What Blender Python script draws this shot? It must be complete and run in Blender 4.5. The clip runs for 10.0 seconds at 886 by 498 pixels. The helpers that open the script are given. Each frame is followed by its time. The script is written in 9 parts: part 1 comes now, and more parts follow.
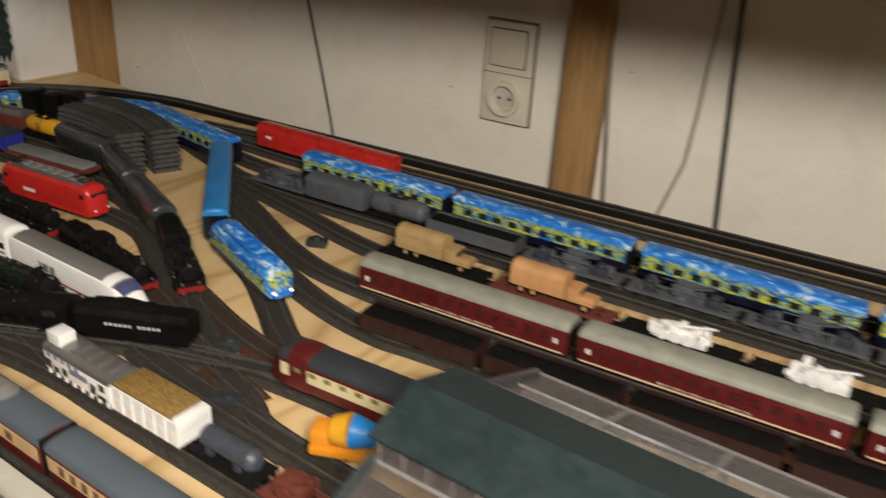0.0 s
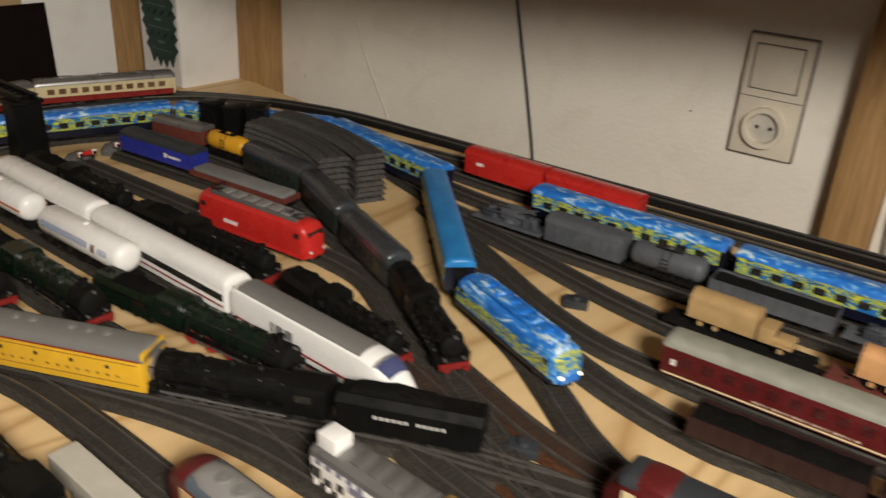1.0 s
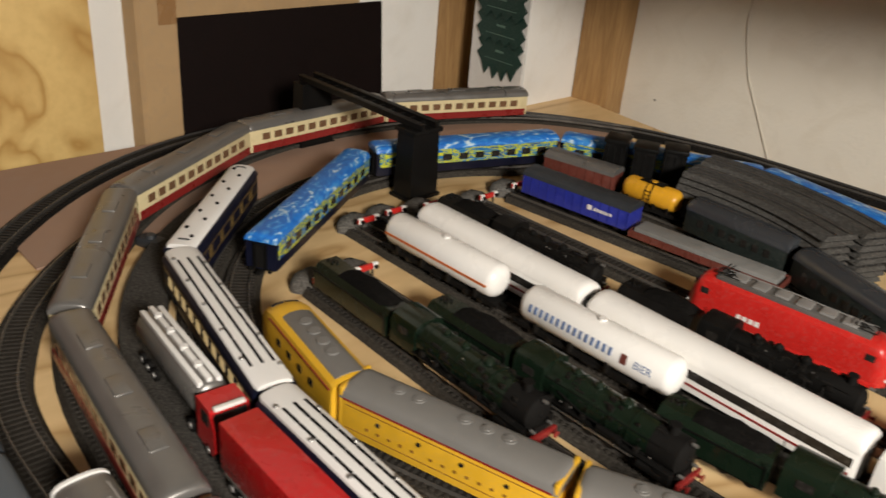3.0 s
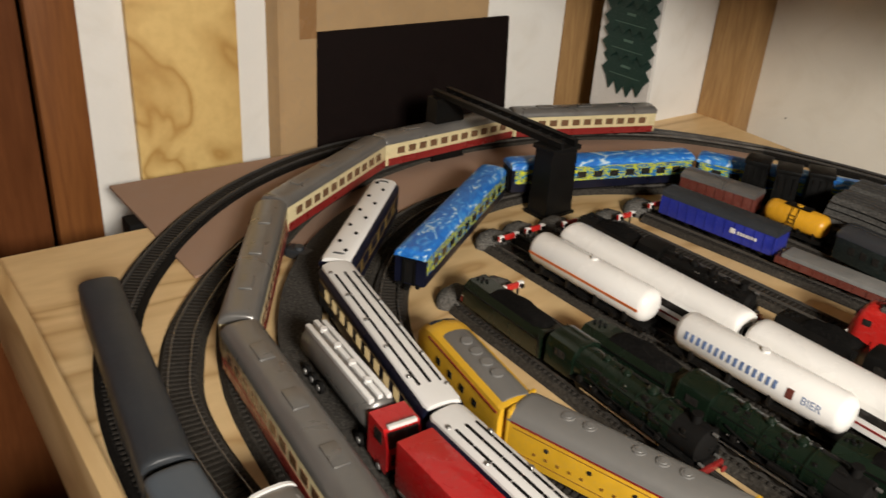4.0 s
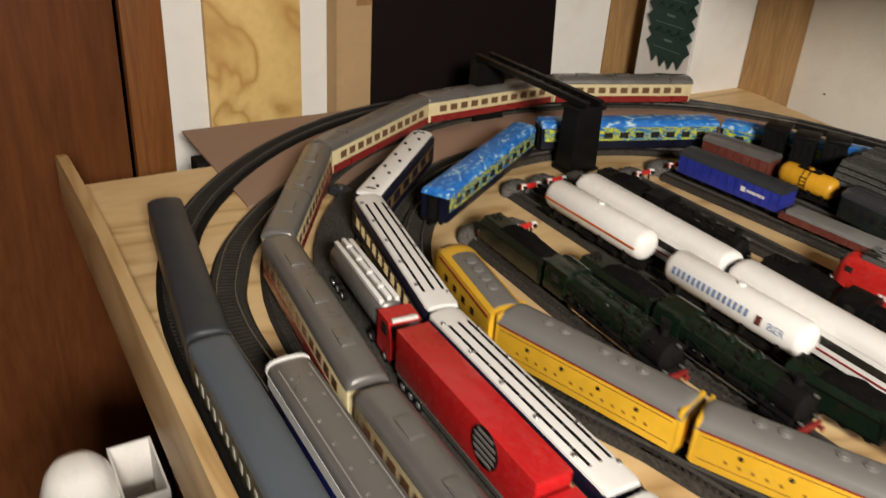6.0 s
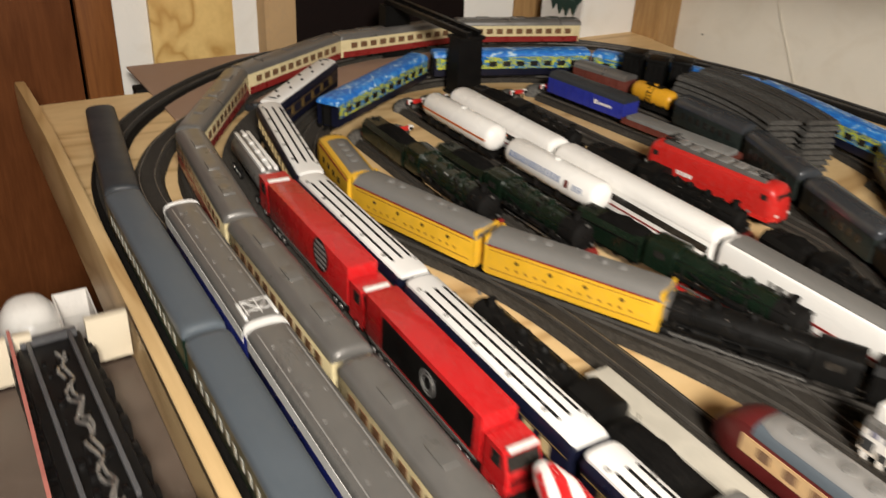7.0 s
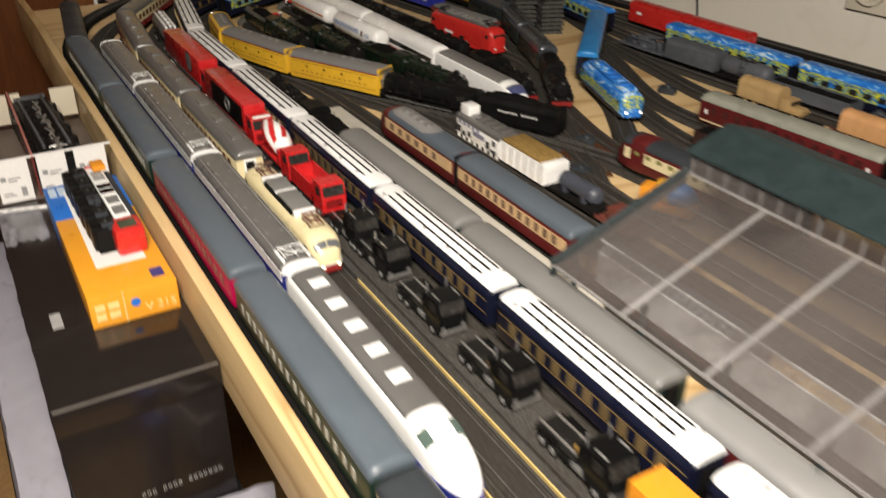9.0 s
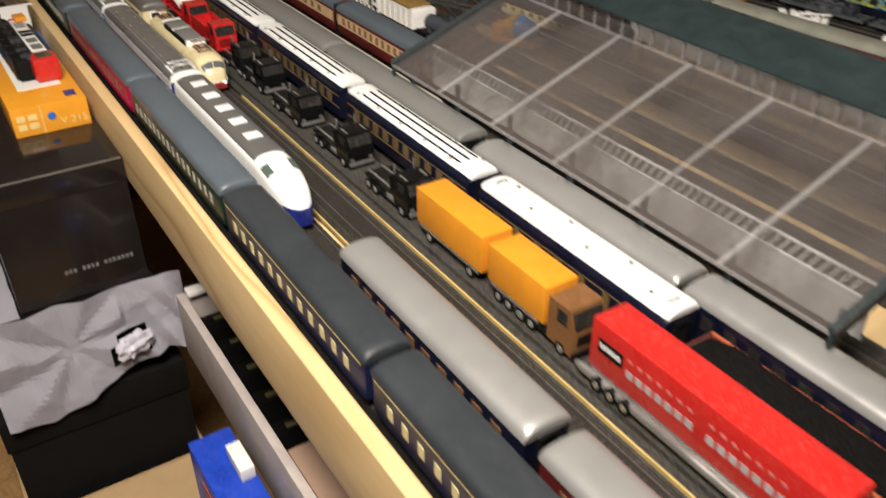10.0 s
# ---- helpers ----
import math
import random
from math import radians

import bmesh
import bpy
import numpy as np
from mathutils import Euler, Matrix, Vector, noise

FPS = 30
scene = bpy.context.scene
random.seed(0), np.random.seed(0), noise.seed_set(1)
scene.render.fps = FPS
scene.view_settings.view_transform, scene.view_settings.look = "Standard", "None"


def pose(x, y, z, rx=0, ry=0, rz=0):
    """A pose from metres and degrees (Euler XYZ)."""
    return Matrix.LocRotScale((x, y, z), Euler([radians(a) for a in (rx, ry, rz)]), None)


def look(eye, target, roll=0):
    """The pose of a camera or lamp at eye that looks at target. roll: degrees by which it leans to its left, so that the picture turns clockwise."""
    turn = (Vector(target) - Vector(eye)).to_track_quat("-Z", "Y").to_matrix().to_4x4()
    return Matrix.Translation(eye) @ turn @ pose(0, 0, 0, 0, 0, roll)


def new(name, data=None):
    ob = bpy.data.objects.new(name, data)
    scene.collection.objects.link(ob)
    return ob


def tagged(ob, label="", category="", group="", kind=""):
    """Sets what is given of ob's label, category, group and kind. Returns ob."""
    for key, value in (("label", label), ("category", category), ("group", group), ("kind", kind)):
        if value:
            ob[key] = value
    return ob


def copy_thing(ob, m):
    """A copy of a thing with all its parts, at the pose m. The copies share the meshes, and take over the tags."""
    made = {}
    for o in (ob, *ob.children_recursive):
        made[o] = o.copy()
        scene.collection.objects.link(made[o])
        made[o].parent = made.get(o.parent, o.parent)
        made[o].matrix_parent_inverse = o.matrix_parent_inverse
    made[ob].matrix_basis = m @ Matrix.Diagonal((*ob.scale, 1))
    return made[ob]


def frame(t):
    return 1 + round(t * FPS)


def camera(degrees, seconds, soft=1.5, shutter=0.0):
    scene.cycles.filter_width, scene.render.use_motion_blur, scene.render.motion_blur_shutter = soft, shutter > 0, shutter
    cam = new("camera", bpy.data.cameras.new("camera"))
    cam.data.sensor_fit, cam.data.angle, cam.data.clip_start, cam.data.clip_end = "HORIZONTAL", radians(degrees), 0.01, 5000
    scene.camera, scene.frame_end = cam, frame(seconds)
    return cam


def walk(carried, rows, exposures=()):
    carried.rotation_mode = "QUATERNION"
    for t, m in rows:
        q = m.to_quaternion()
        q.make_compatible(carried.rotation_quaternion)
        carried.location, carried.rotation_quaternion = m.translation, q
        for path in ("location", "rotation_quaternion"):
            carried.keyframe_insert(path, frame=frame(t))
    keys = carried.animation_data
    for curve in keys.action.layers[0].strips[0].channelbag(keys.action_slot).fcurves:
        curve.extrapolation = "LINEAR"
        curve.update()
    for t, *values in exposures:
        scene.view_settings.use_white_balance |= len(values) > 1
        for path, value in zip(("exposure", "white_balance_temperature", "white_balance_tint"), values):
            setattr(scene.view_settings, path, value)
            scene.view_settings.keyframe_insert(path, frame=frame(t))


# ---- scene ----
cam = camera(55.9, 10.0, soft=1.5, shutter=0.5)
PATH = [
    (0, (0.010, 0.013, 0.497), (-0.985, 1.518, -0.364), 3.4),
    (0.5, (-0.158, 0.045, 0.473), (-1.236, 1.501, -0.375), 3.4),
    (1, (-0.303, 0.039, 0.454), (-1.435, 1.4455, -0.407), 3.5),
    (1.5, (-0.454, -0.01, 0.464), (-1.586, 1.391, -0.405), 3.8),
    (2, (-0.592, -0.027, 0.445), (-1.815, 1.296, -0.424), 4.7),
    (2.5, (-0.706, -0.049, 0.433), (-1.979, 1.213, -0.455), 4.8),
    (3, (-0.8, -0.082, 0.422), (-2.087, 1.153, -0.482), 5.0),
    (4.5, (-0.849, -0.145, 0.434), (-2.312, 0.875, -0.472), 3.7),
    (5, (-0.833, -0.149, 0.436), (-2.322, 0.828, -0.473), 3.4),
    (5.2, (-0.822, -0.148, 0.434), (-2.324, 0.812, -0.473), 3.1),
    (6.3, (-0.661, -0.145, 0.43), (-2.152, 0.776, -0.534), 3.8),
    (6.5, (-0.613, -0.139, 0.425), (-2.104, 0.772, -0.548), 3.2),
    (7, (-0.454, -0.144, 0.426), (-1.931, 0.795, -0.542), 3.1),
    (7.5, (-0.282, -0.154, 0.436), (-1.747, 0.795, -0.542), 4.1),
    (8, (-0.097, -0.156, 0.457), (-1.61, 0.709, -0.525), 2.8),
    (8.5, (0.061, -0.177, 0.453), (-1.454, 0.686, -0.527), 1.1),
    (9, (0.223, -0.192, 0.443), (-1.267, 0.7, -0.549), 0.8),
    (9.5, (0.385, -0.189, 0.414), (-1.091, 0.675, -0.623), 1.1),
    (10, (0.477, -0.204, 0.393), (-0.927, 0.706, -0.702), 0.2),
]
EXPOSURE = [(0, -0.4), (0.5, -0.36), (1, -0.22), (1.5, -0.06), (2, 0.02), (3, 0.32), (4.5, 0.4), (6.5, 0.34), (7.2, 0.33), (7.5, 0.27), (8, 0.08), (8.5, -0.14), (9, -0.40), (9.5, -0.62), (10, -0.80)]
walk(cam, [(t, look(eye, target, roll)) for t, eye, target, roll in PATH], EXPOSURE)

# ---- light ----
world = bpy.data.worlds.new("world")
scene.world = world
world.use_nodes = True
world.node_tree.nodes["Background"].inputs[0].default_value = (1.0, 0.86, 0.7, 1)
world.node_tree.nodes["Background"].inputs[1].default_value = 0.005


def area_lamp(name, loc, target, sx, sy, watts, col):
    d = bpy.data.lights.new(name, "AREA")
    d.shape, d.size, d.size_y, d.energy, d.color = "RECTANGLE", sx, sy, watts, col
    d.spread = radians(146)
    ob = new(name, d)
    ob.matrix_world = look(loc, target)
    return ob


LAMPCOL = (1.0, 0.93, 0.84)
area_lamp("ceiling_lamp_light", (0.42, -0.30, 0.96), (-0.30, 0.06, 0.0), 0.38, 0.32, 35, LAMPCOL)

# ---- materials ----
MATS = {}


def nodes_of(name):
    m = bpy.data.materials.new(name)
    m.use_nodes = True
    nt = m.node_tree
    return m, nt, nt.nodes["Principled BSDF"]


def coords(nt, scale):
    """Object coordinates, shifted for each object by its random number."""
    tc = nt.nodes.new("ShaderNodeTexCoord")
    oi = nt.nodes.new("ShaderNodeObjectInfo")
    mul = nt.nodes.new("ShaderNodeMath")
    mul.operation = "MULTIPLY"
    mul.inputs[1].default_value = 7.0
    nt.links.new(oi.outputs["Random"], mul.inputs[0])
    add = nt.nodes.new("ShaderNodeVectorMath")
    nt.links.new(tc.outputs["Object"], add.inputs[0])
    nt.links.new(mul.outputs[0], add.inputs[1])
    mp = nt.nodes.new("ShaderNodeMapping")
    mp.inputs["Scale"].default_value = scale if isinstance(scale, tuple) else (scale,) * 3
    nt.links.new(add.outputs[0], mp.inputs[0])
    return mp.outputs[0]


def noise_tex(nt, vec, scale=1.0, detail=4, distortion=0.0, rough=0.55):
    n = nt.nodes.new("ShaderNodeTexNoise")
    n.inputs["Scale"].default_value, n.inputs["Detail"].default_value = scale, detail
    n.inputs["Distortion"].default_value, n.inputs["Roughness"].default_value = distortion, rough
    nt.links.new(vec, n.inputs["Vector"])
    return n.outputs[0]


def ramp(nt, fac, stops, interp="LINEAR"):
    r = nt.nodes.new("ShaderNodeValToRGB")
    r.color_ramp.interpolation = interp
    e = r.color_ramp.elements
    while len(e) < len(stops):
        e.new(0.5)
    for el, (p, c) in zip(e, stops):
        el.position, el.color = p, (*c, 1)
    nt.links.new(fac, r.inputs[0])
    return r.outputs[0]


def add_bump(nt, bsdf, fac, strength, dist=0.001):
    b = nt.nodes.new("ShaderNodeBump")
    b.inputs["Strength"].default_value, b.inputs["Distance"].default_value = strength, dist
    nt.links.new(fac, b.inputs["Height"])
    nt.links.new(b.outputs[0], bsdf.inputs["Normal"])


def paint(name, col, rough=0.4, metal=0.0, var=0.16, scale=45.0, bump=0.15, coat=0.0, dirt=0.25, spec=0.4):
    """Painted or moulded surface: fine mottling, larger dusty patches, slight relief."""
    if name in MATS:
        return MATS[name]
    m, nt, b = nodes_of(name)
    v = coords(nt, 1.0)
    fine = noise_tex(nt, v, scale * 8, 3)
    big = noise_tex(nt, v, scale, 5, 0.6)
    dk = tuple(max(0, c * (1 - var)) for c in col)
    lt = tuple(min(1, c * (1 + var)) for c in col)
    base = ramp(nt, big, [(0.3, dk), (0.7, lt)])
    dust = tuple(c * (1 - dirt * 0.5) + 0.28 * dirt * 0.5 * k for c, k in zip(col, (1.0, 0.93, 0.82)))
    mix = nt.nodes.new("ShaderNodeMix")
    mix.data_type = "RGBA"
    nt.links.new(ramp(nt, fine, [(0.5, (0, 0, 0)), (0.75, (1, 1, 1))]), mix.inputs[0])
    nt.links.new(base, mix.inputs[6])
    mix.inputs[7].default_value = (*dust, 1)
    nt.links.new(mix.outputs[2], b.inputs["Base Color"])
    rr = ramp(nt, big, [(0.3, (max(0.05, rough - 0.1),) * 3), (0.75, (min(1, rough + 0.15),) * 3)])
    nt.links.new(rr, b.inputs["Roughness"])
    b.inputs["Metallic"].default_value = metal
    b.inputs["Coat Weight"].default_value = coat
    b.inputs["Specular IOR Level"].default_value = spec
    add_bump(nt, b, fine, bump, 0.0004)
    MATS[name] = m
    return m


def wood(name, light, dark, scale=(3.0, 26.0, 26.0), rough=0.6, warp=2.2, spec=0.5):
    m, nt, b = nodes_of(name)
    v = coords(nt, scale)
    g = noise_tex(nt, v, 1.0, 6, warp, 0.6)
    fib = noise_tex(nt, coords(nt, tuple(s * 9 for s in scale)), 1.0, 3)
    c1 = ramp(nt, g, [(0.28, dark), (0.45, light), (0.52, tuple(0.5 * (a + c) for a, c in zip(light, dark))), (0.6, light), (0.8, tuple(min(1, c * 1.1) for c in light))])
    mix = nt.nodes.new("ShaderNodeMix")
    mix.data_type, mix.blend_type = "RGBA", "MULTIPLY"
    mix.inputs[0].default_value = 0.5
    nt.links.new(c1, mix.inputs[6])
    nt.links.new(ramp(nt, fib, [(0.3, (0.7, 0.66, 0.6)), (0.6, (1, 1, 1))]), mix.inputs[7])
    nt.links.new(mix.outputs[2], b.inputs["Base Color"])
    b.inputs["Roughness"].default_value = rough
    b.inputs["Specular IOR Level"].default_value = spec
    add_bump(nt, b, fib, 0.2, 0.0006)
    return m


def plywood(name, light, dark, scale, lines=10.0):
    """Peeled veneer: broad flowing contour lines."""
    m, nt, b = nodes_of(name)
    n = noise_tex(nt, coords(nt, scale), 1.0, 3, 0.8, 0.45)
    mul = nt.nodes.new("ShaderNodeMath")
    mul.operation = "MULTIPLY"
    mul.inputs[1].default_value = lines
    nt.links.new(n, mul.inputs[0])
    fr = nt.nodes.new("ShaderNodeMath")
    fr.operation = "FRACT"
    nt.links.new(mul.outputs[0], fr.inputs[0])
    mid = tuple(0.6 * a + 0.4 * c for a, c in zip(light, dark))
    c1 = ramp(nt, fr.outputs[0], [(0.0, mid), (0.10, dark), (0.24, mid), (0.45, light), (0.85, light), (1.0, mid)])
    fib = noise_tex(nt, coords(nt, tuple(q * 14 for q in scale)), 1.0, 3)
    mix = nt.nodes.new("ShaderNodeMix")
    mix.data_type, mix.blend_type = "RGBA", "MULTIPLY"
    mix.inputs[0].default_value = 0.3
    nt.links.new(c1, mix.inputs[6])
    nt.links.new(ramp(nt, fib, [(0.3, (0.75, 0.7, 0.62)), (0.6, (1, 1, 1))]), mix.inputs[7])
    nt.links.new(mix.outputs[2], b.inputs["Base Color"])
    b.inputs["Roughness"].default_value = 0.5
    add_bump(nt, b, fib, 0.12, 0.0005)
    return m


def wall_paint(name, col):
    m, nt, b = nodes_of(name)
    v = coords(nt, 1.0)
    big = noise_tex(nt, v, 1.6, 6, 0.5)
    grit = noise_tex(nt, v, 160, 4)
    mid = noise_tex(nt, v, 14, 4, 0.8)
    c = ramp(nt, big, [(0.3, tuple(x * 0.86 for x in col)), (0.7, col)])
    mix = nt.nodes.new("ShaderNodeMix")
    mix.data_type, mix.blend_type = "RGBA", "MULTIPLY"
    mix.inputs[0].default_value = 0.35
    nt.links.new(c, mix.inputs[6])
    nt.links.new(ramp(nt, mid, [(0.25, (0.8, 0.76, 0.7)), (0.5, (1, 1, 1))]), mix.inputs[7])
    nt.links.new(mix.outputs[2], b.inputs["Base Color"])
    b.inputs["Roughness"].default_value = 0.85
    b.inputs["Specular IOR Level"].default_value = 0.2
    add_bump(nt, b, grit, 0.35, 0.002)
    return m


def ballast(name, col):
    m, nt, b = nodes_of(name)
    v = coords(nt, 1.0)
    g = noise_tex(nt, v, 420, 3)
    big = noise_tex(nt, v, 12, 4)
    c = ramp(nt, g, [(0.3, tuple(x * 0.45 for x in col)), (0.55, col), (0.75, tuple(x * 1.7 for x in col))])
    mix = nt.nodes.new("ShaderNodeMix")
    mix.data_type, mix.blend_type = "RGBA", "MULTIPLY"
    mix.inputs[0].default_value = 0.6
    nt.links.new(c, mix.inputs[6])
    nt.links.new(ramp(nt, big, [(0.3, (0.65, 0.6, 0.55)), (0.65, (1, 1, 1))]), mix.inputs[7])
    nt.links.new(mix.outputs[2], b.inputs["Base Color"])
    b.inputs["Roughness"].default_value = 0.95
    b.inputs["Specular IOR Level"].default_value = 0.08
    add_bump(nt, b, g, 0.8, 0.001)
    return m


def clouds(name, stops, scale, dist=1.5, rough=0.35, interp="LINEAR"):
    """Printed pattern of several colours in flowing patches."""
    m, nt, b = nodes_of(name)
    n = noise_tex(nt, coords(nt, scale), 1.0, 3, dist)
    nt.links.new(ramp(nt, n, stops, interp), b.inputs["Base Color"])
    b.inputs["Roughness"].default_value = rough
    return m


def glow(name, col, strength, base=(0.1, 0.08, 0.05)):
    m, nt, b = nodes_of(name)
    b.inputs["Base Color"].default_value = (*base, 1)
    b.inputs["Emission Color"].default_value = (*col, 1)
    b.inputs["Emission Strength"].default_value = strength
    b.inputs["Roughness"].default_value = 0.15
    return m


def clear(name, col, rough, alpha_mix, flutes=0.0, cloudy_sheen=0.0):
    """Thin clear plastic: part of the light goes straight on, the rest meets a glossy sheet."""
    m, nt, b = nodes_of(name)
    v = coords(nt, 1.0)
    n = noise_tex(nt, v, 25, 4, 0.6)
    b.inputs["Base Color"].default_value = (*col, 1)
    nt.links.new(ramp(nt, n, [(0.3, (rough * 0.7,) * 3), (0.7, (min(1, rough * 1.5),) * 3)]), b.inputs["Roughness"])
    if flutes:
        b.inputs["Specular IOR Level"].default_value = 1.0
        add_bump(nt, b, noise_tex(nt, coords(nt, (240.0, 5.0, 5.0)), 1.0, 2), flutes, 0.002)
    tr = nt.nodes.new("ShaderNodeBsdfTransparent")
    mx = nt.nodes.new("ShaderNodeMixShader")
    mx.inputs[0].default_value = alpha_mix
    # patchy opacity puts soft cloudy reflections into the sheet itself
    if cloudy_sheen:
        big = noise_tex(nt, coords(nt, (9.0, 9.0, 9.0)), 1.0, 3, 0.4)
        nt.links.new(ramp(nt, big, [(0.32, (max(0.0, alpha_mix - cloudy_sheen),) * 3), (0.68, (min(1.0, alpha_mix + cloudy_sheen),) * 3)]), mx.inputs[0])
    nt.links.new(tr.outputs[0], mx.inputs[1])
    nt.links.new(b.outputs[0], mx.inputs[2])
    nt.links.new(mx.outputs[0], nt.nodes["Material Output"].inputs[0])
    return m


PINE = plywood("pine_board", (0.73, 0.52, 0.265), (0.49, 0.305, 0.13), (5.0, 1.6, 4.0), 7.0)
PINE_EDGE = plywood("pine_edge", (0.68, 0.475, 0.235), (0.47, 0.29, 0.12), (1.1, 9.0, 7.5), 5.0)
POST = wood("post_timber", (0.40, 0.235, 0.092), (0.23, 0.12, 0.042), (26.0, 26.0, 2.2), 0.7, 1.2)
PALEPOST = wood("pale_timber", (0.56, 0.38, 0.18), (0.42, 0.25, 0.10), (26.0, 26.0, 1.8), 0.65, 0.8)
PLY = plywood("plywood_veneer", (0.76, 0.53, 0.205), (0.50, 0.29, 0.085), (4.0, 5.0, 4.6), 5.0)
DOORWOOD = wood("stained_door", (0.145, 0.049, 0.016), (0.087, 0.027, 0.0085), (14.0, 14.0, 1.4), 0.42, 0.8, 0.22)
FRAMEWOOD = wood("stained_frame", (0.215, 0.080, 0.022), (0.125, 0.041, 0.012), (22.0, 22.0, 1.6), 0.42, 0.8, 0.3)
WALL = wall_paint("white_plaster", (0.85, 0.80, 0.695))
WALL_WEST = wall_paint("bright_white_paint", (0.87, 0.85, 0.80))
# unseen walls and ceiling, coloured dark so that little light bounces back
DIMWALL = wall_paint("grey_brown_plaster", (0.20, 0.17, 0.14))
CEIL = wall_paint("ceiling_paint", (0.34, 0.31, 0.27))
FLOORM = paint("floor_paint", (0.16, 0.10, 0.07), 0.6, 0, 0.2, 5, 0.2)
BED = ballast("grey_ballast", (0.052, 0.047, 0.040))
BED_DARK = ballast("black_trackbed", (0.012, 0.011, 0.010))
BED_RUST = ballast("rusty_ballast", (0.085, 0.036, 0.018))
ROADM = ballast("grey_road", (0.06, 0.056, 0.05))
SLEEPER = paint("sleeper", (0.030, 0.026, 0.022), 0.85, dirt=0.1, spec=0.1)
RAIL = paint("rail_metal", (0.20, 0.185, 0.165), 0.38, 0.7, 0.2, 60, 0.1)
RAIL_BLACK = paint("dark_rail", (0.12, 0.115, 0.11), 0.38, 0.6, 0.2, 60, 0.1)
BLACK = paint("black_plastic", (0.0055, 0.0053, 0.005), 0.40, dirt=0.012, spec=0.2)
BLACK_GLOSS = paint("black_lacquer", (0.0045, 0.0045, 0.0045), 0.16, 0, 0.1, 30, 0.03, 0.0, 0.0, 0.28)
BLACK_MATT = paint("matt_black", (0.0065, 0.006, 0.0055), 0.75, dirt=0.015, spec=0.12)
COAL = ballast("coal", (0.007, 0.0065, 0.006))
IRON = paint("dark_iron", (0.015, 0.0135, 0.012), 0.45, 0.4, dirt=0.04)
STEEL = paint("bright_steel", (0.62, 0.60, 0.57), 0.24, 0.85, 0.03, 20, 0.03, 0.0, 0.04)
GREYROOF = paint("grey_roof", (0.17, 0.165, 0.155), 0.42, 0.0, 0.05, 20, 0.08, 0.0, 0.1)
BLUEGREY = paint("blue_grey_roof", (0.086, 0.104, 0.122), 0.42, 0, 0.05, 20, 0.08, 0.0, 0.06)
CHARCOAL = paint("charcoal_roof", (0.030, 0.034, 0.039), 0.45, 0, 0.06, 20, 0.08, 0.0, 0.05)
SILVER = paint("silver_roof", (0.40, 0.39, 0.375), 0.33, 0.5, 0.03, 20, 0.05, 0.0, 0.05)
SILVER_DULL = paint("dull_silver", (0.22, 0.213, 0.202), 0.33, 0.55, 0.08, 30, 0.12, 0.0, 0.14)
WHITE = paint("white_paint", (0.85, 0.835, 0.80), 0.26, 0, 0.02, 20, 0.04, 0.25, 0.04)
WHITEROOF = paint("white_roof", (0.80, 0.79, 0.765), 0.38, 0, 0.03, 20, 0.05, 0.0, 0.08)
CREAM = paint("cream_paint", (0.68, 0.58, 0.34), 0.3, 0, 0.06, 45, 0.05, 0.2)
TEERED = paint("deep_red", (0.23, 0.018, 0.016), 0.3, 0, 0.1, 45, 0.05, 0.2)
RED = paint("bright_red", (0.52, 0.020, 0.016), 0.3, 0, 0.08, 45, 0.05, 0.3)
TRUCKRED = paint("truck_red", (0.50, 0.012, 0.014), 0.28, 0, 0.08, 45, 0.05, 0.4)
MAROON = paint("maroon", (0.095, 0.010, 0.010), 0.4, dirt=0.1)
NAVY = paint("navy", (0.0050, 0.0062, 0.018), 0.35, dirt=0.015)
COACHBLUE = paint("coach_blue", (0.010, 0.013, 0.048), 0.42, dirt=0.03, spec=0.25)
SHINBLUE = paint("deep_blue", (0.012, 0.02, 0.16), 0.3)
WAGONBLUE = paint("wagon_blue", (0.02, 0.03, 0.28), 0.4)
GREEN = paint("bottle_green", (0.006, 0.020, 0.013), 0.4, dirt=0.03)
STEAMGREEN = paint("loco_green", (0.0055, 0.0125, 0.0068), 0.24, 0, 0.12, 30, 0.05, 0.2, 0.012, 0.5)
YELLOW = paint("rail_yellow", (0.70, 0.40, 0.025), 0.4, 0, 0.08)
ORANGE = paint("orange", (0.72, 0.27, 0.018), 0.38, 0, 0.08)
TANKYEL = paint("tank_yellow", (0.72, 0.36, 0.02), 0.35)
GOLDLOAD = ballast("ochre_load", (0.30, 0.19, 0.06))
TAN = paint("sand_tan", (0.40, 0.26, 0.11), 0.6)
TAN2 = paint("peach_tan", (0.52, 0.27, 0.11), 0.6)
GUNGREY = paint("field_grey", (0.08, 0.086, 0.097), 0.55)
BROWN = paint("wagon_brown", (0.13, 0.032, 0.022), 0.5)
TEAL = paint("teal_roof", (0.016, 0.028, 0.029), 0.5, dirt=0.06)
BEIGE = paint("beige_side", (0.55, 0.36, 0.18), 0.4)
PLATFORM = paint("platform_cream", (0.46, 0.43, 0.36), 0.7, 0, 0.08)
CARDBOARD = paint("cardboard", (0.43, 0.285, 0.145), 0.8, 0, 0.1, 12, 0.2)
BROWNCARD = paint("brown_card", (0.34, 0.22, 0.155), 0.8, 0, 0.08, 6, 0.1)
BOXBLACK = paint("glossy_black_box", (0.014, 0.011, 0.010), 0.20, 0, 0.05, 6, 0.0, 0.2, 0.02, 0.5)
PAPERWHITE = paint("white_paper", (0.75, 0.72, 0.68), 0.7, 0, 0.04)
BOXORANGE = paint("orange_card", (0.72, 0.30, 0.02), 0.35, 0, 0.05)
BOXBLUE = paint("blue_card", (0.02, 0.14, 0.50), 0.35, 0, 0.05)
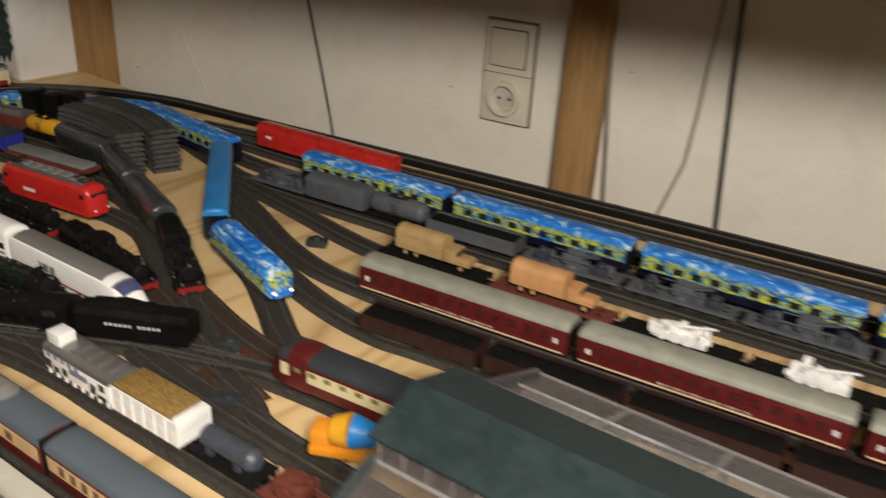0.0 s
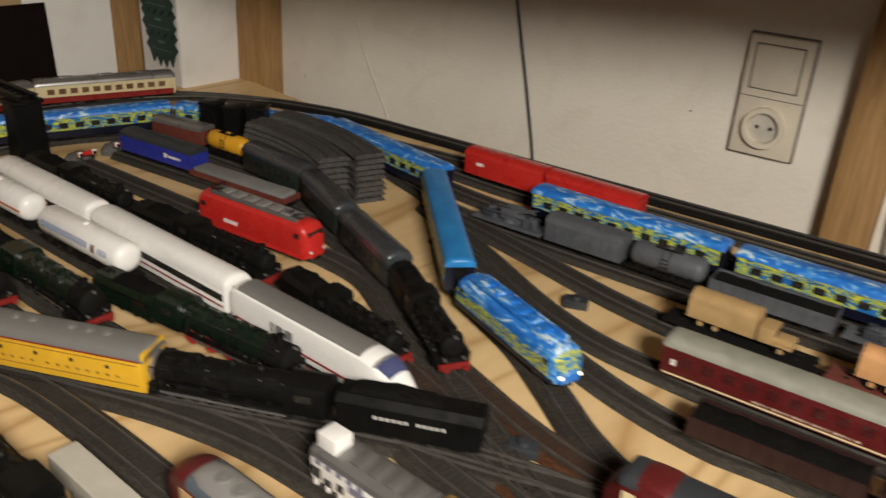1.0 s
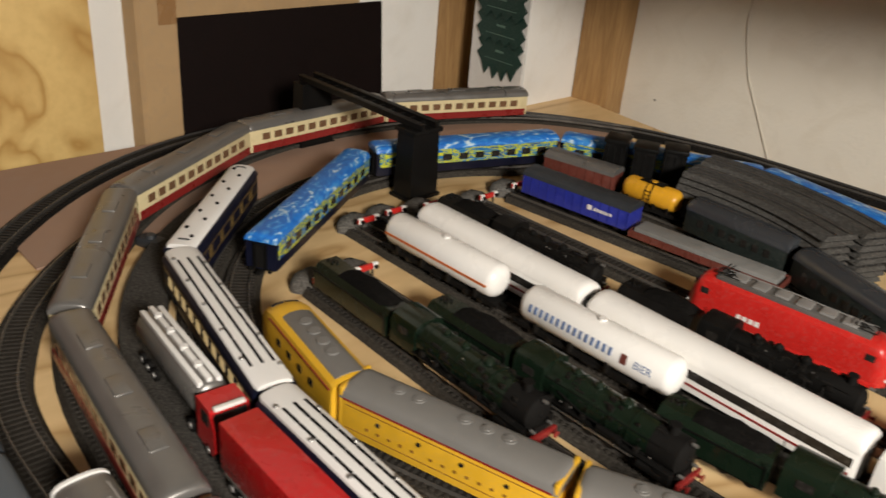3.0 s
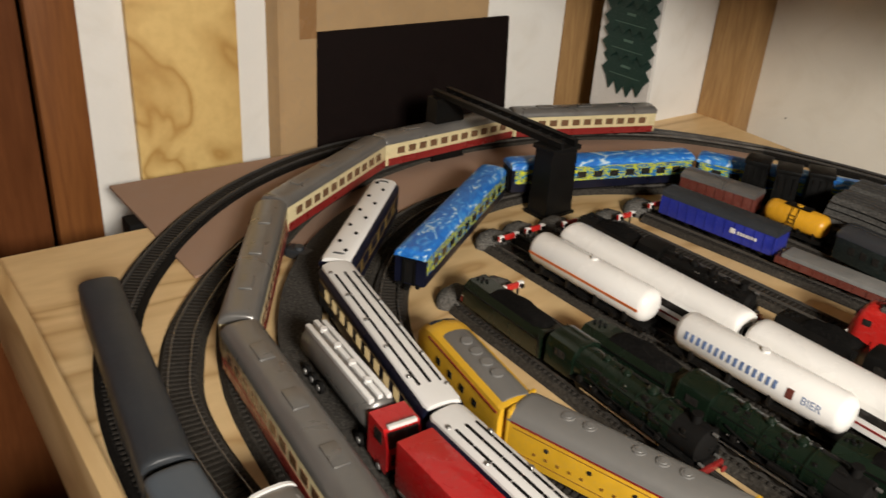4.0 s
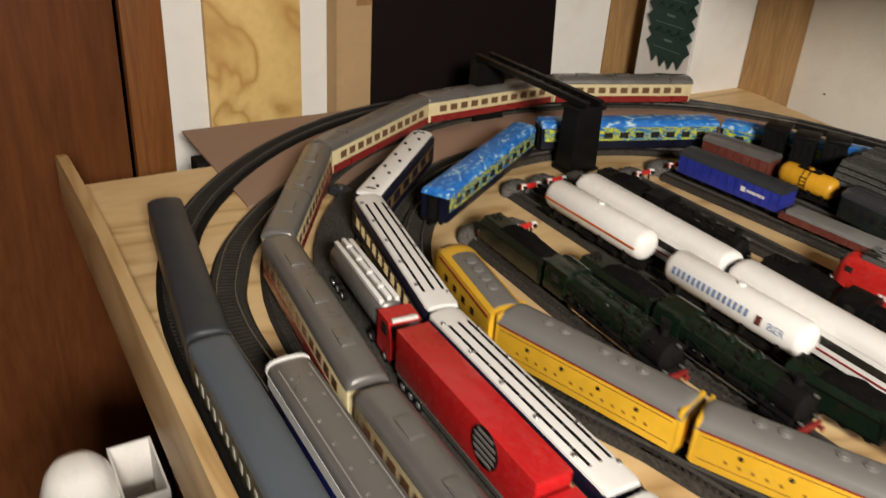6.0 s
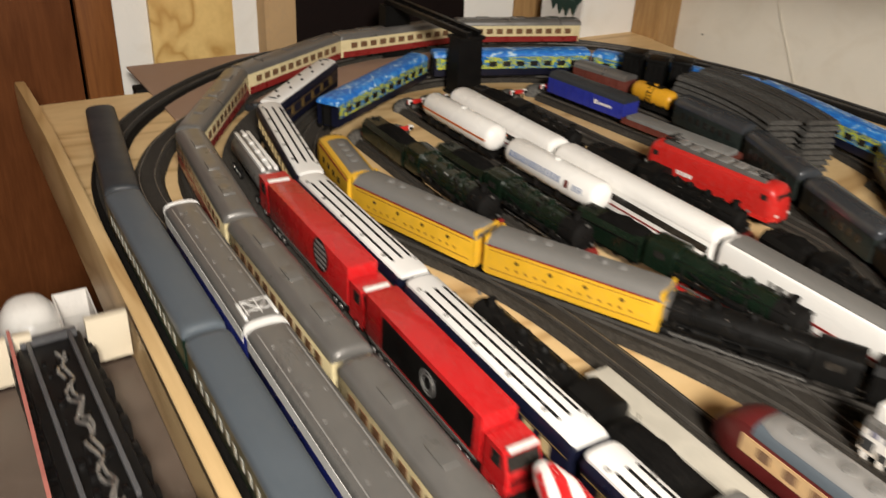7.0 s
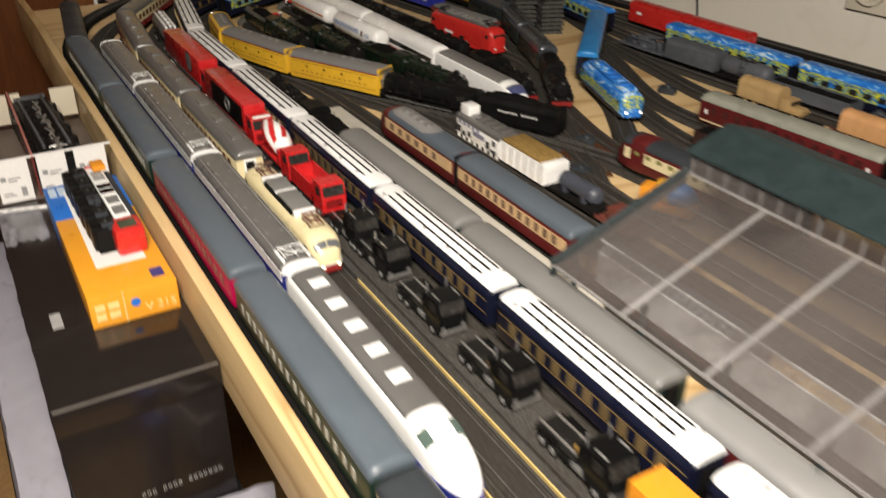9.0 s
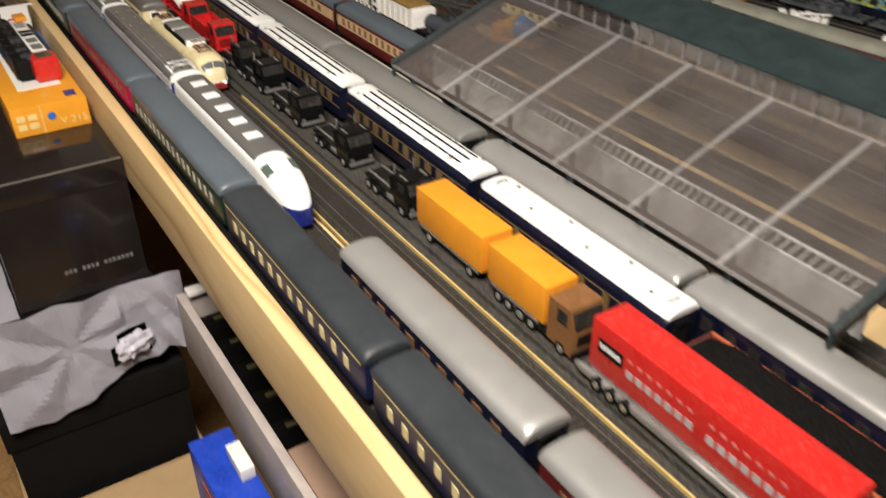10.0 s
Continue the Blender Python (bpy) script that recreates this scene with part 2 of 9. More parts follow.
ROSETTE = paint("dark_green_paper", (0.010, 0.038, 0.028), 0.6)
PALEGREEN = paint("pale_green_print", (0.10, 0.17, 0.13), 0.6)
SOCKET = paint("socket_plastic", (0.66, 0.60, 0.48), 0.35, 0, 0.03)
YLINE = paint("yellow_line", (0.50, 0.36, 0.13), 0.6)
CABLE = paint("grey_cable", (0.05, 0.05, 0.05), 0.5)
CABLE_W = paint("white_cable", (0.5, 0.47, 0.4), 0.5)
PALECABLE = paint("pale_cable", (0.66, 0.62, 0.53), 0.6)
GLASS_DARK = paint("dark_window", (0.02, 0.018, 0.016), 0.12, 0, 0.1, 30, 0.0)
GLASS_BROWN = paint("amber_window", (0.16, 0.085, 0.045), 0.15, 0, 0.2, 30, 0.0)
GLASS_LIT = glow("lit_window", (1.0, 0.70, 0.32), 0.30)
GOLDWIN = paint("gold_frame", (0.42, 0.30, 0.12), 0.35, 0.3)
LAMP_GLOW = glow("head_lamp", (1.0, 0.85, 0.6), 4.0, (0.8, 0.8, 0.7))
CLEAR = clear("clear_sheet", (0.092, 0.079, 0.073), 0.17, 0.50, 1.0, 0.22)
CLEARBOX = clear("clear_case", (0.03, 0.025, 0.024), 0.08, 0.035)
BAG = clear("white_plastic_bag", (0.66, 0.63, 0.70), 0.30, 0.84, 0.0, 0.10)
SKYBLUE = clouds("printed_sky", [(0.30, (0.016, 0.12, 0.46)), (0.50, (0.022, 0.18, 0.60)), (0.57, (0.06, 0.30, 0.68)), (0.65, (0.55, 0.68, 0.76))], (38.0, 75.0, 75.0), 1.8)
PLAINSKY = clouds("plain_sky_blue", [(0.3, (0.018, 0.17, 0.46)), (0.7, (0.03, 0.26, 0.60))], (20.0, 40.0, 40.0), 1.0)
SPLASH = clouds("printed_splash", [(0.40, (0.015, 0.13, 0.42)), (0.45, (0.02, 0.20, 0.42)), (0.49, (0.30, 0.42, 0.05)), (0.53, (0.74, 0.68, 0.03)), (0.57, (0.30, 0.40, 0.05)), (0.62, (0.012, 0.07, 0.26))], (30.0, 50.0, 110.0), 2.6)

# ---- mesh helpers ----
JOINED = ("bright_fitting", "lattice", "chrome_trim", "rib", "stake", "carriage", "lettering_bar", "print_bar", "fitting", "tender_fitting", "glazing_bar", "sleepers", "marking", "pipework")   # pieces too small to pick apart


def part(name, bm, material, parent=None, label="", smooth=True):
    """Links a bmesh as one mesh object, under a thing or a part."""
    bmesh.ops.recalc_face_normals(bm, faces=bm.faces)
    me = bpy.data.meshes.new(name)
    bm.to_mesh(me)
    bm.free()
    me.materials.append(material)
    if smooth:
        me.shade_smooth()
        me.set_sharp_from_angle(angle=radians(38))
    ob = new(name, me)
    ob.parent = parent
    if label:
        tagged(ob, label)
    if parent is not None and name in JOINED:
        tagged(ob, label, kind="stuff")
    return ob


def again(ob, m):
    """The same piece once more beside its first one, on the same mesh."""
    o = new(ob.name.split(".")[0], ob.data)
    o.parent = ob.parent
    o.matrix_basis = m
    return o


def thing(name, label, category, m=Matrix(), group="", kind=""):
    ob = new(name)
    ob.empty_display_size = 0.02
    ob.matrix_basis = m
    return tagged(ob, label, category, group, kind)


def box(bm, x0, x1, y0, y1, z0, z1, b=0.0):
    r = bmesh.ops.create_cube(bm, size=1.0)
    for v in r["verts"]:
        v.co = Vector((x0 + (v.co.x + 0.5) * (x1 - x0), y0 + (v.co.y + 0.5) * (y1 - y0), z0 + (v.co.z + 0.5) * (z1 - z0)))
    if b:
        es = list({e for v in r["verts"] for e in v.link_edges})
        bmesh.ops.bevel(bm, geom=es, offset=b, segments=2, affect="EDGES", profile=0.6)
    return bm


def cyl(bm, p0, p1, r0, r1=None, n=14):
    p0, p1 = Vector(p0), Vector(p1)
    r1 = r0 if r1 is None else r1
    d = p1 - p0
    q = d.to_track_quat("Z", "Y").to_matrix().to_4x4()
    bmesh.ops.create_cone(bm, cap_ends=True, segments=n, radius1=r0, radius2=max(r1, 1e-5), depth=d.length, matrix=Matrix.Translation((p0 + p1) / 2) @ q)
    return bm


def loft(bm, secs):
    """Skin over closed sections with the same number of points."""
    rows = [[bm.verts.new(p) for p in s] for s in secs]
    n = len(rows[0])
    for a, b in zip(rows, rows[1:]):
        for i in range(n):
            bm.faces.new((a[i], a[(i + 1) % n], b[(i + 1) % n], b[i]))
    bm.faces.new(rows[0][::-1])
    bm.faces.new(rows[-1])
    return bm


def tube(bm, pts, r, n=8):
    """Round bar swept along a line of points."""
    pts = [Vector(p) for p in pts]
    secs = []
    for i, p in enumerate(pts):
        d = (pts[min(len(pts) - 1, i + 1)] - pts[max(0, i - 1)]).normalized()
        q = d.to_track_quat("Z", "Y")
        secs.append([p + q @ Vector((r * math.cos(2 * math.pi * k / n), r * math.sin(2 * math.pi * k / n), 0)) for k in range(n)])
    return loft(bm, secs)


def new_bm():
    return bmesh.new()


def between(a, b):
    """Pose of a thing that runs from plan point a to plan point b, and its length."""
    dx, dy = b[0] - a[0], b[1] - a[1]
    return pose((a[0] + b[0]) / 2, (a[1] + b[1]) / 2, 0, 0, 0, math.degrees(math.atan2(dy, dx))), math.hypot(dx, dy)


RAILTOP = 0.0105


# ---- rolling stock ----
def arch(w, z0, z1, n=9, flat=0.0):
    """Roof profile: from one eave over the crown to the other, closed below."""
    out = []
    for i in range(n):
        a = math.pi * i / (n - 1)
        c = math.cos(a)
        y = w / 2 * math.copysign(abs(c) ** (1 - 0.45 * flat), c)
        out.append((y, z0 + (z1 - z0) * math.sin(a) ** (0.75 - 0.25 * flat)))
    return out


def wheelsets(parent, xs, r=0.0055, g=0.0078, mat=IRON):
    bm = new_bm()
    for s in (-1, 1):
        cyl(bm, (0, s * g, 0), (0, s * (g - 0.0022), 0), r, r, 16)
        cyl(bm, (0, s * (g - 0.0022), 0), (0, s * (g - 0.0030), 0), r * 1.12, r * 1.12, 16)
    cyl(bm, (0, -g, 0), (0, g, 0), 0.0011, 0.0011, 6)
    w = part("wheelset", bm, mat, parent)
    w.matrix_basis = pose(xs[0], 0, RAILTOP + r)
    for x in xs[1:]:
        again(w, pose(x, 0, RAILTOP + r))


def bogies(parent, L, w, inset=0.2, wb=0.026, mat=IRON):
    made = None
    for s in (-1, 1):
        xc = s * L * (0.5 - inset)
        bm = new_bm()
        for k in (-1, 1):
            box(bm, -wb * 0.85, wb * 0.85, k * 0.0098 - 0.0012, k * 0.0098 + 0.0012, RAILTOP + 0.0035, RAILTOP + 0.0085, 0.0006)
            for x in (-wb / 2, wb / 2):
                box(bm, x - 0.003, x + 0.003, k * 0.0115 - 0.0012, k * 0.0115 + 0.0012, RAILTOP + 0.003, RAILTOP + 0.008, 0.0005)
        box(bm, -0.004, 0.004, -0.0098, 0.0098, RAILTOP + 0.006, RAILTOP + 0.0095)
        b = part("bogie", bm, mat, parent)
        b.matrix_basis = pose(xc, 0, 0)
        wheelsets(b, (-wb / 2, wb / 2))


def underframe(parent, L, w, z=0.0165, mat=BLACK_MATT, boxes=3):
    bm = new_bm()
    box(bm, -L / 2 + 0.003, L / 2 - 0.003, -w * 0.36, w * 0.36, z - 0.002, z + 0.003)
    for i in range(boxes):
        x = (i - (boxes - 1) / 2) * L * 0.13
        box(bm, x - L * 0.045, x + L * 0.045, -w * 0.4, w * 0.4, RAILTOP + 0.003 + 0.001 * (i % 2), z, 0.0008)
    for s in (-1, 1):
        for k in (-1, 1):
            cyl(bm, (s * (L / 2 - 0.004), k * 0.010, z), (s * (L / 2 + 0.001), k * 0.010, z), 0.0011, 0.0011, 8)
            cyl(bm, (s * (L / 2 + 0.001), k * 0.010, z), (s * (L / 2 + 0.0018), k * 0.010, z), 0.0025, 0.0025, 10)
        box(bm, s * (L / 2 + 0.001) - 0.006, s * (L / 2 + 0.001) + 0.003, -0.002, 0.002, RAILTOP + 0.003, RAILTOP + 0.006)
    part("underframe", bm, mat, parent)


def coach(name, label, group, L, w=0.034, side=NAVY, roof=GREYROOF, bands=(), win=(9, 0.030, 0.039, 0.6), winmat=GLASS_DARK,
          top=0.0565, eave=0.0475, flat=0.3, roofkind="", endmat=None, trim=None, m=Matrix(), crown=0.0):
    t = thing(name, label, "model coach", m, group)
    h = w / 2
    up = (eave - 0.017) / 0.0255
    bands = [(nm, 0.017 + (z0 - 0.017) * up, 0.017 + (z1 - 0.017) * up, bmat) for nm, z0, z1, bmat in bands]
    win = (win[0], 0.017 + (win[1] - 0.017) * up, 0.017 + (win[2] - 0.017) * up, win[3])
    bm = new_bm()
    prof = [(-h * 0.97, 0.017), (-h, 0.022), (-h, eave - 0.004), (-h * 0.97, eave), (h * 0.97, eave), (h, eave - 0.004), (h, 0.022), (h * 0.97, 0.017)]
    ends = [(-L / 2, 0.93), (-L / 2 + 0.003, 1.0), (L / 2 - 0.003, 1.0), (L / 2, 0.93)]
    loft(bm, [[(x, y * k, z) for y, z in prof] for x, k in ends])
    body = part("body", bm, side, t)
    bm = new_bm()
    rp = arch(w * 1.015, eave - 0.0008, top, 11, flat)
    secs = []
    for x, k in ((-L / 2 - 0.0008, 0.70), (-L / 2 + 0.0004, 0.86), (-L / 2 + 0.003, 0.96), (-L / 2 + 0.008, 1), (L / 2 - 0.008, 1), (L / 2 - 0.003, 0.96), (L / 2 - 0.0004, 0.86), (L / 2 + 0.0008, 0.70)):
        secs.append([(x, y * (0.9 + 0.1 * k), eave - 0.0008 + (z - eave + 0.0008) * k) for y, z in rp])
    loft(bm, secs)
    r = part("roof", bm, side if crown else roof, t)
    if crown:
        r.name = "cantrail"
        bm = new_bm()
        cp = arch(w * crown, eave + (top - eave) * 0.55, top + 0.0009, 11, flat)
        loft(bm, [[(x, y * k, z - 0.004 * (1 - k)) for y, z in cp] for x, k in ((-L / 2 - 0.001, 0.9), (-L / 2 + 0.003, 1), (L / 2 - 0.003, 1), (L / 2 + 0.001, 0.9))])
        r = part("roof", bm, roof, t)
        top = top + 0.0009
    for nm, z0, z1, bmat in bands:
        bm = new_bm()
        for s in (-1, 1):
            box(bm, -L / 2 + 0.0035, L / 2 - 0.0035, s * h - 0.0004, s * h + 0.0004, z0, z1)
        part(nm, bm, bmat, t)
    n, z0, z1, ratio = win
    if n:
        pitch = (L - 0.03) / n
        ww = pitch * ratio
        bm = new_bm()
        box(bm, -ww / 2, ww / 2, -0.0003, 0.0003, z0, z1, 0.0)
        first = None
        for s in (-1, 1):
            for i in range(n):
                x = (i - (n - 1) / 2) * pitch
                mm = pose(x, s * (h + 0.00045), 0)
                if first is None:
                    first = part("window", bm, winmat, t)
                    first.matrix_basis = mm
                else:
                    again(first, mm)
    if trim:
        bm = new_bm()
        for s in (-1, 1):
            box(bm, -L / 2 + 0.003, L / 2 - 0.003, s * h - 0.0005, s * h + 0.0005, z1 + 0.0012, z1 + 0.0019)
            box(bm, -L / 2 + 0.003, L / 2 - 0.003, s * h - 0.0005, s * h + 0.0005, z0 - 0.0022, z0 - 0.0014)
        part("trim_line", bm, trim, t)
    for s in (-1, 1):
        bm = new_bm()
        for k in (-1, 1):
            box(bm, s * L / 2 - 0.001, s * (L / 2 + 0.0022), k * 0.0062 - 0.001, k * 0.0062 + 0.001, 0.018, 0.045, 0.0004)
        box(bm, s * L / 2 - 0.001, s * (L / 2 + 0.0022), -0.0072, 0.0072, 0.0435, 0.046, 0.0004)
        gw = part("gangway", bm, endmat or BLACK, t)
        bm = new_bm()
        box(bm, min(s * (L / 2 - 0.001), s * (L / 2 + 0.0008)), max(s * (L / 2 - 0.001), s * (L / 2 + 0.0008)), -0.0052, 0.0052, 0.0185, 0.0435)
        part("end_door", bm, BLACK_MATT, gw, "dark end door")
    if roofkind == "slats":
        for y in (-0.0088, 0.0, 0.0088):
            bm = new_bm()
            z = eave + (top - eave) * (1 - (2 * abs(y) / w) ** 2.6) ** 0.5 + 0.0002
            k = L * 0.4
            box(bm, -k / 9 + 0.0006, k / 9 - 0.0006, y - 0.0011, y + 0.0011, z - 0.0015, z + 0.0005)
            slot = part("roof_slot", bm, BLACK_MATT, r, "dark ventilation slot")
            slot.matrix_basis = pose(-k * 8 / 9, 0, 0)
            for i in range(1, 9):
                again(slot, pose(-k + 2 * k * (i + 0.5) / 9, 0, 0))
    if roofkind in ("vents", "slats"):
        bm = new_bm()
        cyl(bm, (0, 0, -0.002), (0, 0, 0.0012), 0.0012, 0.0012, 10)
        cyl(bm, (0, 0, 0.0010), (0, 0, 0.0022), 0.0022, 0.0014, 10)
        first = None
        for i in range(5):
            for k in (-1, 1):
                x = (i - 2) * L * 0.19 + k * 0.009
                y = k * (0.0055 if roofkind == "vents" else 0.0115)
                z = eave + (top - eave) * (1 - (2 * abs(y) / w) ** 2.6) ** 0.5
                if first is None:
                    first = part("roof_vent", bm, SILVER_DULL if roofkind == "slats" else BLACK_MATT, r)
                    first.matrix_basis = pose(x, y, z)
                else:
                    again(first, pose(x, y, z))
    if roofkind in ("dots", "vents"):
        for q in (-1, 1):
            bm = new_bm()
            tube(bm, [(q * L * 0.44, -0.008, top - 0.003), (q * L * 0.44 + q * 0.004, -0.004, top + 0.0006), (q * L * 0.44 + q * 0.004, 0.004, top + 0.0006), (q * L * 0.44, 0.008, top - 0.003)], 0.0009, 6)
            part("roof_bow", bm, CABLE, r, "small curved dark roof fitting")
    if roofkind == "dots":
        bm = new_bm()
        cyl(bm, (0, 0, -0.002), (0, 0, 0.0014), 0.0017, 0.0014, 10)
        dot = None
        for i in range(6):
            y = 0.0065 * (-1) ** i
            z = eave + (top - eave) * (1 - (2 * abs(y) / w) ** 2.6) ** 0.5
            mm = pose((i - 2.5) * L * 0.155, y, z)
            if dot is None:
                dot = part("roof_vent", bm, CABLE, r)
                dot.matrix_basis = mm
            else:
                again(dot, mm)
    if roofkind == "fans":
        bm = new_bm()
        cyl(bm, (0, 0, -0.001), (0, 0, 0.0009), 0.0052, 0.0046, 18)
        cyl(bm, (0, 0, 0.0008), (0, 0, 0.0014), 0.0030, 0.0026, 14)
        fan = None
        for i in range(5):
            mm = pose((-0.28 + 0.1 * i + (0.12 if i > 1 else 0)) * L, 0.002, top)
            if fan is None:
                fan = part("roof_fan", bm, roof, r)
                fan.matrix_basis = mm
            else:
                again(fan, mm)
    if roofkind == "lines":
        for y in (-0.0118, 0.0118):
            bm = new_bm()
            z = eave + (top - eave) * (1 - (2 * abs(y) / w) ** 2.6) ** 0.5
            box(bm, -L / 2 + 0.012, L / 2 - 0.012, y - 0.0005, y + 0.0005, z - 0.001, z + 0.0010)
            part("roof_strip", bm, SILVER, r)
        bm = new_bm()
        box(bm, -0.0013, 0.0013, -0.0004, 0.0004, -0.001, 0.0006, 0.0002)
        tick = None
        for i in range(8):
            for k in (-1, 1):
                y = k * 0.0072
                z = eave + (top - eave) * (1 - (2 * abs(y) / w) ** 2.6) ** 0.5
                mm = pose((i - 3.5) * L * 0.11, y, z, 0, 0, 90)
                if tick is None:
                    tick = part("roof_clip", bm, SILVER, r)
                    tick.matrix_basis = mm
                else:
                    again(tick, mm)
    if roofkind == "ribs":
        bm = new_bm()
        k = int(L / 0.017)
        for i in range(k):
            x = (i - (k - 1) / 2) * 0.0165
            pts = [(x, y * 1.004, z + 0.0002) for y, z in arch(w * 1.01, eave, top, 9, flat)]
            tube(bm, pts, 0.00035, 4)
        part("roof_rib", bm, roof, r)
    if roofkind == "ac":
        bm = new_bm()
        box(bm, -0.012, 0.012, -0.006, 0.006, top - 0.002, top + 0.0012, 0.0006)
        unit = part("roof_unit", bm, roof, r)
        unit.matrix_basis = pose(-L * 0.28, 0, 0)
        again(unit, pose(0, 0, 0))
        again(unit, pose(L * 0.28, 0, 0))
    underframe(t, L, w)
    bogies(t, L, w)
    return t


def nose_width(u, full=False):
    """Width and height of a nose as shares of the body's, u from its root (0) to its tip (1)."""
    if full:
        return max(0.30, (1 - u ** 3.2) ** 0.5), 1 - 0.36 * u ** 1.9 - 0.12 * u ** 9
    return 1 - 0.42 * u ** 2.4, 1 - 0.40 * u ** 2.2


def nose_body(bm, L, w, eave, top, front, tail=0, steps=7, full=False):
    """Box body with a rounded roof whose ends run down to blunt noses of the given lengths."""
    h = w / 2
    secs = []

    def sec(x, k, kz):
        pr = [(-h * 0.95 * k, 0.016), (-h * k, 0.021), (-h * k, eave * kz)]
        for i in range(1, 8):
            a = math.pi * i / 8
            pr.append((-h * k * math.cos(a), eave * kz + (top - eave) * kz * math.sin(a) ** 0.7))
        pr += [(h * k, eave * kz), (h * k, 0.021), (h * 0.95 * k, 0.016)]
        return [(x, y, z) for y, z in pr]
    xs = []
    if tail:
        for i in range(steps):
            u = 1 - i / steps
            xs.append((-L / 2 + tail * (1 - u), u))
    else:
        xs.append((-L / 2, 0.25))
        xs.append((-L / 2 + 0.004, 0))
    mid = [(x, 0) for x in (-L / 2 + max(tail, 0.004) + 0.002, L / 2 - max(front, 0.004) - 0.002)]
    xs += mid
    if front:
        for i in range(1, steps + 1):
            u = i / steps
            xs.append((L / 2 - front * (1 - u), u))
    else:
        xs.append((L / 2 - 0.004, 0))
        xs.append((L / 2, 0.25))
    for x, u in xs:
        secs.append(sec(x, *nose_width(u, full)))
    loft(bm, secs)
    return bm


def nose_patch(name, mat, parent, L, w, eave, top, front, u0, u1, a0, a1, off=0.0006, end=1, label="", full=False):
    """Thin pane that follows a nose made by nose_body, between two shares of its length and two angles."""
    h = w / 2
    bm = new_bm()
    rows = []
    for i in range(7):
        u = u0 + (u1 - u0) * i / 6
        k, kz = nose_width(u, full)
        row = []
        for j in range(9):
            a = radians(a0 + (a1 - a0) * j / 8)
            row.append(bm.verts.new((end * (L / 2 - front * (1 - u) + off * 0.5), -(h * k + off) * math.cos(a), eave * kz + (top - eave) * kz * math.sin(a) ** 0.7 + off)))
        rows.append(row)
    for i in range(6):
        for j in range(8):
            bm.faces.new((rows[i][j], rows[i + 1][j], rows[i + 1][j + 1], rows[i][j + 1]))
    bmesh.ops.recalc_face_normals(bm, faces=bm.faces)
    bmesh.ops.solidify(bm, geom=bm.faces[:], thickness=0.0012)
    return part(name, bm, mat, parent, label)


def side_windows(parent, xs, y, z0, z1, ww, mat, name="window"):
    bm = new_bm()
    box(bm, -ww / 2, ww / 2, -0.0003, 0.0003, z0, z1)
    first = None
    for s in (-1, 1):
        for x in xs:
            mm = pose(x, s * y, 0)
            if first is None:
                first = part(name, bm, mat, parent)
                first.matrix_basis = mm
            else:
                again(first, mm)


def pantograph(parent, x, z, mat=IRON, up=0.006):
    """Base frame with arms, insulators and two collector strips as pieces of its own."""
    r = 0.00045
    bm = new_bm()
    for s in (-1, 1):
        tube(bm, [(x - 0.012, s * 0.007, z + 0.0015), (x + 0.012, s * 0.007, z + 0.0015)], r * 1.4, 6)
    for k in (-0.012, 0.0, 0.012):
        tube(bm, [(x + k, -0.007, z + 0.0015), (x + k, 0.007, z + 0.0015)], r * 1.3, 6)
    base = part("pantograph", bm, mat, parent)
    for s in (-1, 1):
        bm = new_bm()
        tube(bm, [(x - 0.010, s * 0.006, z + 0.002), (x + 0.006, s * 0.005, z + up * 0.7), (x - 0.004, s * 0.004, z + up)], r, 6)
        part("arm", bm, mat, base)
        bm = new_bm()
        tube(bm, [(x - 0.006, -s * 0.006, z + 0.002), (x + 0.008, s * 0.006, z + 0.003)], r, 6)
        part("cross_rod", bm, mat, base)
        for q in (-1, 1):
            bm = new_bm()
            cyl(bm, (x + q * 0.009, s * 0.007, z - 0.002), (x + q * 0.009, s * 0.007, z + 0.0015), 0.001, 0.0008, 8)
            part("insulator", bm, mat, base)
    for k in (-0.006, -0.002):
        bm = new_bm()
        box(bm, x + k - 0.0005, x + k + 0.0005, -0.0105, 0.0105, z + up, z + up + 0.0008)
        part("collector_strip", bm, mat, base)


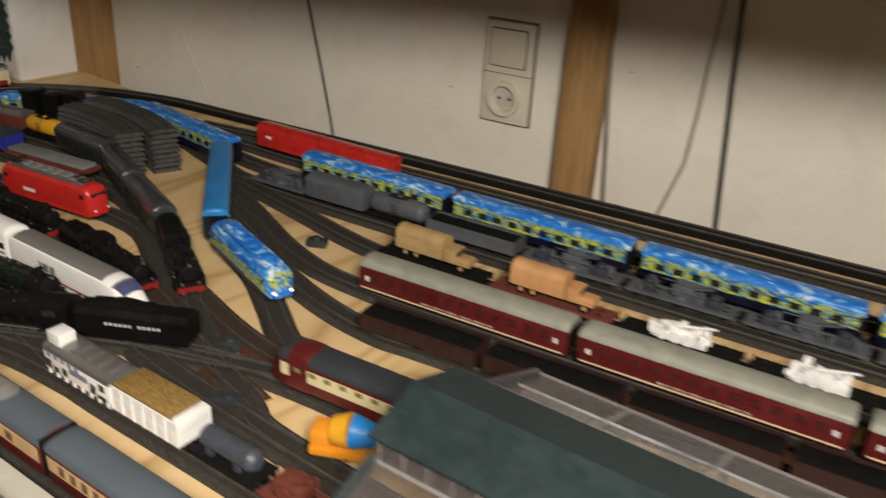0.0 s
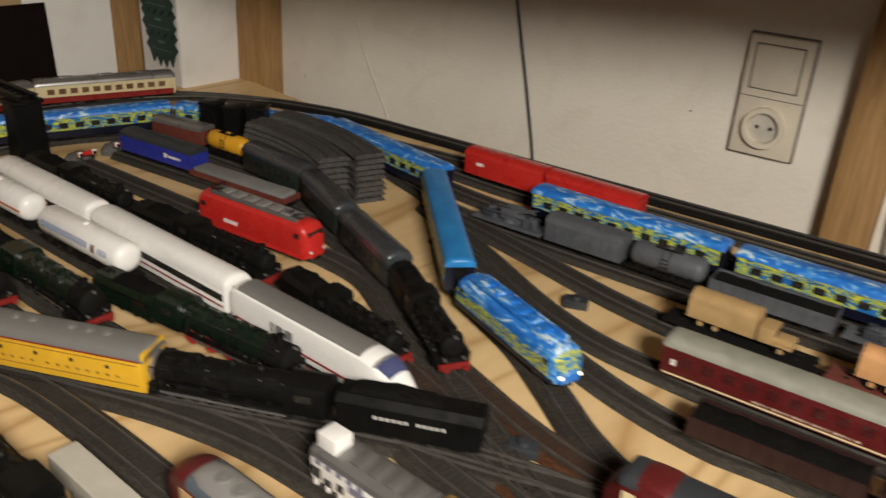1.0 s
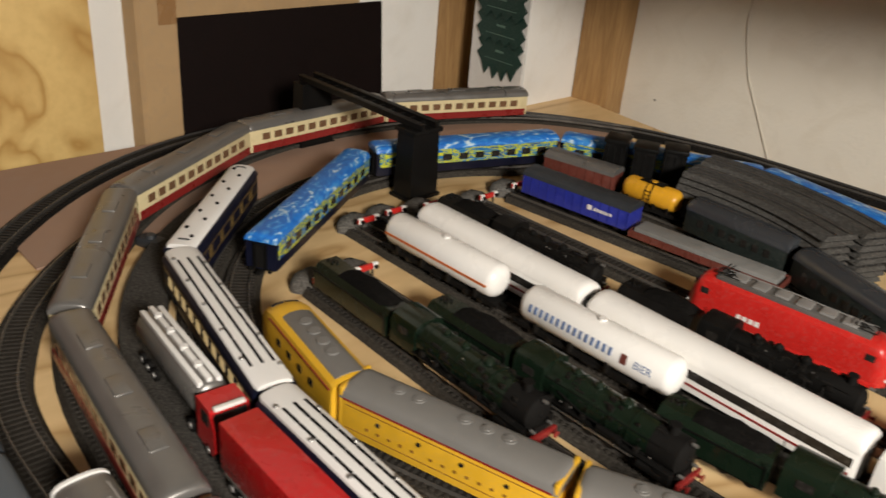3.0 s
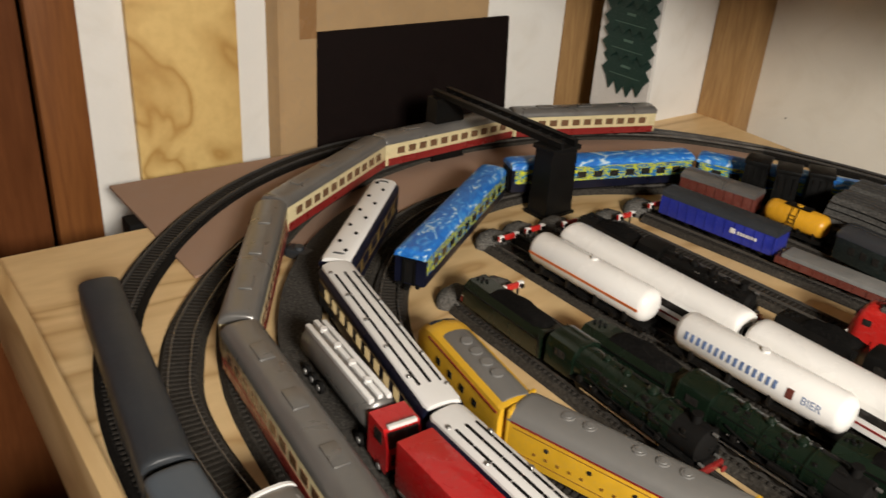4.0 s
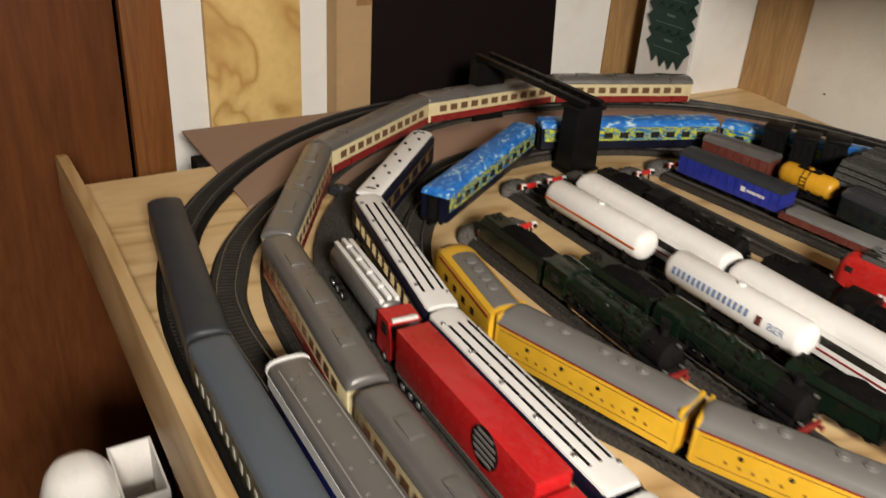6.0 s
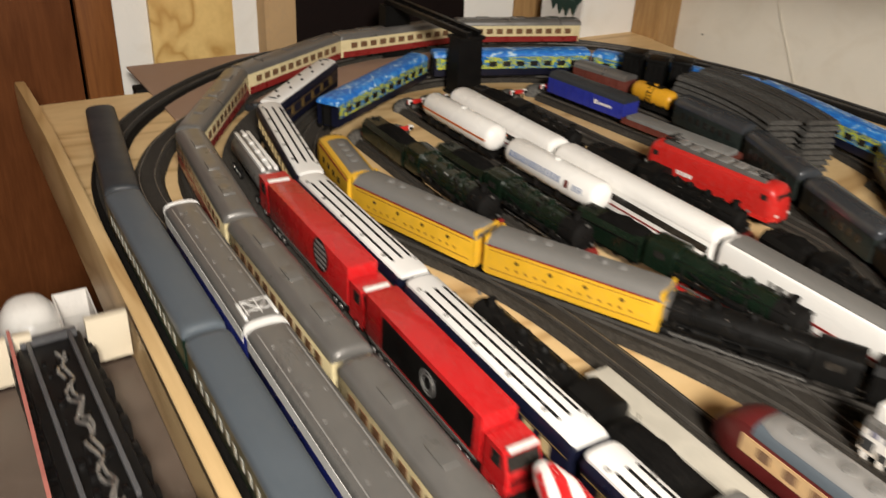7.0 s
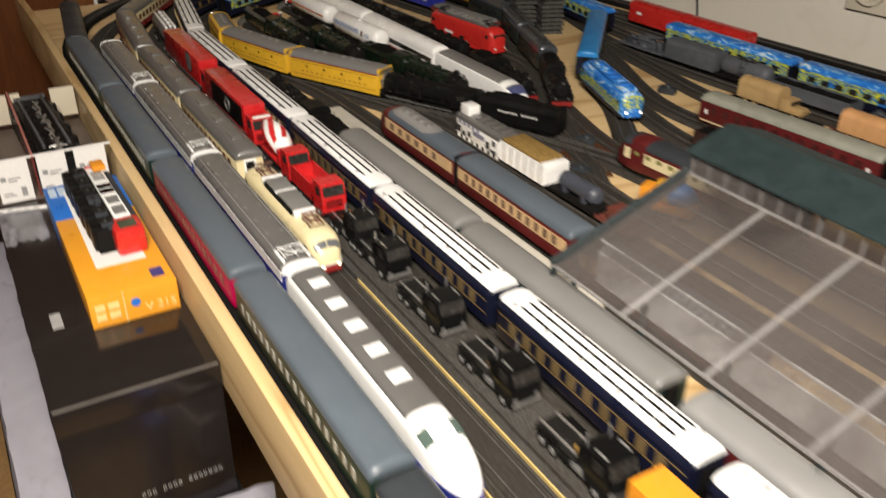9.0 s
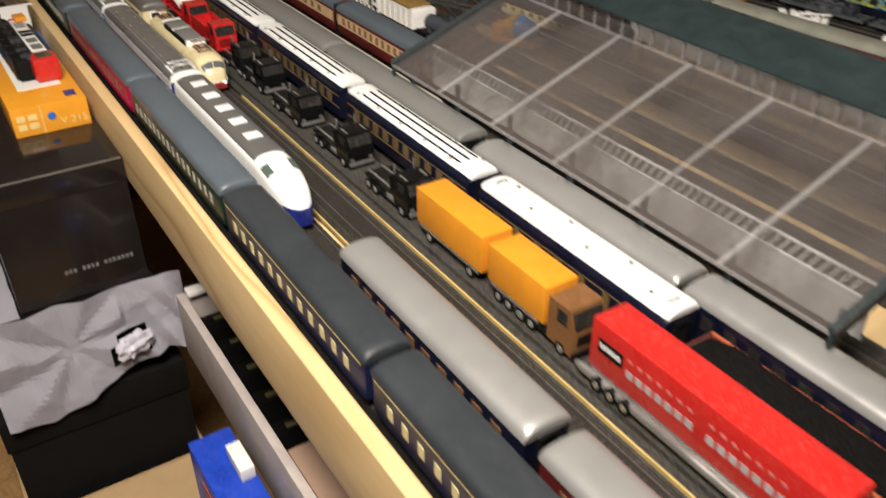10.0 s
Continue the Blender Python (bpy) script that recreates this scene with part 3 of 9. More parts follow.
def electric_tee(m):
    """Cream and red streamlined electric locomotive."""
    t = thing("electric_locomotive", "cream and red streamlined electric locomotive with two folded pantographs", "model locomotive", m)
    L, w = 0.219, 0.0345
    body = part("body", nose_body(new_bm(), L, w, 0.038, 0.0505, 0.026, 0.026), CREAM, t)
    bm = new_bm()
    nose = [(x, k) for x, k in ((-L / 2 - 0.0003, 0.60), (-L / 2 + 0.006, 0.80), (-L / 2 + 0.014, 0.955), (-L / 2 + 0.028, 1.015), (L / 2 - 0.028, 1.015), (L / 2 - 0.014, 0.955), (L / 2 - 0.006, 0.80), (L / 2 + 0.0003, 0.60))]
    h = w / 2
    loft(bm, [[(x, -h * k, 0.0145), (x, -h * k, 0.0225), (x, h * k, 0.0225), (x, h * k, 0.0145)] for x, k in nose])
    part("skirt", bm, TEERED, t, "deep red lower body")
    bm = new_bm()
    loft(bm, [[(x * 1.001, -h * k - 0.0004, 0.0222), (x * 1.001, -h * k - 0.0004, 0.0230), (x * 1.001, h * k + 0.0004, 0.0230), (x * 1.001, h * k + 0.0004, 0.0222)] for x, k in nose])
    part("trim_line", bm, PAPERWHITE, t)
    bm = new_bm()
    box(bm, -0.041, 0.041, -0.0122, 0.0122, 0.0475, 0.0535, 0.0012)
    hb = part("roof_hatch", bm, BLACK_MATT, body, "dark base of the roof hatch")
    for x0, x1 in ((-0.0405, -0.0075), (-0.0035, 0.0405)):
        bm = new_bm()
        box(bm, x0, x1, -0.0108, 0.0108, 0.0528, 0.0556, 0.0010)
        part("hatch_cover", bm, GREYROOF, hb, "smooth grey hatch cover")
    for x in (-0.046, -0.0055, 0.046):
        bm = new_bm()
        box(bm, x - 0.0024, x + 0.0024, -0.0115, 0.0115, 0.0485, 0.0552, 0.0008)
        part("hatch_end", bm, WHITE, hb, "white edge of the hatch")
    bm = new_bm()
    for y in (-0.003, 0.003):
        tube(bm, [(-0.075, y, 0.0525), (-0.036, y * 1.5, 0.0545)], 0.0004, 6)
        tube(bm, [(0.036, y * 1.5, 0.0545), (0.075, y, 0.0525)], 0.0004, 6)
    for x in (-0.045, 0.045):
        cyl(bm, (x, 0.003, 0.050), (x, 0.003, 0.054), 0.001, 0.0008, 8)
    part("roof_cable", bm, TEERED, body, "red high-voltage line on insulators")
    PANTO = paint("brown_pantograph", (0.13, 0.055, 0.04), 0.5)
    pantograph(t, -0.068, 0.0505, PANTO, 0.009)
    pantograph(t, 0.068, 0.0505, PANTO, 0.009)
    side_windows(t, [(-2.5 + i) * 0.021 for i in range(6)], h + 0.0002, 0.0285, 0.0365, 0.0175, SILVER, "grille")
    for s in (-1, 1):
        for a0, a1 in ((30, 88), (92, 150)):
            nose_patch("windscreen", paint("grey_glass", (0.10, 0.105, 0.11), 0.10), t, L, w, 0.038, 0.0505, 0.026, 0.58, 0.78, a0, a1, 0.0005, s)
        side_windows(t, [s * (L / 2 - 0.022)], h * 0.975 + 0.0002, 0.031, 0.0375, 0.008, GLASS_DARK, "cab_window")
        for k in (-1, 1):
            bm = new_bm()
            cyl(bm, (s * (L / 2 - 0.004), k * 0.0085, 0.0215), (s * (L / 2 + 0.0012), k * 0.0085, 0.0215), 0.0017, 0.0015, 10)
            part("headlamp", bm, LAMP_GLOW if s > 0 else SILVER, t)
    underframe(t, L - 0.008, w)
    bogies(t, L, w, 0.23, 0.036)
    return t


def boxy_loco(name, label, m, L, w, side, roofmat, skirt, top=0.051, front=0.012, panto=True, group="", eave=0.038):
    t = thing(name, label, "model locomotive", m, group)
    h = w / 2
    body = part("body", nose_body(new_bm(), L, w, eave, top - 0.003, front, front), side, t)
    bm = new_bm()
    box(bm, -L * 0.38, L * 0.38, -w * 0.33, w * 0.33, top - 0.006, top - 0.0012, 0.001)
    rf = part("roof", bm, roofmat, t)
    bm = new_bm()
    for i in range(6):
        x = (i - 2.5) * L * 0.11
        box(bm, x - L * 0.035, x + L * 0.035, -w * (0.2 + 0.05 * (i % 2)), w * 0.22, top - 0.0022, top + 0.0008, 0.0005)
    tube(bm, [(-L * 0.36, 0.004, top + 0.001), (0, 0.005, top + 0.002), (L * 0.36, 0.004, top + 0.001)], 0.0005, 6)
    part("roof_equipment", bm, roofmat if roofmat is SKYBLUE else SILVER, rf)
    if panto:
        pantograph(t, -L * 0.33, top - 0.002)
        pantograph(t, L * 0.33, top - 0.002)
    bm = new_bm()
    box(bm, -L / 2 + 0.006, L / 2 - 0.006, -h - 0.0003, h + 0.0003, 0.0145, 0.019, 0.0005)
    part("skirt", bm, skirt, t)
    for s in (-1, 1):
        bm = new_bm()
        x0, x1 = s * (L / 2 - 0.0065), s * (L / 2 - 0.003)
        box(bm, min(x0, x1), max(x0, x1), -w * 0.33, w * 0.33, eave - 0.0065, eave + 0.0005, 0.0008)
        part("windscreen", bm, GLASS_DARK, t)
        side_windows(t, [s * (L / 2 - 0.017)], h + 0.0002, eave - 0.007, eave - 0.001, 0.008, GLASS_DARK, "cab_window")
        for k in (-1, 1):
            bm = new_bm()
            cyl(bm, (s * (L / 2 - 0.005), k * w * 0.3, 0.0235), (s * (L / 2 + 0.0004), k * w * 0.3, 0.0235), 0.0018, 0.0018, 10)
            part("headlamp", bm, LAMP_GLOW if s > 0 and name == "printed_locomotive" else PAPERWHITE, t)
    underframe(t, L - 0.006, w)
    bogies(t, L, w, 0.22, 0.034)
    return t


def steam_loco(name, label, m, L, tender=0.085, body=BLACK, boiler_r=0.0125, drivers=4, red=True, coal=True, wheelmat=IRON, big=False, smoke=BLACK_MATT):
    """Steam locomotive and tender, smokebox towards +x. L covers both."""
    t = thing(name, label, "model locomotive", m)
    le = L - tender - 0.004
    x1 = L / 2
    x0 = x1 - le
    zc = 0.0345
    bm = new_bm()
    cyl(bm, (x0 + le * 0.2, 0, zc), (x1 - le * 0.2, 0, zc), boiler_r * 1.06, boiler_r, 20)
    for i in range(5):
        x = x0 + le * (0.25 + 0.11 * i)
        cyl(bm, (x, 0, zc), (x + 0.0012, 0, zc), boiler_r * 1.085, boiler_r * 1.085, 20)
    boiler = part("boiler", bm, body, t)
    bm = new_bm()
    cyl(bm, (x1 - le * 0.2, 0, zc), (x1 - 0.009, 0, zc), boiler_r, boiler_r, 20)
    cyl(bm, (x1 - 0.009, 0, zc), (x1 - 0.006, 0, zc), boiler_r * 0.92, boiler_r * 0.6, 20)
    cyl(bm, (x1 - 0.006, 0, zc), (x1 - 0.004, 0, zc), 0.002, 0.0012, 8)
    part("smokebox", bm, smoke, t)
    bm = new_bm()
    cyl(bm, (x1 - le * 0.13, 0, zc + boiler_r * 0.8), (x1 - le * 0.13, 0, zc + boiler_r + 0.006), 0.0042, 0.0036, 14)
    cyl(bm, (x1 - le * 0.13, 0, zc + boiler_r + 0.006), (x1 - le * 0.13, 0, zc + boiler_r + 0.0072), 0.0046, 0.0046, 14)
    part("chimney", bm, BLACK_MATT, boiler)
    for k, rr in ((0.62, 0.0052), (0.46, 0.0045), (0.33, 0.004)):
        bm = new_bm()
        x = x0 + le * k
        cyl(bm, (x, 0, zc + boiler_r * 0.7), (x, 0, zc + boiler_r + 0.0025), rr, rr * 0.95, 14)
        cyl(bm, (x, 0, zc + boiler_r + 0.0025), (x, 0, zc + boiler_r + 0.0048), rr * 0.95, rr * 0.4, 14)
        part("dome", bm, body, boiler)
    bm = new_bm()
    for s in (-1, 1):
        tube(bm, [(x0 + le * 0.2, s * boiler_r * 0.95, zc + 0.007), (x1 - le * 0.1, s * boiler_r * 0.92, zc + 0.0065)], 0.0004, 6)
        tube(bm, [(x0 + le * 0.3, s * boiler_r * 1.08, zc + 0.002), (x0 + le * 0.45, s * boiler_r * 1.1, zc - 0.004), (x1 - le * 0.2, s * boiler_r * 1.08, zc - 0.005)], 0.0008, 6)
        cyl(bm, (x0 + le * 0.55, s * (boiler_r + 0.002), zc - 0.006), (x0 + le * 0.68, s * (boiler_r + 0.002), zc - 0.006), 0.003, 0.003, 12)
    part("pipework", bm, BLACK, boiler)
    rnd = random.Random(int(L * 10000) + drivers)
    bm = new_bm()
    for s in (-1, 1):
        for i in range(16):
            x = x0 + le * rnd.uniform(0.24, 0.88)
            a = rnd.uniform(0.15, 1.35)
            y, z = s * boiler_r * math.cos(a) * 1.02, zc + boiler_r * math.sin(a) * 1.02
            q = rnd.uniform(0.0008, 0.0019)
            if i % 3:
                box(bm, x - q * 1.4, x + q * 1.4, y - q, y + q, z - q, z + q, 0.0002)
            else:
                cyl(bm, (x - q * 3, y, z), (x + q * 3, y, z), q * 0.8, q * 0.8, 8)
        for i in range(6):
            x = x0 + le * (0.26 + 0.1 * i)
            tube(bm, [(x, s * boiler_r * 1.0, zc + 0.004), (x + 0.002, s * (boiler_r + 0.0022), zc - 0.004), (x, s * 0.0145, 0.0265)], 0.0005, 6)
            box(bm, x - 0.0022, x + 0.0022, s * 0.0155 - 0.002, s * 0.0155 + 0.002, 0.0265, 0.0265 + rnd.uniform(0.0015, 0.006), 0.0004)
    part("fitting", bm, IRON, boiler)
    bm = new_bm()
    for s in (-1, 1):
        for i in range(5):
            x = x0 + le * rnd.uniform(0.2, 0.9)
            z = rnd.choice((0.0275, 0.030, zc + boiler_r * 0.8))
            y = s * (0.0165 if z < 0.031 else boiler_r * 0.72)
            cyl(bm, (x, y, z), (x + 0.0012, y, z), 0.0007, 0.0007, 6)
    part("bright_fitting", bm, STEEL, boiler, "tiny bright metal fittings")
    bm = new_bm()
    hw = 0.0165
    prof = [(-hw, 0.022), (-hw, 0.043), (-hw * 0.85, 0.0485), (-hw * 0.4, 0.0512), (hw * 0.4, 0.0512), (hw * 0.85, 0.0485), (hw, 0.043), (hw, 0.022)]
    loft(bm, [[(x, y, z) for y, z in prof] for x in (x0 + 0.002, x0 + le * 0.2)])
    cab = part("cab", bm, body, t)
    side_windows(cab, [x0 + le * 0.11], hw + 0.0003, 0.036, 0.0425, le * 0.07, GLASS_DARK)
    bm = new_bm()
    for s in (-1, 1):
        box(bm, x0 + le * 0.2, x1 - 0.008, s * 0.0155 - 0.003, s * 0.0155 + 0.003, 0.0255, 0.0267, 0.0003)
        box(bm, x1 - 0.022, x1 - 0.008, s * 0.0155 - 0.0025, s * 0.0155 + 0.0025, 0.0165, 0.026, 0.0005)
    part("running_board", bm, BLACK, t)
    bm = new_bm()
    box(bm, x0 + 0.003, x1 - 0.004, -0.0065, 0.0065, 0.0155, 0.0255)
    part("frame", bm, BLACK_MATT, t)
    for s in (-1, 1):
        bm = new_bm()
        cyl(bm, (x1 - le * 0.22, s * 0.0145, 0.0195), (x1 - le * 0.09, s * 0.0145, 0.0195), 0.0042, 0.0042, 14)
        cyl(bm, (x1 - le * 0.22, s * 0.0145, 0.0255), (x1 - le * 0.11, s * 0.0145, 0.0255), 0.0024, 0.0024, 10)
        part("cylinder", bm, BLACK, t)
    rd = min(0.0092, le * 0.62 / drivers / 2.1)
    bm = new_bm()
    cyl(bm, (0, -0.0022, 0), (0, 0, 0), rd, rd, 20)
    cyl(bm, (0, 0, 0), (0, 0.0007, 0), rd * 0.3, rd * 0.3, 10)
    first = None
    xs = [x0 + le * (0.18 + 0.60 * (i + 0.5) / drivers) for i in range(drivers)]
    if big:
        xs = [x + (0.006 if i >= drivers / 2 else -0.004) for i, x in enumerate(xs)]
    for s in (-1, 1):
        for x in xs:
            mm = pose(x, s * 0.0102, RAILTOP + rd, 0, 0, 0 if s > 0 else 180)
            if first is None:
                first = part("driving_wheel", bm, wheelmat, t)
                first.matrix_basis = mm
            else:
                again(first, mm)
    bm = new_bm()
    for s in (-1, 1):
        box(bm, xs[0], xs[-1], s * 0.0115 - 0.0005, s * 0.0115 + 0.0005, RAILTOP + rd - 0.0035, RAILTOP + rd - 0.0017)
        box(bm, xs[len(xs) // 2], x1 - le * 0.2, s * 0.0128 - 0.0005, s * 0.0128 + 0.0005, RAILTOP + rd - 0.002, RAILTOP + rd + 0.0002)
    part("coupling_rod", bm, STEEL, t)
    wheelsets(t, (x1 - le * 0.06, x1 - le * 0.16), 0.005)
    bm = new_bm()
    box(bm, x1 - 0.004, x1 - 0.001, -0.0155, 0.0155, 0.0145, 0.0205, 0.0005)
    for s in (-1, 1):
        cyl(bm, (x1 - 0.001, s * 0.010, 0.0175), (x1 + 0.003, s * 0.010, 0.0175), 0.0012, 0.0012, 8)
        cyl(bm, (x1 + 0.003, s * 0.010, 0.0175), (x1 + 0.0038, s * 0.010, 0.0175), 0.003, 0.003, 12)
    part("buffer_beam", bm, TEERED if red else BLACK, t, "red buffer beam" if red else "")
    for s in (-1, 0, 1):
        bm = new_bm()
        cyl(bm, (x1 - 0.006, s * 0.0095, 0.0245 if s else 0.048), (x1 - 0.002, s * 0.0095, 0.0245 if s else 0.048), 0.0014, 0.0014, 12)
        part("lamp", bm, SILVER_DULL, t)
    # tender
    a, b = -L / 2, -L / 2 + tender
    bm = new_bm()
    hw = 0.0158
    tz = 0.006 if big else 0.0
    prof = [(-hw, 0.019), (-hw, 0.037 + tz), (-hw * 0.62, 0.0435 + tz), (hw * 0.62, 0.0435 + tz), (hw, 0.037 + tz), (hw, 0.019)]
    loft(bm, [[(x, y, z) for y, z in prof] for x in (a, b - 0.002)])
    td = part("tender", bm, body, t)
    bm = new_bm()
    for s in (-1, 1):
        box(bm, a + 0.002, b - 0.004, s * (hw + 0.0003) - 0.0005, s * (hw + 0.0003) + 0.0005, 0.0362 + tz, 0.0374 + tz)
        tube(bm, [(b - 0.004, s * hw, 0.020), (b - 0.004, s * (hw + 0.001), 0.044)], 0.0005, 6)
    for i in range(4):
        cyl(bm, (a + 0.004 + 0.003 * i, 0.004 * (i % 2) - 0.002, 0.0432 + tz), (a + 0.004 + 0.003 * i, 0.004 * (i % 2) - 0.002, 0.0455 + tz), 0.0016, 0.0014, 10)
    part("tender_fitting", bm, BLACK, td)
    bm = new_bm()
    secs = []
    for i in range(9):
        u = i / 8
        x = a + tender * (0.28 + 0.66 * u)
        zt = 0.0435 + tz + 0.006 * math.sin(math.pi * u) ** 0.6 + 0.001 * math.sin(i * 2.1)
        secs.append([(x, -0.011, 0.0425), (x, -0.007, zt), (x, 0.0 + 0.001 * math.sin(i), zt + 0.0012), (x, 0.007, zt - 0.0004), (x, 0.011, 0.0425)])
    loft(bm, secs)
    part("coal", bm, COAL if coal else body, td)
    bm = new_bm()
    box(bm, a + 0.003, b - 0.003, -0.012, 0.012, RAILTOP + 0.004, 0.0195, 0.0008)
    part("tender_frame", bm, BLACK_MATT, td)
    wheelsets(td, [a + tender * k for k in (0.15, 0.38, 0.62, 0.85)], 0.0055, 0.0095)
    return t


def wagon_frame(t, L, w, bog=False):
    underframe(t, L, w, 0.0165, BLACK_MATT, 1)
    if bog or L > 0.13:
        bogies(t, L, w, 0.18, 0.021)
    else:
        wheelsets(t, (-L * 0.28, L * 0.28), 0.0058)


def box_wagon(name, label, m, L, side, roof, top=0.05, w=0.033, ribs=True, group=""):
    t = thing(name, label, "model wagon", m, group)
    h = w / 2
    bm = new_bm()
    box(bm, -L / 2, L / 2, -h, h, 0.018, top - 0.008, 0.0006)
    body = part("body", bm, side, t)
    if ribs:
        bm = new_bm()
        k = max(4, int(L / 0.012))
        for s in (-1, 1):
            for i in range(k + 1):
                x = -L / 2 + 0.001 + (L - 0.002) * i / k
                box(bm, x - 0.0005, x + 0.0005, s * h - 0.0008, s * h + 0.0008, 0.0185, top - 0.009)
        part("rib", bm, side, body)
    bm = new_bm()
    rp = arch(w * 1.03, top - 0.0085, top, 9, 0.2)
    loft(bm, [[(x, y, z) for y, z in rp] for x in (-L / 2 - 0.0006, L / 2 + 0.0006)])
    part("roof", bm, roof, t)
    wagon_frame(t, L, w)
    return t


def tank_wagon(name, label, m, L, mat, r=0.0155, stripe=None, group="", ladder=True):
    t = thing(name, label, "model wagon", m, group)
    zc = 0.0195 + r
    bm = new_bm()
    secs = []
    for x, k in ((-L / 2, 0.35), (-L / 2 + 0.0012, 0.66), (-L / 2 + 0.0045, 0.9), (-L / 2 + 0.009, 1), (L / 2 - 0.009, 1), (L / 2 - 0.0045, 0.9), (L / 2 - 0.0012, 0.66), (L / 2, 0.35)):
        secs.append([(x, r * k * math.cos(a), zc + r * k * math.sin(a)) for a in [2 * math.pi * i / 24 for i in range(24)]])
    loft(bm, secs)
    tank = part("tank", bm, mat, t)
    if stripe:
        bm = new_bm()
        for s in (-1, 1):
            ring = []
            for x in (-L / 2 + 0.006, L / 2 - 0.006):
                ring.append([(x, s * (r + 0.0004) * math.cos(a), zc + (r + 0.0004) * math.sin(a)) for a in (-0.09, -0.04, 0.01, 0.06)] + [(x, s * (r - 0.002), zc)])
            loft(bm, ring)
        part("stripe", bm, stripe, tank)
    bm = new_bm()
    cyl(bm, (0, 0, zc + r * 0.95), (0, 0, zc + r + 0.002), 0.004, 0.0036, 14)
    part("hatch", bm, mat, tank)
    if ladder:
        bm = new_bm()
        for k in (-0.004, 0.004):
            tube(bm, [(k, -r - 0.0015, 0.019), (k, -r - 0.0005, zc + r * 0.4), (k, -r * 0.5, zc + r + 0.0012)], 0.0005, 6)
        for i in range(5):
            z = 0.021 + i * 0.005
            tube(bm, [(-0.004, -r - 0.0012, z), (0.004, -r - 0.0012, z)], 0.0004, 6)
        box(bm, -0.016, 0.016, -0.007, 0.007, zc + r + 0.0002, zc + r + 0.0009)
        part("ladder", bm, IRON if mat is not TANKYEL else BLACK, t)
    bm = new_bm()
    box(bm, -0.0015, 0.0015, -r * 0.85, r * 0.85, 0.0175, zc - r * 0.45)
    sd = part("saddle", bm, IRON, t)
    sd.matrix_basis = pose(-0.36 * L, 0, 0)
    for k in (-0.12, 0.12, 0.36):
        again(sd, pose(L * k, 0, 0))
    wagon_frame(t, L + 0.006, 0.032)
    return t


def gondola(name, label, m, L, side, load=None, w=0.033, h0=0.018, h1=0.037, rim=None, group="", patches=False):
    t = thing(name, label, "model wagon", m, group)
    h = w / 2
    bm = new_bm()
    box(bm, -L / 2, L / 2, -h, h, h0, h0 + 0.002)
    for s in (-1, 1):
        box(bm, -L / 2, L / 2, s * h - 0.0008, s * h + 0.0008, h0, h1)
        box(bm, s * L / 2 - 0.0008, s * L / 2 + 0.0008, -h, h, h0, h1)
    body = part("body", bm, side, t)
    bm = new_bm()
    k = max(4, int(L / 0.014))
    for s in (-1, 1):
        for i in range(k + 1):
            x = -L / 2 + L * i / k
            box(bm, x - 0.0007, x + 0.0007, s * h - 0.0016, s * h + 0.0016, h0, h1 - 0.001)
    part("rib", bm, side, body)
    if rim:
        bm = new_bm()
        for s in (-1, 1):
            box(bm, -L / 2, L / 2, s * h - 0.0013, s * h + 0.0013, h1 - 0.0005, h1 + 0.0012)
        part("rim", bm, rim, body)
    if patches:
        for name, mat, off, ww in (("black_panel", BLACK_MATT, 0.0, 0.011), ("orange_panel", paint("panel_orange", (0.50, 0.19, 0.05), 0.5), 0.0135, 0.009)):
            bm = new_bm()
            box(bm, 0, ww, -0.0004, 0.0004, h1 - 0.0075, h1 - 0.0015)
            first = None
            for s in (-1, 1):
                for i in range(int((L - 0.02) / 0.027)):
                    mm = pose(-L / 2 + 0.008 + i * 0.027 + off, s * (h + 0.0018), 0)
                    if first is None:
                        first = part(name, bm, mat, body)
                        first.matrix_basis = mm
                    else:
                        again(first, mm)
    if load:
        bm = new_bm()
        nx, ny = max(8, int(L / 0.008)), 5
        vs = [[bm.verts.new((-L / 2 + 0.001 + (L - 0.002) * i / nx, -h + 0.001 + (w - 0.002) * j / ny,
                             h1 - 0.003 + 0.005 * math.sin(math.pi * j / ny) * (0.7 + 0.3 * math.sin(i * 1.7)) + 0.0016 * noise.noise(Vector((i * 1.3, j * 1.7, L * 50))))) for j in range(ny + 1)] for i in range(nx + 1)]
        for i in range(nx):
            for j in range(ny):
                bm.faces.new((vs[i][j], vs[i + 1][j], vs[i + 1][j + 1], vs[i][j + 1]))
        g = bmesh.ops.extrude_face_region(bm, geom=bm.faces[:])
        for v in g["geom"]:
            if isinstance(v, bmesh.types.BMVert):
                v.co.z = h0 + 0.002
        part("load", bm, load, t)
    wagon_frame(t, L, w)
    return t


def flat_wagon(name, label, m, L, side, w=0.031, group=""):
    t = thing(name, label, "model wagon", m, group)
    bm = new_bm()
    box(bm, -L / 2, L / 2, -w / 2, w / 2, 0.017, 0.0205, 0.0004)
    box(bm, -L / 2 + 0.001, L / 2 - 0.001, -w / 2 + 0.001, w / 2 - 0.001, 0.0200, 0.0209)
    deck = part("deck", bm, side, t)
    bm = new_bm()
    k = int(L / 0.02)
    for s in (-1, 1):
        for i in range(k + 1):
            x = -L / 2 + L * i / k
            box(bm, x - 0.0006, x + 0.0006, s * w / 2 - 0.0006, s * w / 2 + 0.0006, 0.0165, 0.0225)
    part("stake", bm, side, deck)
    wagon_frame(t, L, w)
    return t


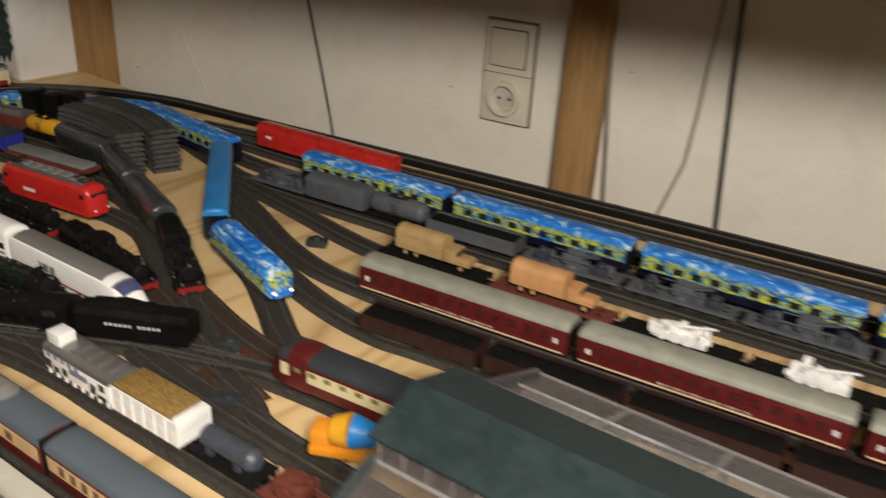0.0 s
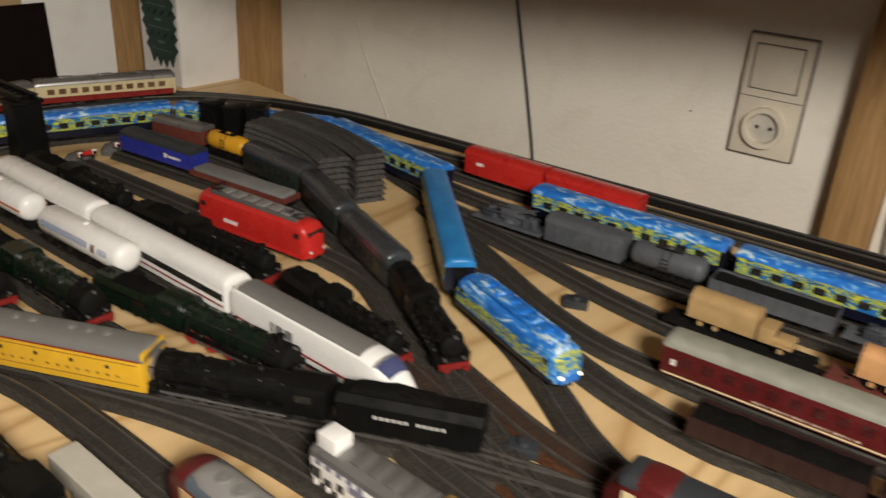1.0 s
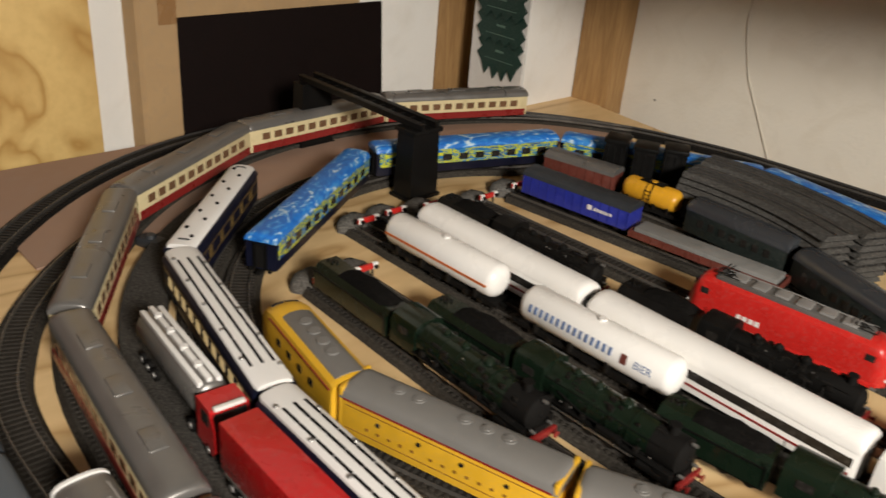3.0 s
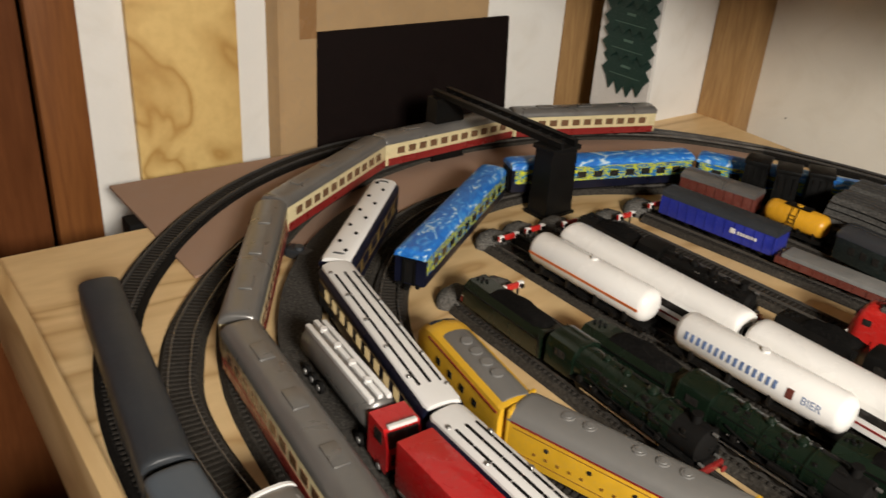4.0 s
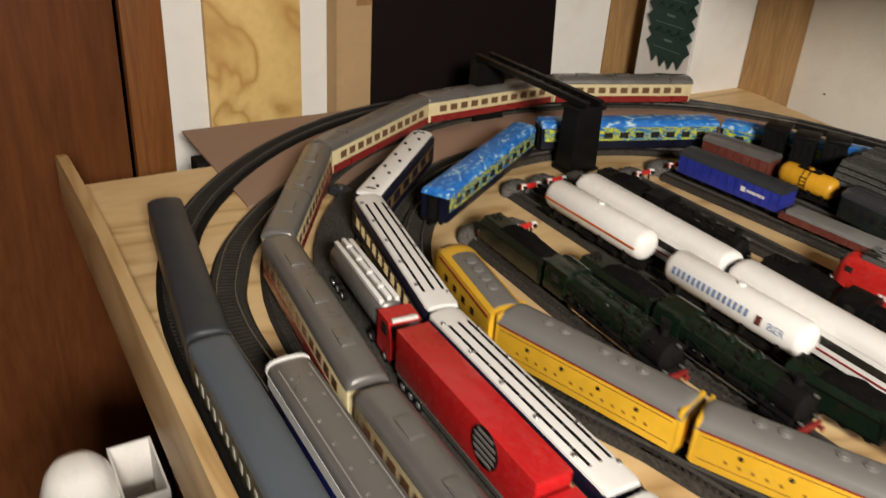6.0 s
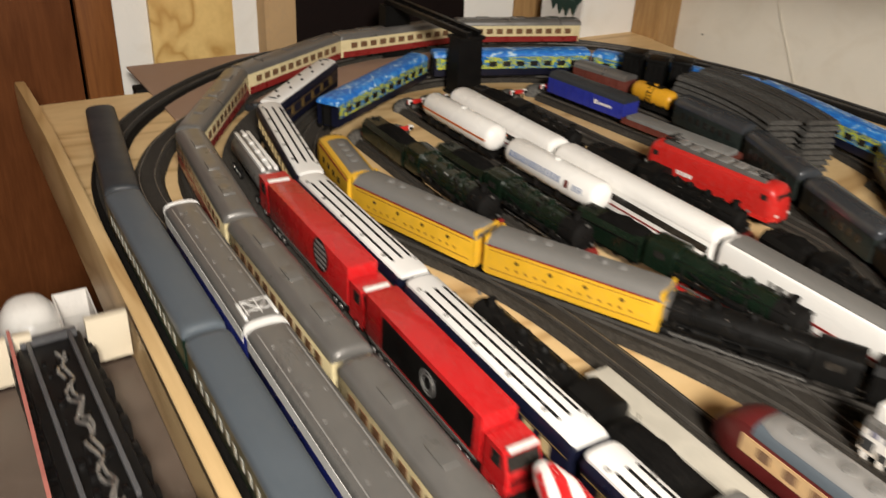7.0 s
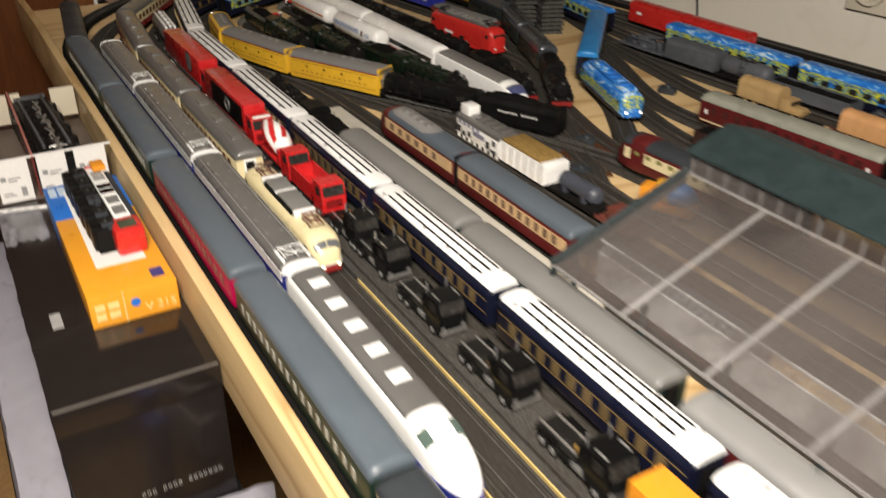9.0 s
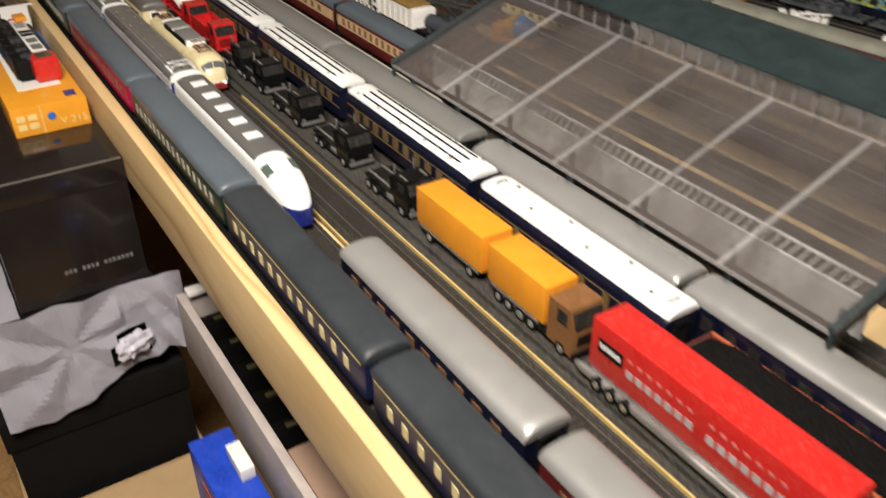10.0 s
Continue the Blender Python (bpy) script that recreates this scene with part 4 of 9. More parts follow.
# ---- road vehicles ----
def truck_wheels(t, xs, z=0.0, r=0.0055, w=0.0145, hub=SILVER):
    bm = new_bm()
    cyl(bm, (0, -0.0035, 0), (0, 0, 0), r, r, 16)
    tyre = None
    for s in (-1, 1):
        for x in xs:
            mm = pose(x, s * w, z + r, 0, 0, 0 if s > 0 else 180)
            if tyre is None:
                tyre = part("tyre", bm, BLACK_MATT, t)
                tyre.matrix_basis = mm
            else:
                again(tyre, mm)
    bm = new_bm()
    cyl(bm, (0, -0.001, 0), (0, 0.0004, 0), r * 0.55, r * 0.5, 12)
    rim = None
    for s in (-1, 1):
        for x in xs:
            mm = pose(x, s * w, z + r, 0, 0, 0 if s > 0 else 180)
            if rim is None:
                rim = part("rim", bm, hub, t)
                rim.matrix_basis = mm
            else:
                again(rim, mm)


def cab_part(t, x, mat, z=0.0, ln=0.028, w=0.029, top=0.042, visor=True):
    h = w / 2
    bm = new_bm()
    prof = [(x - ln / 2, z + 0.007), (x - ln / 2, z + top), (x + ln * 0.30, z + top), (x + ln * 0.5, z + top * 0.62), (x + ln * 0.5, z + 0.005)]
    loft(bm, [[(px, y, pz) for px, pz in prof] for y in (-h, -h + 0.001, h - 0.001, h)])
    cab = part("cab", bm, mat, t)
    bm = new_bm()
    a, b = Vector((x + ln * 0.335, 0, z + top * 0.93)), Vector((x + ln * 0.485, 0, z + top * 0.66))
    loft(bm, [[(a.x, -h * 0.86, a.z), (b.x, -h * 0.86, b.z), (b.x + 0.0012, -h * 0.86, b.z + 0.0006), (a.x + 0.0012, -h * 0.86, a.z + 0.0006)],
              [(a.x, h * 0.86, a.z), (b.x, h * 0.86, b.z), (b.x + 0.0012, h * 0.86, b.z + 0.0006), (a.x + 0.0012, h * 0.86, a.z + 0.0006)]])
    part("windscreen", bm, GLASS_DARK, cab)
    side_windows(cab, [x + ln * 0.05], h + 0.0002, z + top * 0.66, z + top * 0.9, ln * 0.38, GLASS_DARK)
    bm = new_bm()
    for i in range(4):
        box(bm, x + ln * 0.5 - 0.0002, x + ln * 0.5 + 0.0005, -h * 0.7, h * 0.7, z + 0.013 + i * 0.0025, z + 0.0142 + i * 0.0025)
    box(bm, x + ln * 0.5 - 0.001, x + ln * 0.5 + 0.0015, -h, h, z + 0.0045, z + 0.0085, 0.0005)
    part("grille", bm, BLACK, cab)
    if visor:
        bm = new_bm()
        box(bm, x + ln * 0.26, x + ln * 0.40, -h * 0.8, h * 0.8, z + top, z + top + 0.003, 0.0008)
        part("roof_sign", bm, PAPERWHITE, cab, "white roof sign")
    return cab


def chassis(t, x0, x1, z=0.0, mat=BLACK):
    bm = new_bm()
    for s in (-1, 1):
        box(bm, x0, x1, s * 0.006 - 0.0012, s * 0.006 + 0.0012, z + 0.006, z + 0.009)
    for i in range(5):
        x = x0 + (x1 - x0) * (i + 0.5) / 5
        box(bm, x - 0.002, x + 0.002, -0.0075, 0.0075, z + 0.006, z + 0.0085)
    for s in (-1, 1):
        cyl(bm, ((x0 + x1) / 2 - 0.008, s * 0.0105, z + 0.0065), ((x0 + x1) / 2 + 0.012, s * 0.0105, z + 0.0065), 0.0032, 0.0032, 12)
    part("chassis", bm, mat, t)


def semi_truck(name, label, m, L, cabmat, boxmat, top=0.058, z=0.0, badge=None, group="", sidebars=0, cab_ln=0.027):
    """Truck facing +x with a closed box trailer."""
    t = thing(name, label, "model truck", m, group)
    xc = L / 2 - cab_ln / 2
    cab_part(t, xc, cabmat, z, cab_ln, visor=cabmat is boxmat)
    chassis(t, L / 2 - 0.062, L / 2 - 0.004, z)
    bm = new_bm()
    xe = L / 2 - cab_ln - 0.004
    box(bm, -L / 2, xe, -0.0145, 0.0145, z + 0.0135, top + z, 0.0008)
    tr = part("trailer_box", bm, boxmat, t)
    bm = new_bm()
    box(bm, -L / 2, xe - 0.01, -0.006, 0.006, z + 0.009, z + 0.0137)
    for s in (-1, 1):
        box(bm, -L / 2 + 0.02, xe - 0.03, s * 0.0125 - 0.0008, s * 0.0125 + 0.0008, z + 0.006, z + 0.0137)
    part("trailer_frame", bm, SILVER_DULL, t)
    for s in (-1, 1):
        bm = new_bm()
        box(bm, -L / 2 + 0.004, xe - 0.006, s * 0.0138 - 0.0007, s * 0.0138 + 0.0007, z + 0.0105, z + 0.0132, 0.0003)
        part("side_rail", bm, STEEL, t, "bright side rail")
    if badge:
        for s in (-1, 1):
            bm = new_bm()
            x = xe - L * 0.26
            cyl(bm, (x, s * 0.0146, z + 0.036), (x, s * 0.0150, z + 0.036), 0.0165, 0.0165, 24)
            b = part("badge", bm, BLACK, tr, "round dark badge with pale bars")
            bm = new_bm()
            for i in range(5):
                wz = (i - 2) * 0.0055
                hl = math.sqrt(max(0, 0.0155 ** 2 - wz ** 2)) * 0.85
                box(bm, x - hl, x + hl, min(s * 0.0149, s * 0.0154), max(s * 0.0149, s * 0.0154), z + 0.036 + wz - 0.0013, z + 0.036 + wz + 0.0013)
            part("bar", bm, SILVER, b)
    if sidebars:
        for s in (-1, 1):
            bm = new_bm()
            cyl(bm, (-L / 2 - 0.004, s * 0.0152, z + 0.0072), (xe - 0.026, s * 0.0152, z + 0.0072), 0.0034, 0.0034, 16)
            cyl(bm, (-L / 2 - 0.010, s * 0.0152, z + 0.0072), (-L / 2 - 0.004, s * 0.0152, z + 0.0072), 0.0016, 0.0034, 16)
            part("chrome_tube", bm, STEEL, t, "long chrome tube under the trailer")
            for zz, hh, ww, mt in ((0.038, 0.0022, 0.5, paint("pale_red_print", (0.55, 0.16, 0.14), 0.4)), (0.026, 0.0055, 0.72, paint("grey_print_bars", (0.42, 0.36, 0.35), 0.4))):
                bm = new_bm()
                pitch = (L - cab_ln - 0.062) / sidebars
                for i in range(sidebars):
                    if i != sidebars // 2:
                        x = -L / 2 + 0.034 + i * pitch
                        box(bm, x, x + pitch * ww, min(s * 0.0144, s * 0.0148), max(s * 0.0144, s * 0.0148), z + zz, z + zz + hh)
                part("lettering_bar", bm, mt, tr, "row of pale printed bars")
    truck_wheels(t, (L / 2 - 0.012, L / 2 - 0.045, L / 2 - 0.057, -L / 2 + 0.014, -L / 2 + 0.027, -L / 2 + 0.040), z, 0.0055, 0.0190 if sidebars else 0.0145, STEEL if sidebars else SILVER)
    return t


def tractor(name, label, m, mat, L=0.075, z=0.0, group=""):
    """Short truck with an open chassis and low bed behind the cab."""
    t = thing(name, label, "model truck", m, group)
    cb = cab_part(t, L / 2 - 0.014, mat, z, 0.026, 0.028, 0.036, False)
    bm = new_bm()
    for s in (-1, 1):
        cyl(bm, (L / 2 - 0.020, s * 0.010, z + 0.0365), (L / 2 - 0.008, s * 0.010, z + 0.0365), 0.0011, 0.0008, 8)
        box(bm, L / 2 - 0.0008, L / 2 + 0.0008, s * 0.010 - 0.002, s * 0.010 + 0.002, z + 0.0095, z + 0.012, 0.0004)
    box(bm, L / 2 - 0.001, L / 2 + 0.001, -0.0135, 0.0135, z + 0.0045, z + 0.0085, 0.0006)
    part("chrome_trim", bm, STEEL, cb, "chrome horns, lamps and bumper")
    chassis(t, -L / 2, L / 2 - 0.004, z)
    bm = new_bm()
    box(bm, -L / 2 + 0.002, L / 2 - 0.034, -0.0125, 0.0125, z + 0.0105, z + 0.0125, 0.0005)
    cyl(bm, (-L * 0.2, 0, z + 0.0125), (-L * 0.2, 0, z + 0.015), 0.007, 0.006, 16)
    part("coupling_plate", bm, IRON, t)
    bm = new_bm()
    for s in (-1, 1):
        cyl(bm, (L * 0.04, s * 0.0108, z + 0.0085), (L * 0.2, s * 0.0108, z + 0.0085), 0.0036, 0.0036, 14)
        cyl(bm, (L / 2 - 0.030, s * 0.010, z + 0.012), (L / 2 - 0.030, s * 0.010, z + 0.043), 0.001, 0.001, 8)
    part("fuel_tank", bm, paint("chromed_plastic", (0.50, 0.49, 0.48), 0.16, 0.8), t, "chrome tanks and exhaust stacks")
    for s in (-1, 1):
        bm = new_bm()
        box(bm, -L / 2 + 0.001, L / 2 - 0.036, s * 0.0075 - 0.0013, s * 0.0075 + 0.0013, z + 0.0127, z + 0.0142, 0.0004)
        part("frame_rail", bm, STEEL, t, "bright frame rail")
    bm = new_bm()
    box(bm, -0.004, 0.003, -0.0055, 0.0055, z + 0.0127, z + 0.0165, 0.0008)
    part("amber_hose_box", bm, paint("amber_plastic", (0.45, 0.26, 0.06), 0.4), t, "amber box behind the cab")
    bm = new_bm()
    for s in (-1, 1):
        box(bm, -L / 2 + 0.008, -L / 2 + 0.030, s * 0.0125 - 0.0022, s * 0.0125 + 0.0022, z + 0.0128, z + 0.0138, 0.0004)
    box(bm, L / 2 - 0.037, L / 2 - 0.031, -0.012, 0.012, z + 0.012, z + 0.030, 0.001)
    part("mudguard", bm, BLACK_GLOSS, t, "glossy black mudguards and cab back")
    truck_wheels(t, (L / 2 - 0.012, -L / 2 + 0.013, -L / 2 + 0.026), z)
    return t

# ---- room ----
FLOOR_Z = -0.80
LEFT_X = -1.93
BACK = pose(-0.68, 1.237, 0, 0, 0, 4.5)   # plane of the back wall: local x along it, local y away from the room


def slab(name, bm, mat, label, cat, kind="structure", m=None, parent=None):
    ob = part(name, bm, mat, parent, "", False)
    if m is not None:
        ob.matrix_basis = m
    return tagged(ob, label, cat, "", kind)


bm = new_bm()
box(bm, -2.2, 3.2, -2.4, 1.9, FLOOR_Z - 0.1, FLOOR_Z)
slab("floor", bm, FLOORM, "dark brown painted basement floor", "floor")
bm = new_bm()
box(bm, -2.2, 3.2, -2.4, 1.9, 1.32, 1.42)
slab("ceiling", bm, CEIL, "plain unseen ceiling, kept dull to cut bounce light", "ceiling")
bm = new_bm()
box(bm, -1.45, 3.6, 0, 0.12, FLOOR_Z, 1.318)
slab("wall_north", bm, WALL, "white plastered wall with stains behind the layout", "wall", m=BACK)
bm = new_bm()
box(bm, LEFT_X - 0.12, LEFT_X, -2.4, -0.75, FLOOR_Z, 1.318)
box(bm, LEFT_X - 0.12, LEFT_X, 0.062, 1.3, FLOOR_Z, 1.318)
box(bm, LEFT_X - 0.12, LEFT_X, -0.75, 0.062, 1.22, 1.318)
slab("wall_west", bm, WALL_WEST, "white plastered wall with timber posts", "wall")
# unseen walls closing the room, dark to hold the bounce light down
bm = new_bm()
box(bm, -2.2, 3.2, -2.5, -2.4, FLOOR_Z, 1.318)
slab("wall_south", bm, DIMWALL, "plain unseen wall, grey-brown to cut bounce light", "wall")
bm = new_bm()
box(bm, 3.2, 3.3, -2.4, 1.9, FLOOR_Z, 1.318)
slab("wall_east", bm, DIMWALL, "plain unseen wall, grey-brown to cut bounce light", "wall")

# board over the back tracks, whose shade lies on the upper part of the wall
bm = new_bm()
loft(bm, [[(-1.0, 0.0, z), (-1.0, -0.70, z), (0.3, -0.50, z), (0.9, -0.47, z), (2.2, -0.47, z), (2.2, 0.0, z)] for z in (0.435, 0.453)])
slab("shelf_board", bm, PALEPOST, "plain wooden shelf board high on the plastered wall", "shelf", m=BACK)

# door with frame
door = thing("door_1", "dark brown stained wooden door in a reddish frame", "door", kind="structure")
bm = new_bm()
box(bm, LEFT_X - 0.05, LEFT_X - 0.01, -0.72, 0.059, FLOOR_Z + 0.005, 1.20, 0.002)
part("door_leaf", bm, DOORWOOD, door)
bm = new_bm()
box(bm, LEFT_X - 0.06, LEFT_X + 0.018, 0.062, 0.118, FLOOR_Z, 1.24, 0.003)
box(bm, LEFT_X - 0.06, LEFT_X + 0.018, -0.785, -0.722, FLOOR_Z, 1.24, 0.003)
box(bm, LEFT_X - 0.06, LEFT_X + 0.018, -0.722, 0.062, 1.205, 1.24, 0.003)
part("door_frame", bm, FRAMEWOOD, door)


def post(name, label, y0, y1, depth=0.045, z0=FLOOR_Z, z1=1.318, mat=POST):
    bm = new_bm()
    box(bm, LEFT_X, LEFT_X + depth, y0, y1, z0, z1, 0.003)
    return tagged(part(name, bm, mat), label, "post", "wall posts", "structure")


post("timber_post", "rough brown timber post against the white wall", 0.938, 1.060, 0.006)
bm = new_bm()
loft(bm, [[(LEFT_X + 0.0008, 0.368, z), (LEFT_X + 0.026, 0.374, z), (LEFT_X + 0.031, 0.380, z), (LEFT_X + 0.031, 0.4305, z), (LEFT_X + 0.0008, 0.4305, z)] for z in (-0.03, 0.31, 0.62)])
flap = tagged(part("cardboard_box", bm, CARDBOARD, None, "", False), "tall narrow light brown cardboard box with tape at the wall", "cardboard box")
bm = new_bm()
box(bm, LEFT_X + 0.0311, LEFT_X + 0.0316, 0.404, 0.4305, 0.150, 0.62)
part("packing_tape", bm, paint("brown_tape", (0.30, 0.165, 0.07), 0.25, 0, 0.06, 20, 0.02), flap, "brown packing tape")
bm = new_bm()
box(bm, -1.058, -0.984, -0.056, 0.0, FLOOR_Z, 1.318, 0.003)
tagged(part("timber_post", bm, POST), "rough brown timber post in the corner", "post", "wall posts", "structure").matrix_basis = BACK
bm = new_bm()
box(bm, 0.106, 0.170, -0.038, 0.0, FLOOR_Z, 1.318, 0.003)
tagged(part("timber_post", bm, POST), "brown timber post beside the wall socket", "post", "wall posts", "structure").matrix_basis = BACK
# plywood sheet and dark panel, cardboard
bm = new_bm()
box(bm, LEFT_X + 0.001, LEFT_X + 0.014, 0.176, 0.320, -0.034, 0.62, 0.001)
tagged(part("plywood_sheet", bm, PLY), "upright plywood sheet with flowing grain against the wall", "plywood sheet")
bm = new_bm()
box(bm, LEFT_X + 0.0005, LEFT_X + 0.006, 0.431, 0.76, -0.03, 0.62, 0.001)
tagged(part("cardboard_sheet", bm, CARDBOARD), "tall light brown cardboard behind the black board", "cardboard")
bm = new_bm()
box(bm, 0, 0.008, 0.416, 0.800, 0.0, 0.205, 0.001)
pnl = tagged(part("black_board", bm, paint("brown_black_board", (0.009, 0.0055, 0.005), 0.75, dirt=0.02, spec=0.06)), "matt brown-black rectangular board leaning by the wall", "board")
pnl.matrix_basis = pose(LEFT_X + 0.020, 0, -0.052, 0, -4, 0)
bm = new_bm()
box(bm, LEFT_X + 0.006, LEFT_X + 0.0066, 0.60, 0.645, 0.195, 0.235)
tagged(part("tape_strip", bm, paint("grey_tape", (0.22, 0.23, 0.26), 0.3)), "strip of grey tape on the cardboard", "tape")
# boxed corner column with a sheet of paper and a garland of green paper on its face
bm = new_bm()
box(bm, -1.864, -1.732, 0.966, 1.24, FLOOR_Z, 1.318, 0.002)
slab("wall_column", bm, WALL_WEST, "white plastered boxed column in the corner", "column")
bm = new_bm()
pts = [(-1.862, 0.0012), (-1.734, 0.0012), (-1.736, 0.08), (-1.7335, 0.15), (-1.737, 0.25), (-1.734, 0.5), (-1.862, 0.5)]
loft(bm, [[(x, y, z) for x, z in pts] for y in (0.9635, 0.9655)])
tagged(part("white_card", bm, PAPERWHITE, None, "", False), "upright white card with a worn edge in the corner", "card")
rs = thing("paper_garland", "dark green pleated paper decoration with zigzag edges on the wall", "decoration")
for k in range(5):
    bm = new_bm()
    xc, zt, hw, hh = -1.790, 0.060 + 0.044 * k, 0.047 - 0.004 * (k == 0), 0.046
    pts = [(-hw, zt + hh)] + [(-hw - 0.011 * (i % 2), zt + hh - hh * i / 4) for i in range(1, 4)]
    teeth = 8
    deep = 0.020 if k == 0 else 0.012
    pts += [(-hw + 2 * hw * i / teeth, zt - (deep if i % 2 else 0.0) - (0.010 * (1 - abs(2 * i / teeth - 1)) if k == 0 else 0)) for i in range(teeth + 1)]
    pts += [(hw + 0.011 * (i % 2), zt + hh * i / 4) for i in range(1, 4)] + [(hw, zt + hh)]
    lo = 0.9633 - 0.003 * k
    loft(bm, [[(xc + x, y, z) for x, z in pts] for y in (lo, lo - 0.0025)])
    lay = part("paper_layer", bm, ROSETTE, rs, "", False)
    bm = new_bm()
    box(bm, xc - 0.034, xc + 0.034, lo - 0.0030, lo - 0.0025, zt + 0.006, zt + 0.0072)
    box(bm, xc - 0.010, xc + 0.010, lo - 0.0030, lo - 0.0025, zt + 0.020, zt + 0.024)
    part("print_bar", bm, PALEGREEN, lay)

for x, z in ((-0.920, 0.0215), (0.205, 0.20), (-0.117, 0.121)):
    bm = new_bm()
    cyl(bm, (x, 0.0, z), (x, -0.0022, z), 0.0010, 0.0014, 10)
    tagged(part("wall_nail", bm, IRON), "small dark nail head in the white wall", "nail", "wall nails").matrix_basis = BACK
# socket with switch
sk = thing("wall_socket", "cream double frame with a rocker switch over a power socket", "socket", BACK @ pose(-0.005, 0, -0.006))
bm = new_bm()
box(bm, -0.044, 0.044, -0.012, 0.0, 0.085, 0.255, 0.003)
fr = part("frame", bm, SOCKET, sk)
bm = new_bm()
box(bm, -0.032, 0.032, -0.016, -0.011, 0.182, 0.243, 0.003)
part("rocker", bm, SOCKET, sk)
bm = new_bm()
box(bm, -0.0335, 0.0335, -0.0125, -0.0115, 0.1805, 0.2445)
part("rocker_gap", bm, CABLE, sk, "dark gap round the rocker")
bm = new_bm()
box(bm, -0.0442, 0.0442, -0.0123, -0.002, 0.1690, 0.1700)
part("frame_joint", bm, CABLE, sk, "dark joint between the frames")
# dark rim round the frame paints in the shadow the socket casts
bm = new_bm()
box(bm, -0.047, 0.047, -0.004, 0.0, 0.082, 0.258, 0.002)
part("back_plate", bm, paint("grey_back_plate", (0.14, 0.12, 0.10), 0.6), sk, "dark rim painted as the frame's outline shadow")
bm = new_bm()
ring = [[(r * math.cos(2 * math.pi * i / 36), y, 0.128 + r * math.sin(2 * math.pi * i / 36)) for i in range(36)] for r, y in ((0.030, -0.0115), (0.029, -0.0215), (0.0225, -0.0215), (0.0205, -0.0118))]
loft(bm, ring + ring[:1])
part("socket_ring", bm, SOCKET, sk)
bm = new_bm()
cyl(bm, (0, -0.0132, 0.128), (0, -0.0118, 0.128), 0.0203, 0.0203, 32)
well = part("socket_well", bm, CABLE_W, sk)
for s in (-1, 1):
    bm = new_bm()
    cyl(bm, (s * 0.0095, -0.0142, 0.128), (s * 0.0095, -0.0130, 0.128), 0.0028, 0.0028, 12)
    part("pin_hole", bm, BLACK, well)


def wall_cable(name, label, pts, r, mat):
    bm = new_bm()
    tube(bm, [(x, -r - 0.001, z) for x, z in pts], r, 8)
    ob = tagged(part(name, bm, mat), label, "cable")
    ob.matrix_basis = BACK
    return ob


wall_cable("wall_cable", "black cable hanging down the white wall", [(-0.52, 0.6), (-0.466, 0.38), (-0.432, 0.226), (-0.404, 0.113), (-0.381, 0.01), (-0.37, -0.05)], 0.0024, CABLE)
wall_cable("wall_cable", "grey cable beside the timber post", [(0.145, 0.6), (0.161, 0.304), (0.174, 0.157), (0.192, -0.05)], 0.0040, paint("dull_cable", (0.26, 0.24, 0.20), 0.5))
wall_cable("wall_cable", "dark grey cable hanging down the white wall", [(0.33, 0.6), (0.35, 0.328), (0.359, 0.207), (0.38, -0.05)], 0.0042, paint("mid_grey_cable", (0.10, 0.09, 0.075), 0.5))
wall_cable("wall_cable", "pale thin strand on the wall, one a cable, one a cable's shadow", [(-0.80, 0.42), (-0.79, 0.25), (-0.785, 0.17), (-0.765, 0.10), (-0.735, 0.045), (-0.70, -0.02)], 0.0009, PALECABLE)
# greyish strand drawn in place of a hanging cable's soft shadow on the plaster
wall_cable("wall_cable", "pale thin strand on the wall, one a cable, one a cable's shadow", [(0.335, 0.5), (0.326, 0.36), (0.321, 0.252), (0.318, 0.16), (0.311, 0.073), (0.298, 0.03), (0.28, -0.03)], 0.0034, paint("plaster_cable", (0.46, 0.43, 0.37), 0.7))

# ---- layout table ----
bm = new_bm()
loft(bm, [[(x, y, z) for x, y in ((-1.722, -0.035), (1.6, -0.035), (1.6, 1.372), (-1.26, 1.120), (-1.50, 1.086), (-1.66, 1.098), (-1.70, 1.130), (-1.722, 1.130))] for z in (-0.018, 0.0)])
box(bm, -1.838, -1.7225, 0.74, 1.13, -0.018, -0.0003, 0.001)
table = tagged(part("layout_board", bm, PINE), "pale pine plywood baseboard of the railway layout", "table", "", "structure")
for x, y in ((-1.60, 0.05), (-1.60, 1.05), (-0.2, 0.05), (-0.2, 1.08), (1.4, 0.05), (1.4, 1.08)):
    bm = new_bm()
    box(bm, x - 0.03, x + 0.03, y - 0.03, y + 0.03, FLOOR_Z, -0.018, 0.002)
    tagged(part("table_leg", bm, POST), "square timber leg under the layout board", "table leg", "table legs", "structure")
bm = new_bm()
prof = [(-1.772, -0.052), (1.6, -0.052), (1.6, 0.019), (-1.55, 0.0195), (-1.68, 0.0220), (-1.765, 0.0230), (-1.776, 0.0215), (-1.782, 0.016), (-1.782, -0.040)]
loft(bm, [[(x, y - 0.010 * max(0.0, (-1.45 - x) / 0.36) ** 1.6, z) for x, z in prof] for y in (-0.0485, -0.0355)])
bmesh.ops.bevel(bm, geom=bm.edges[:], offset=0.0026, segments=3, affect="EDGES", profile=0.6)
tagged(part("edge_board", bm, PINE_EDGE), "upright pale pine board along the table edge", "edge board", "", "structure")
bm = new_bm()
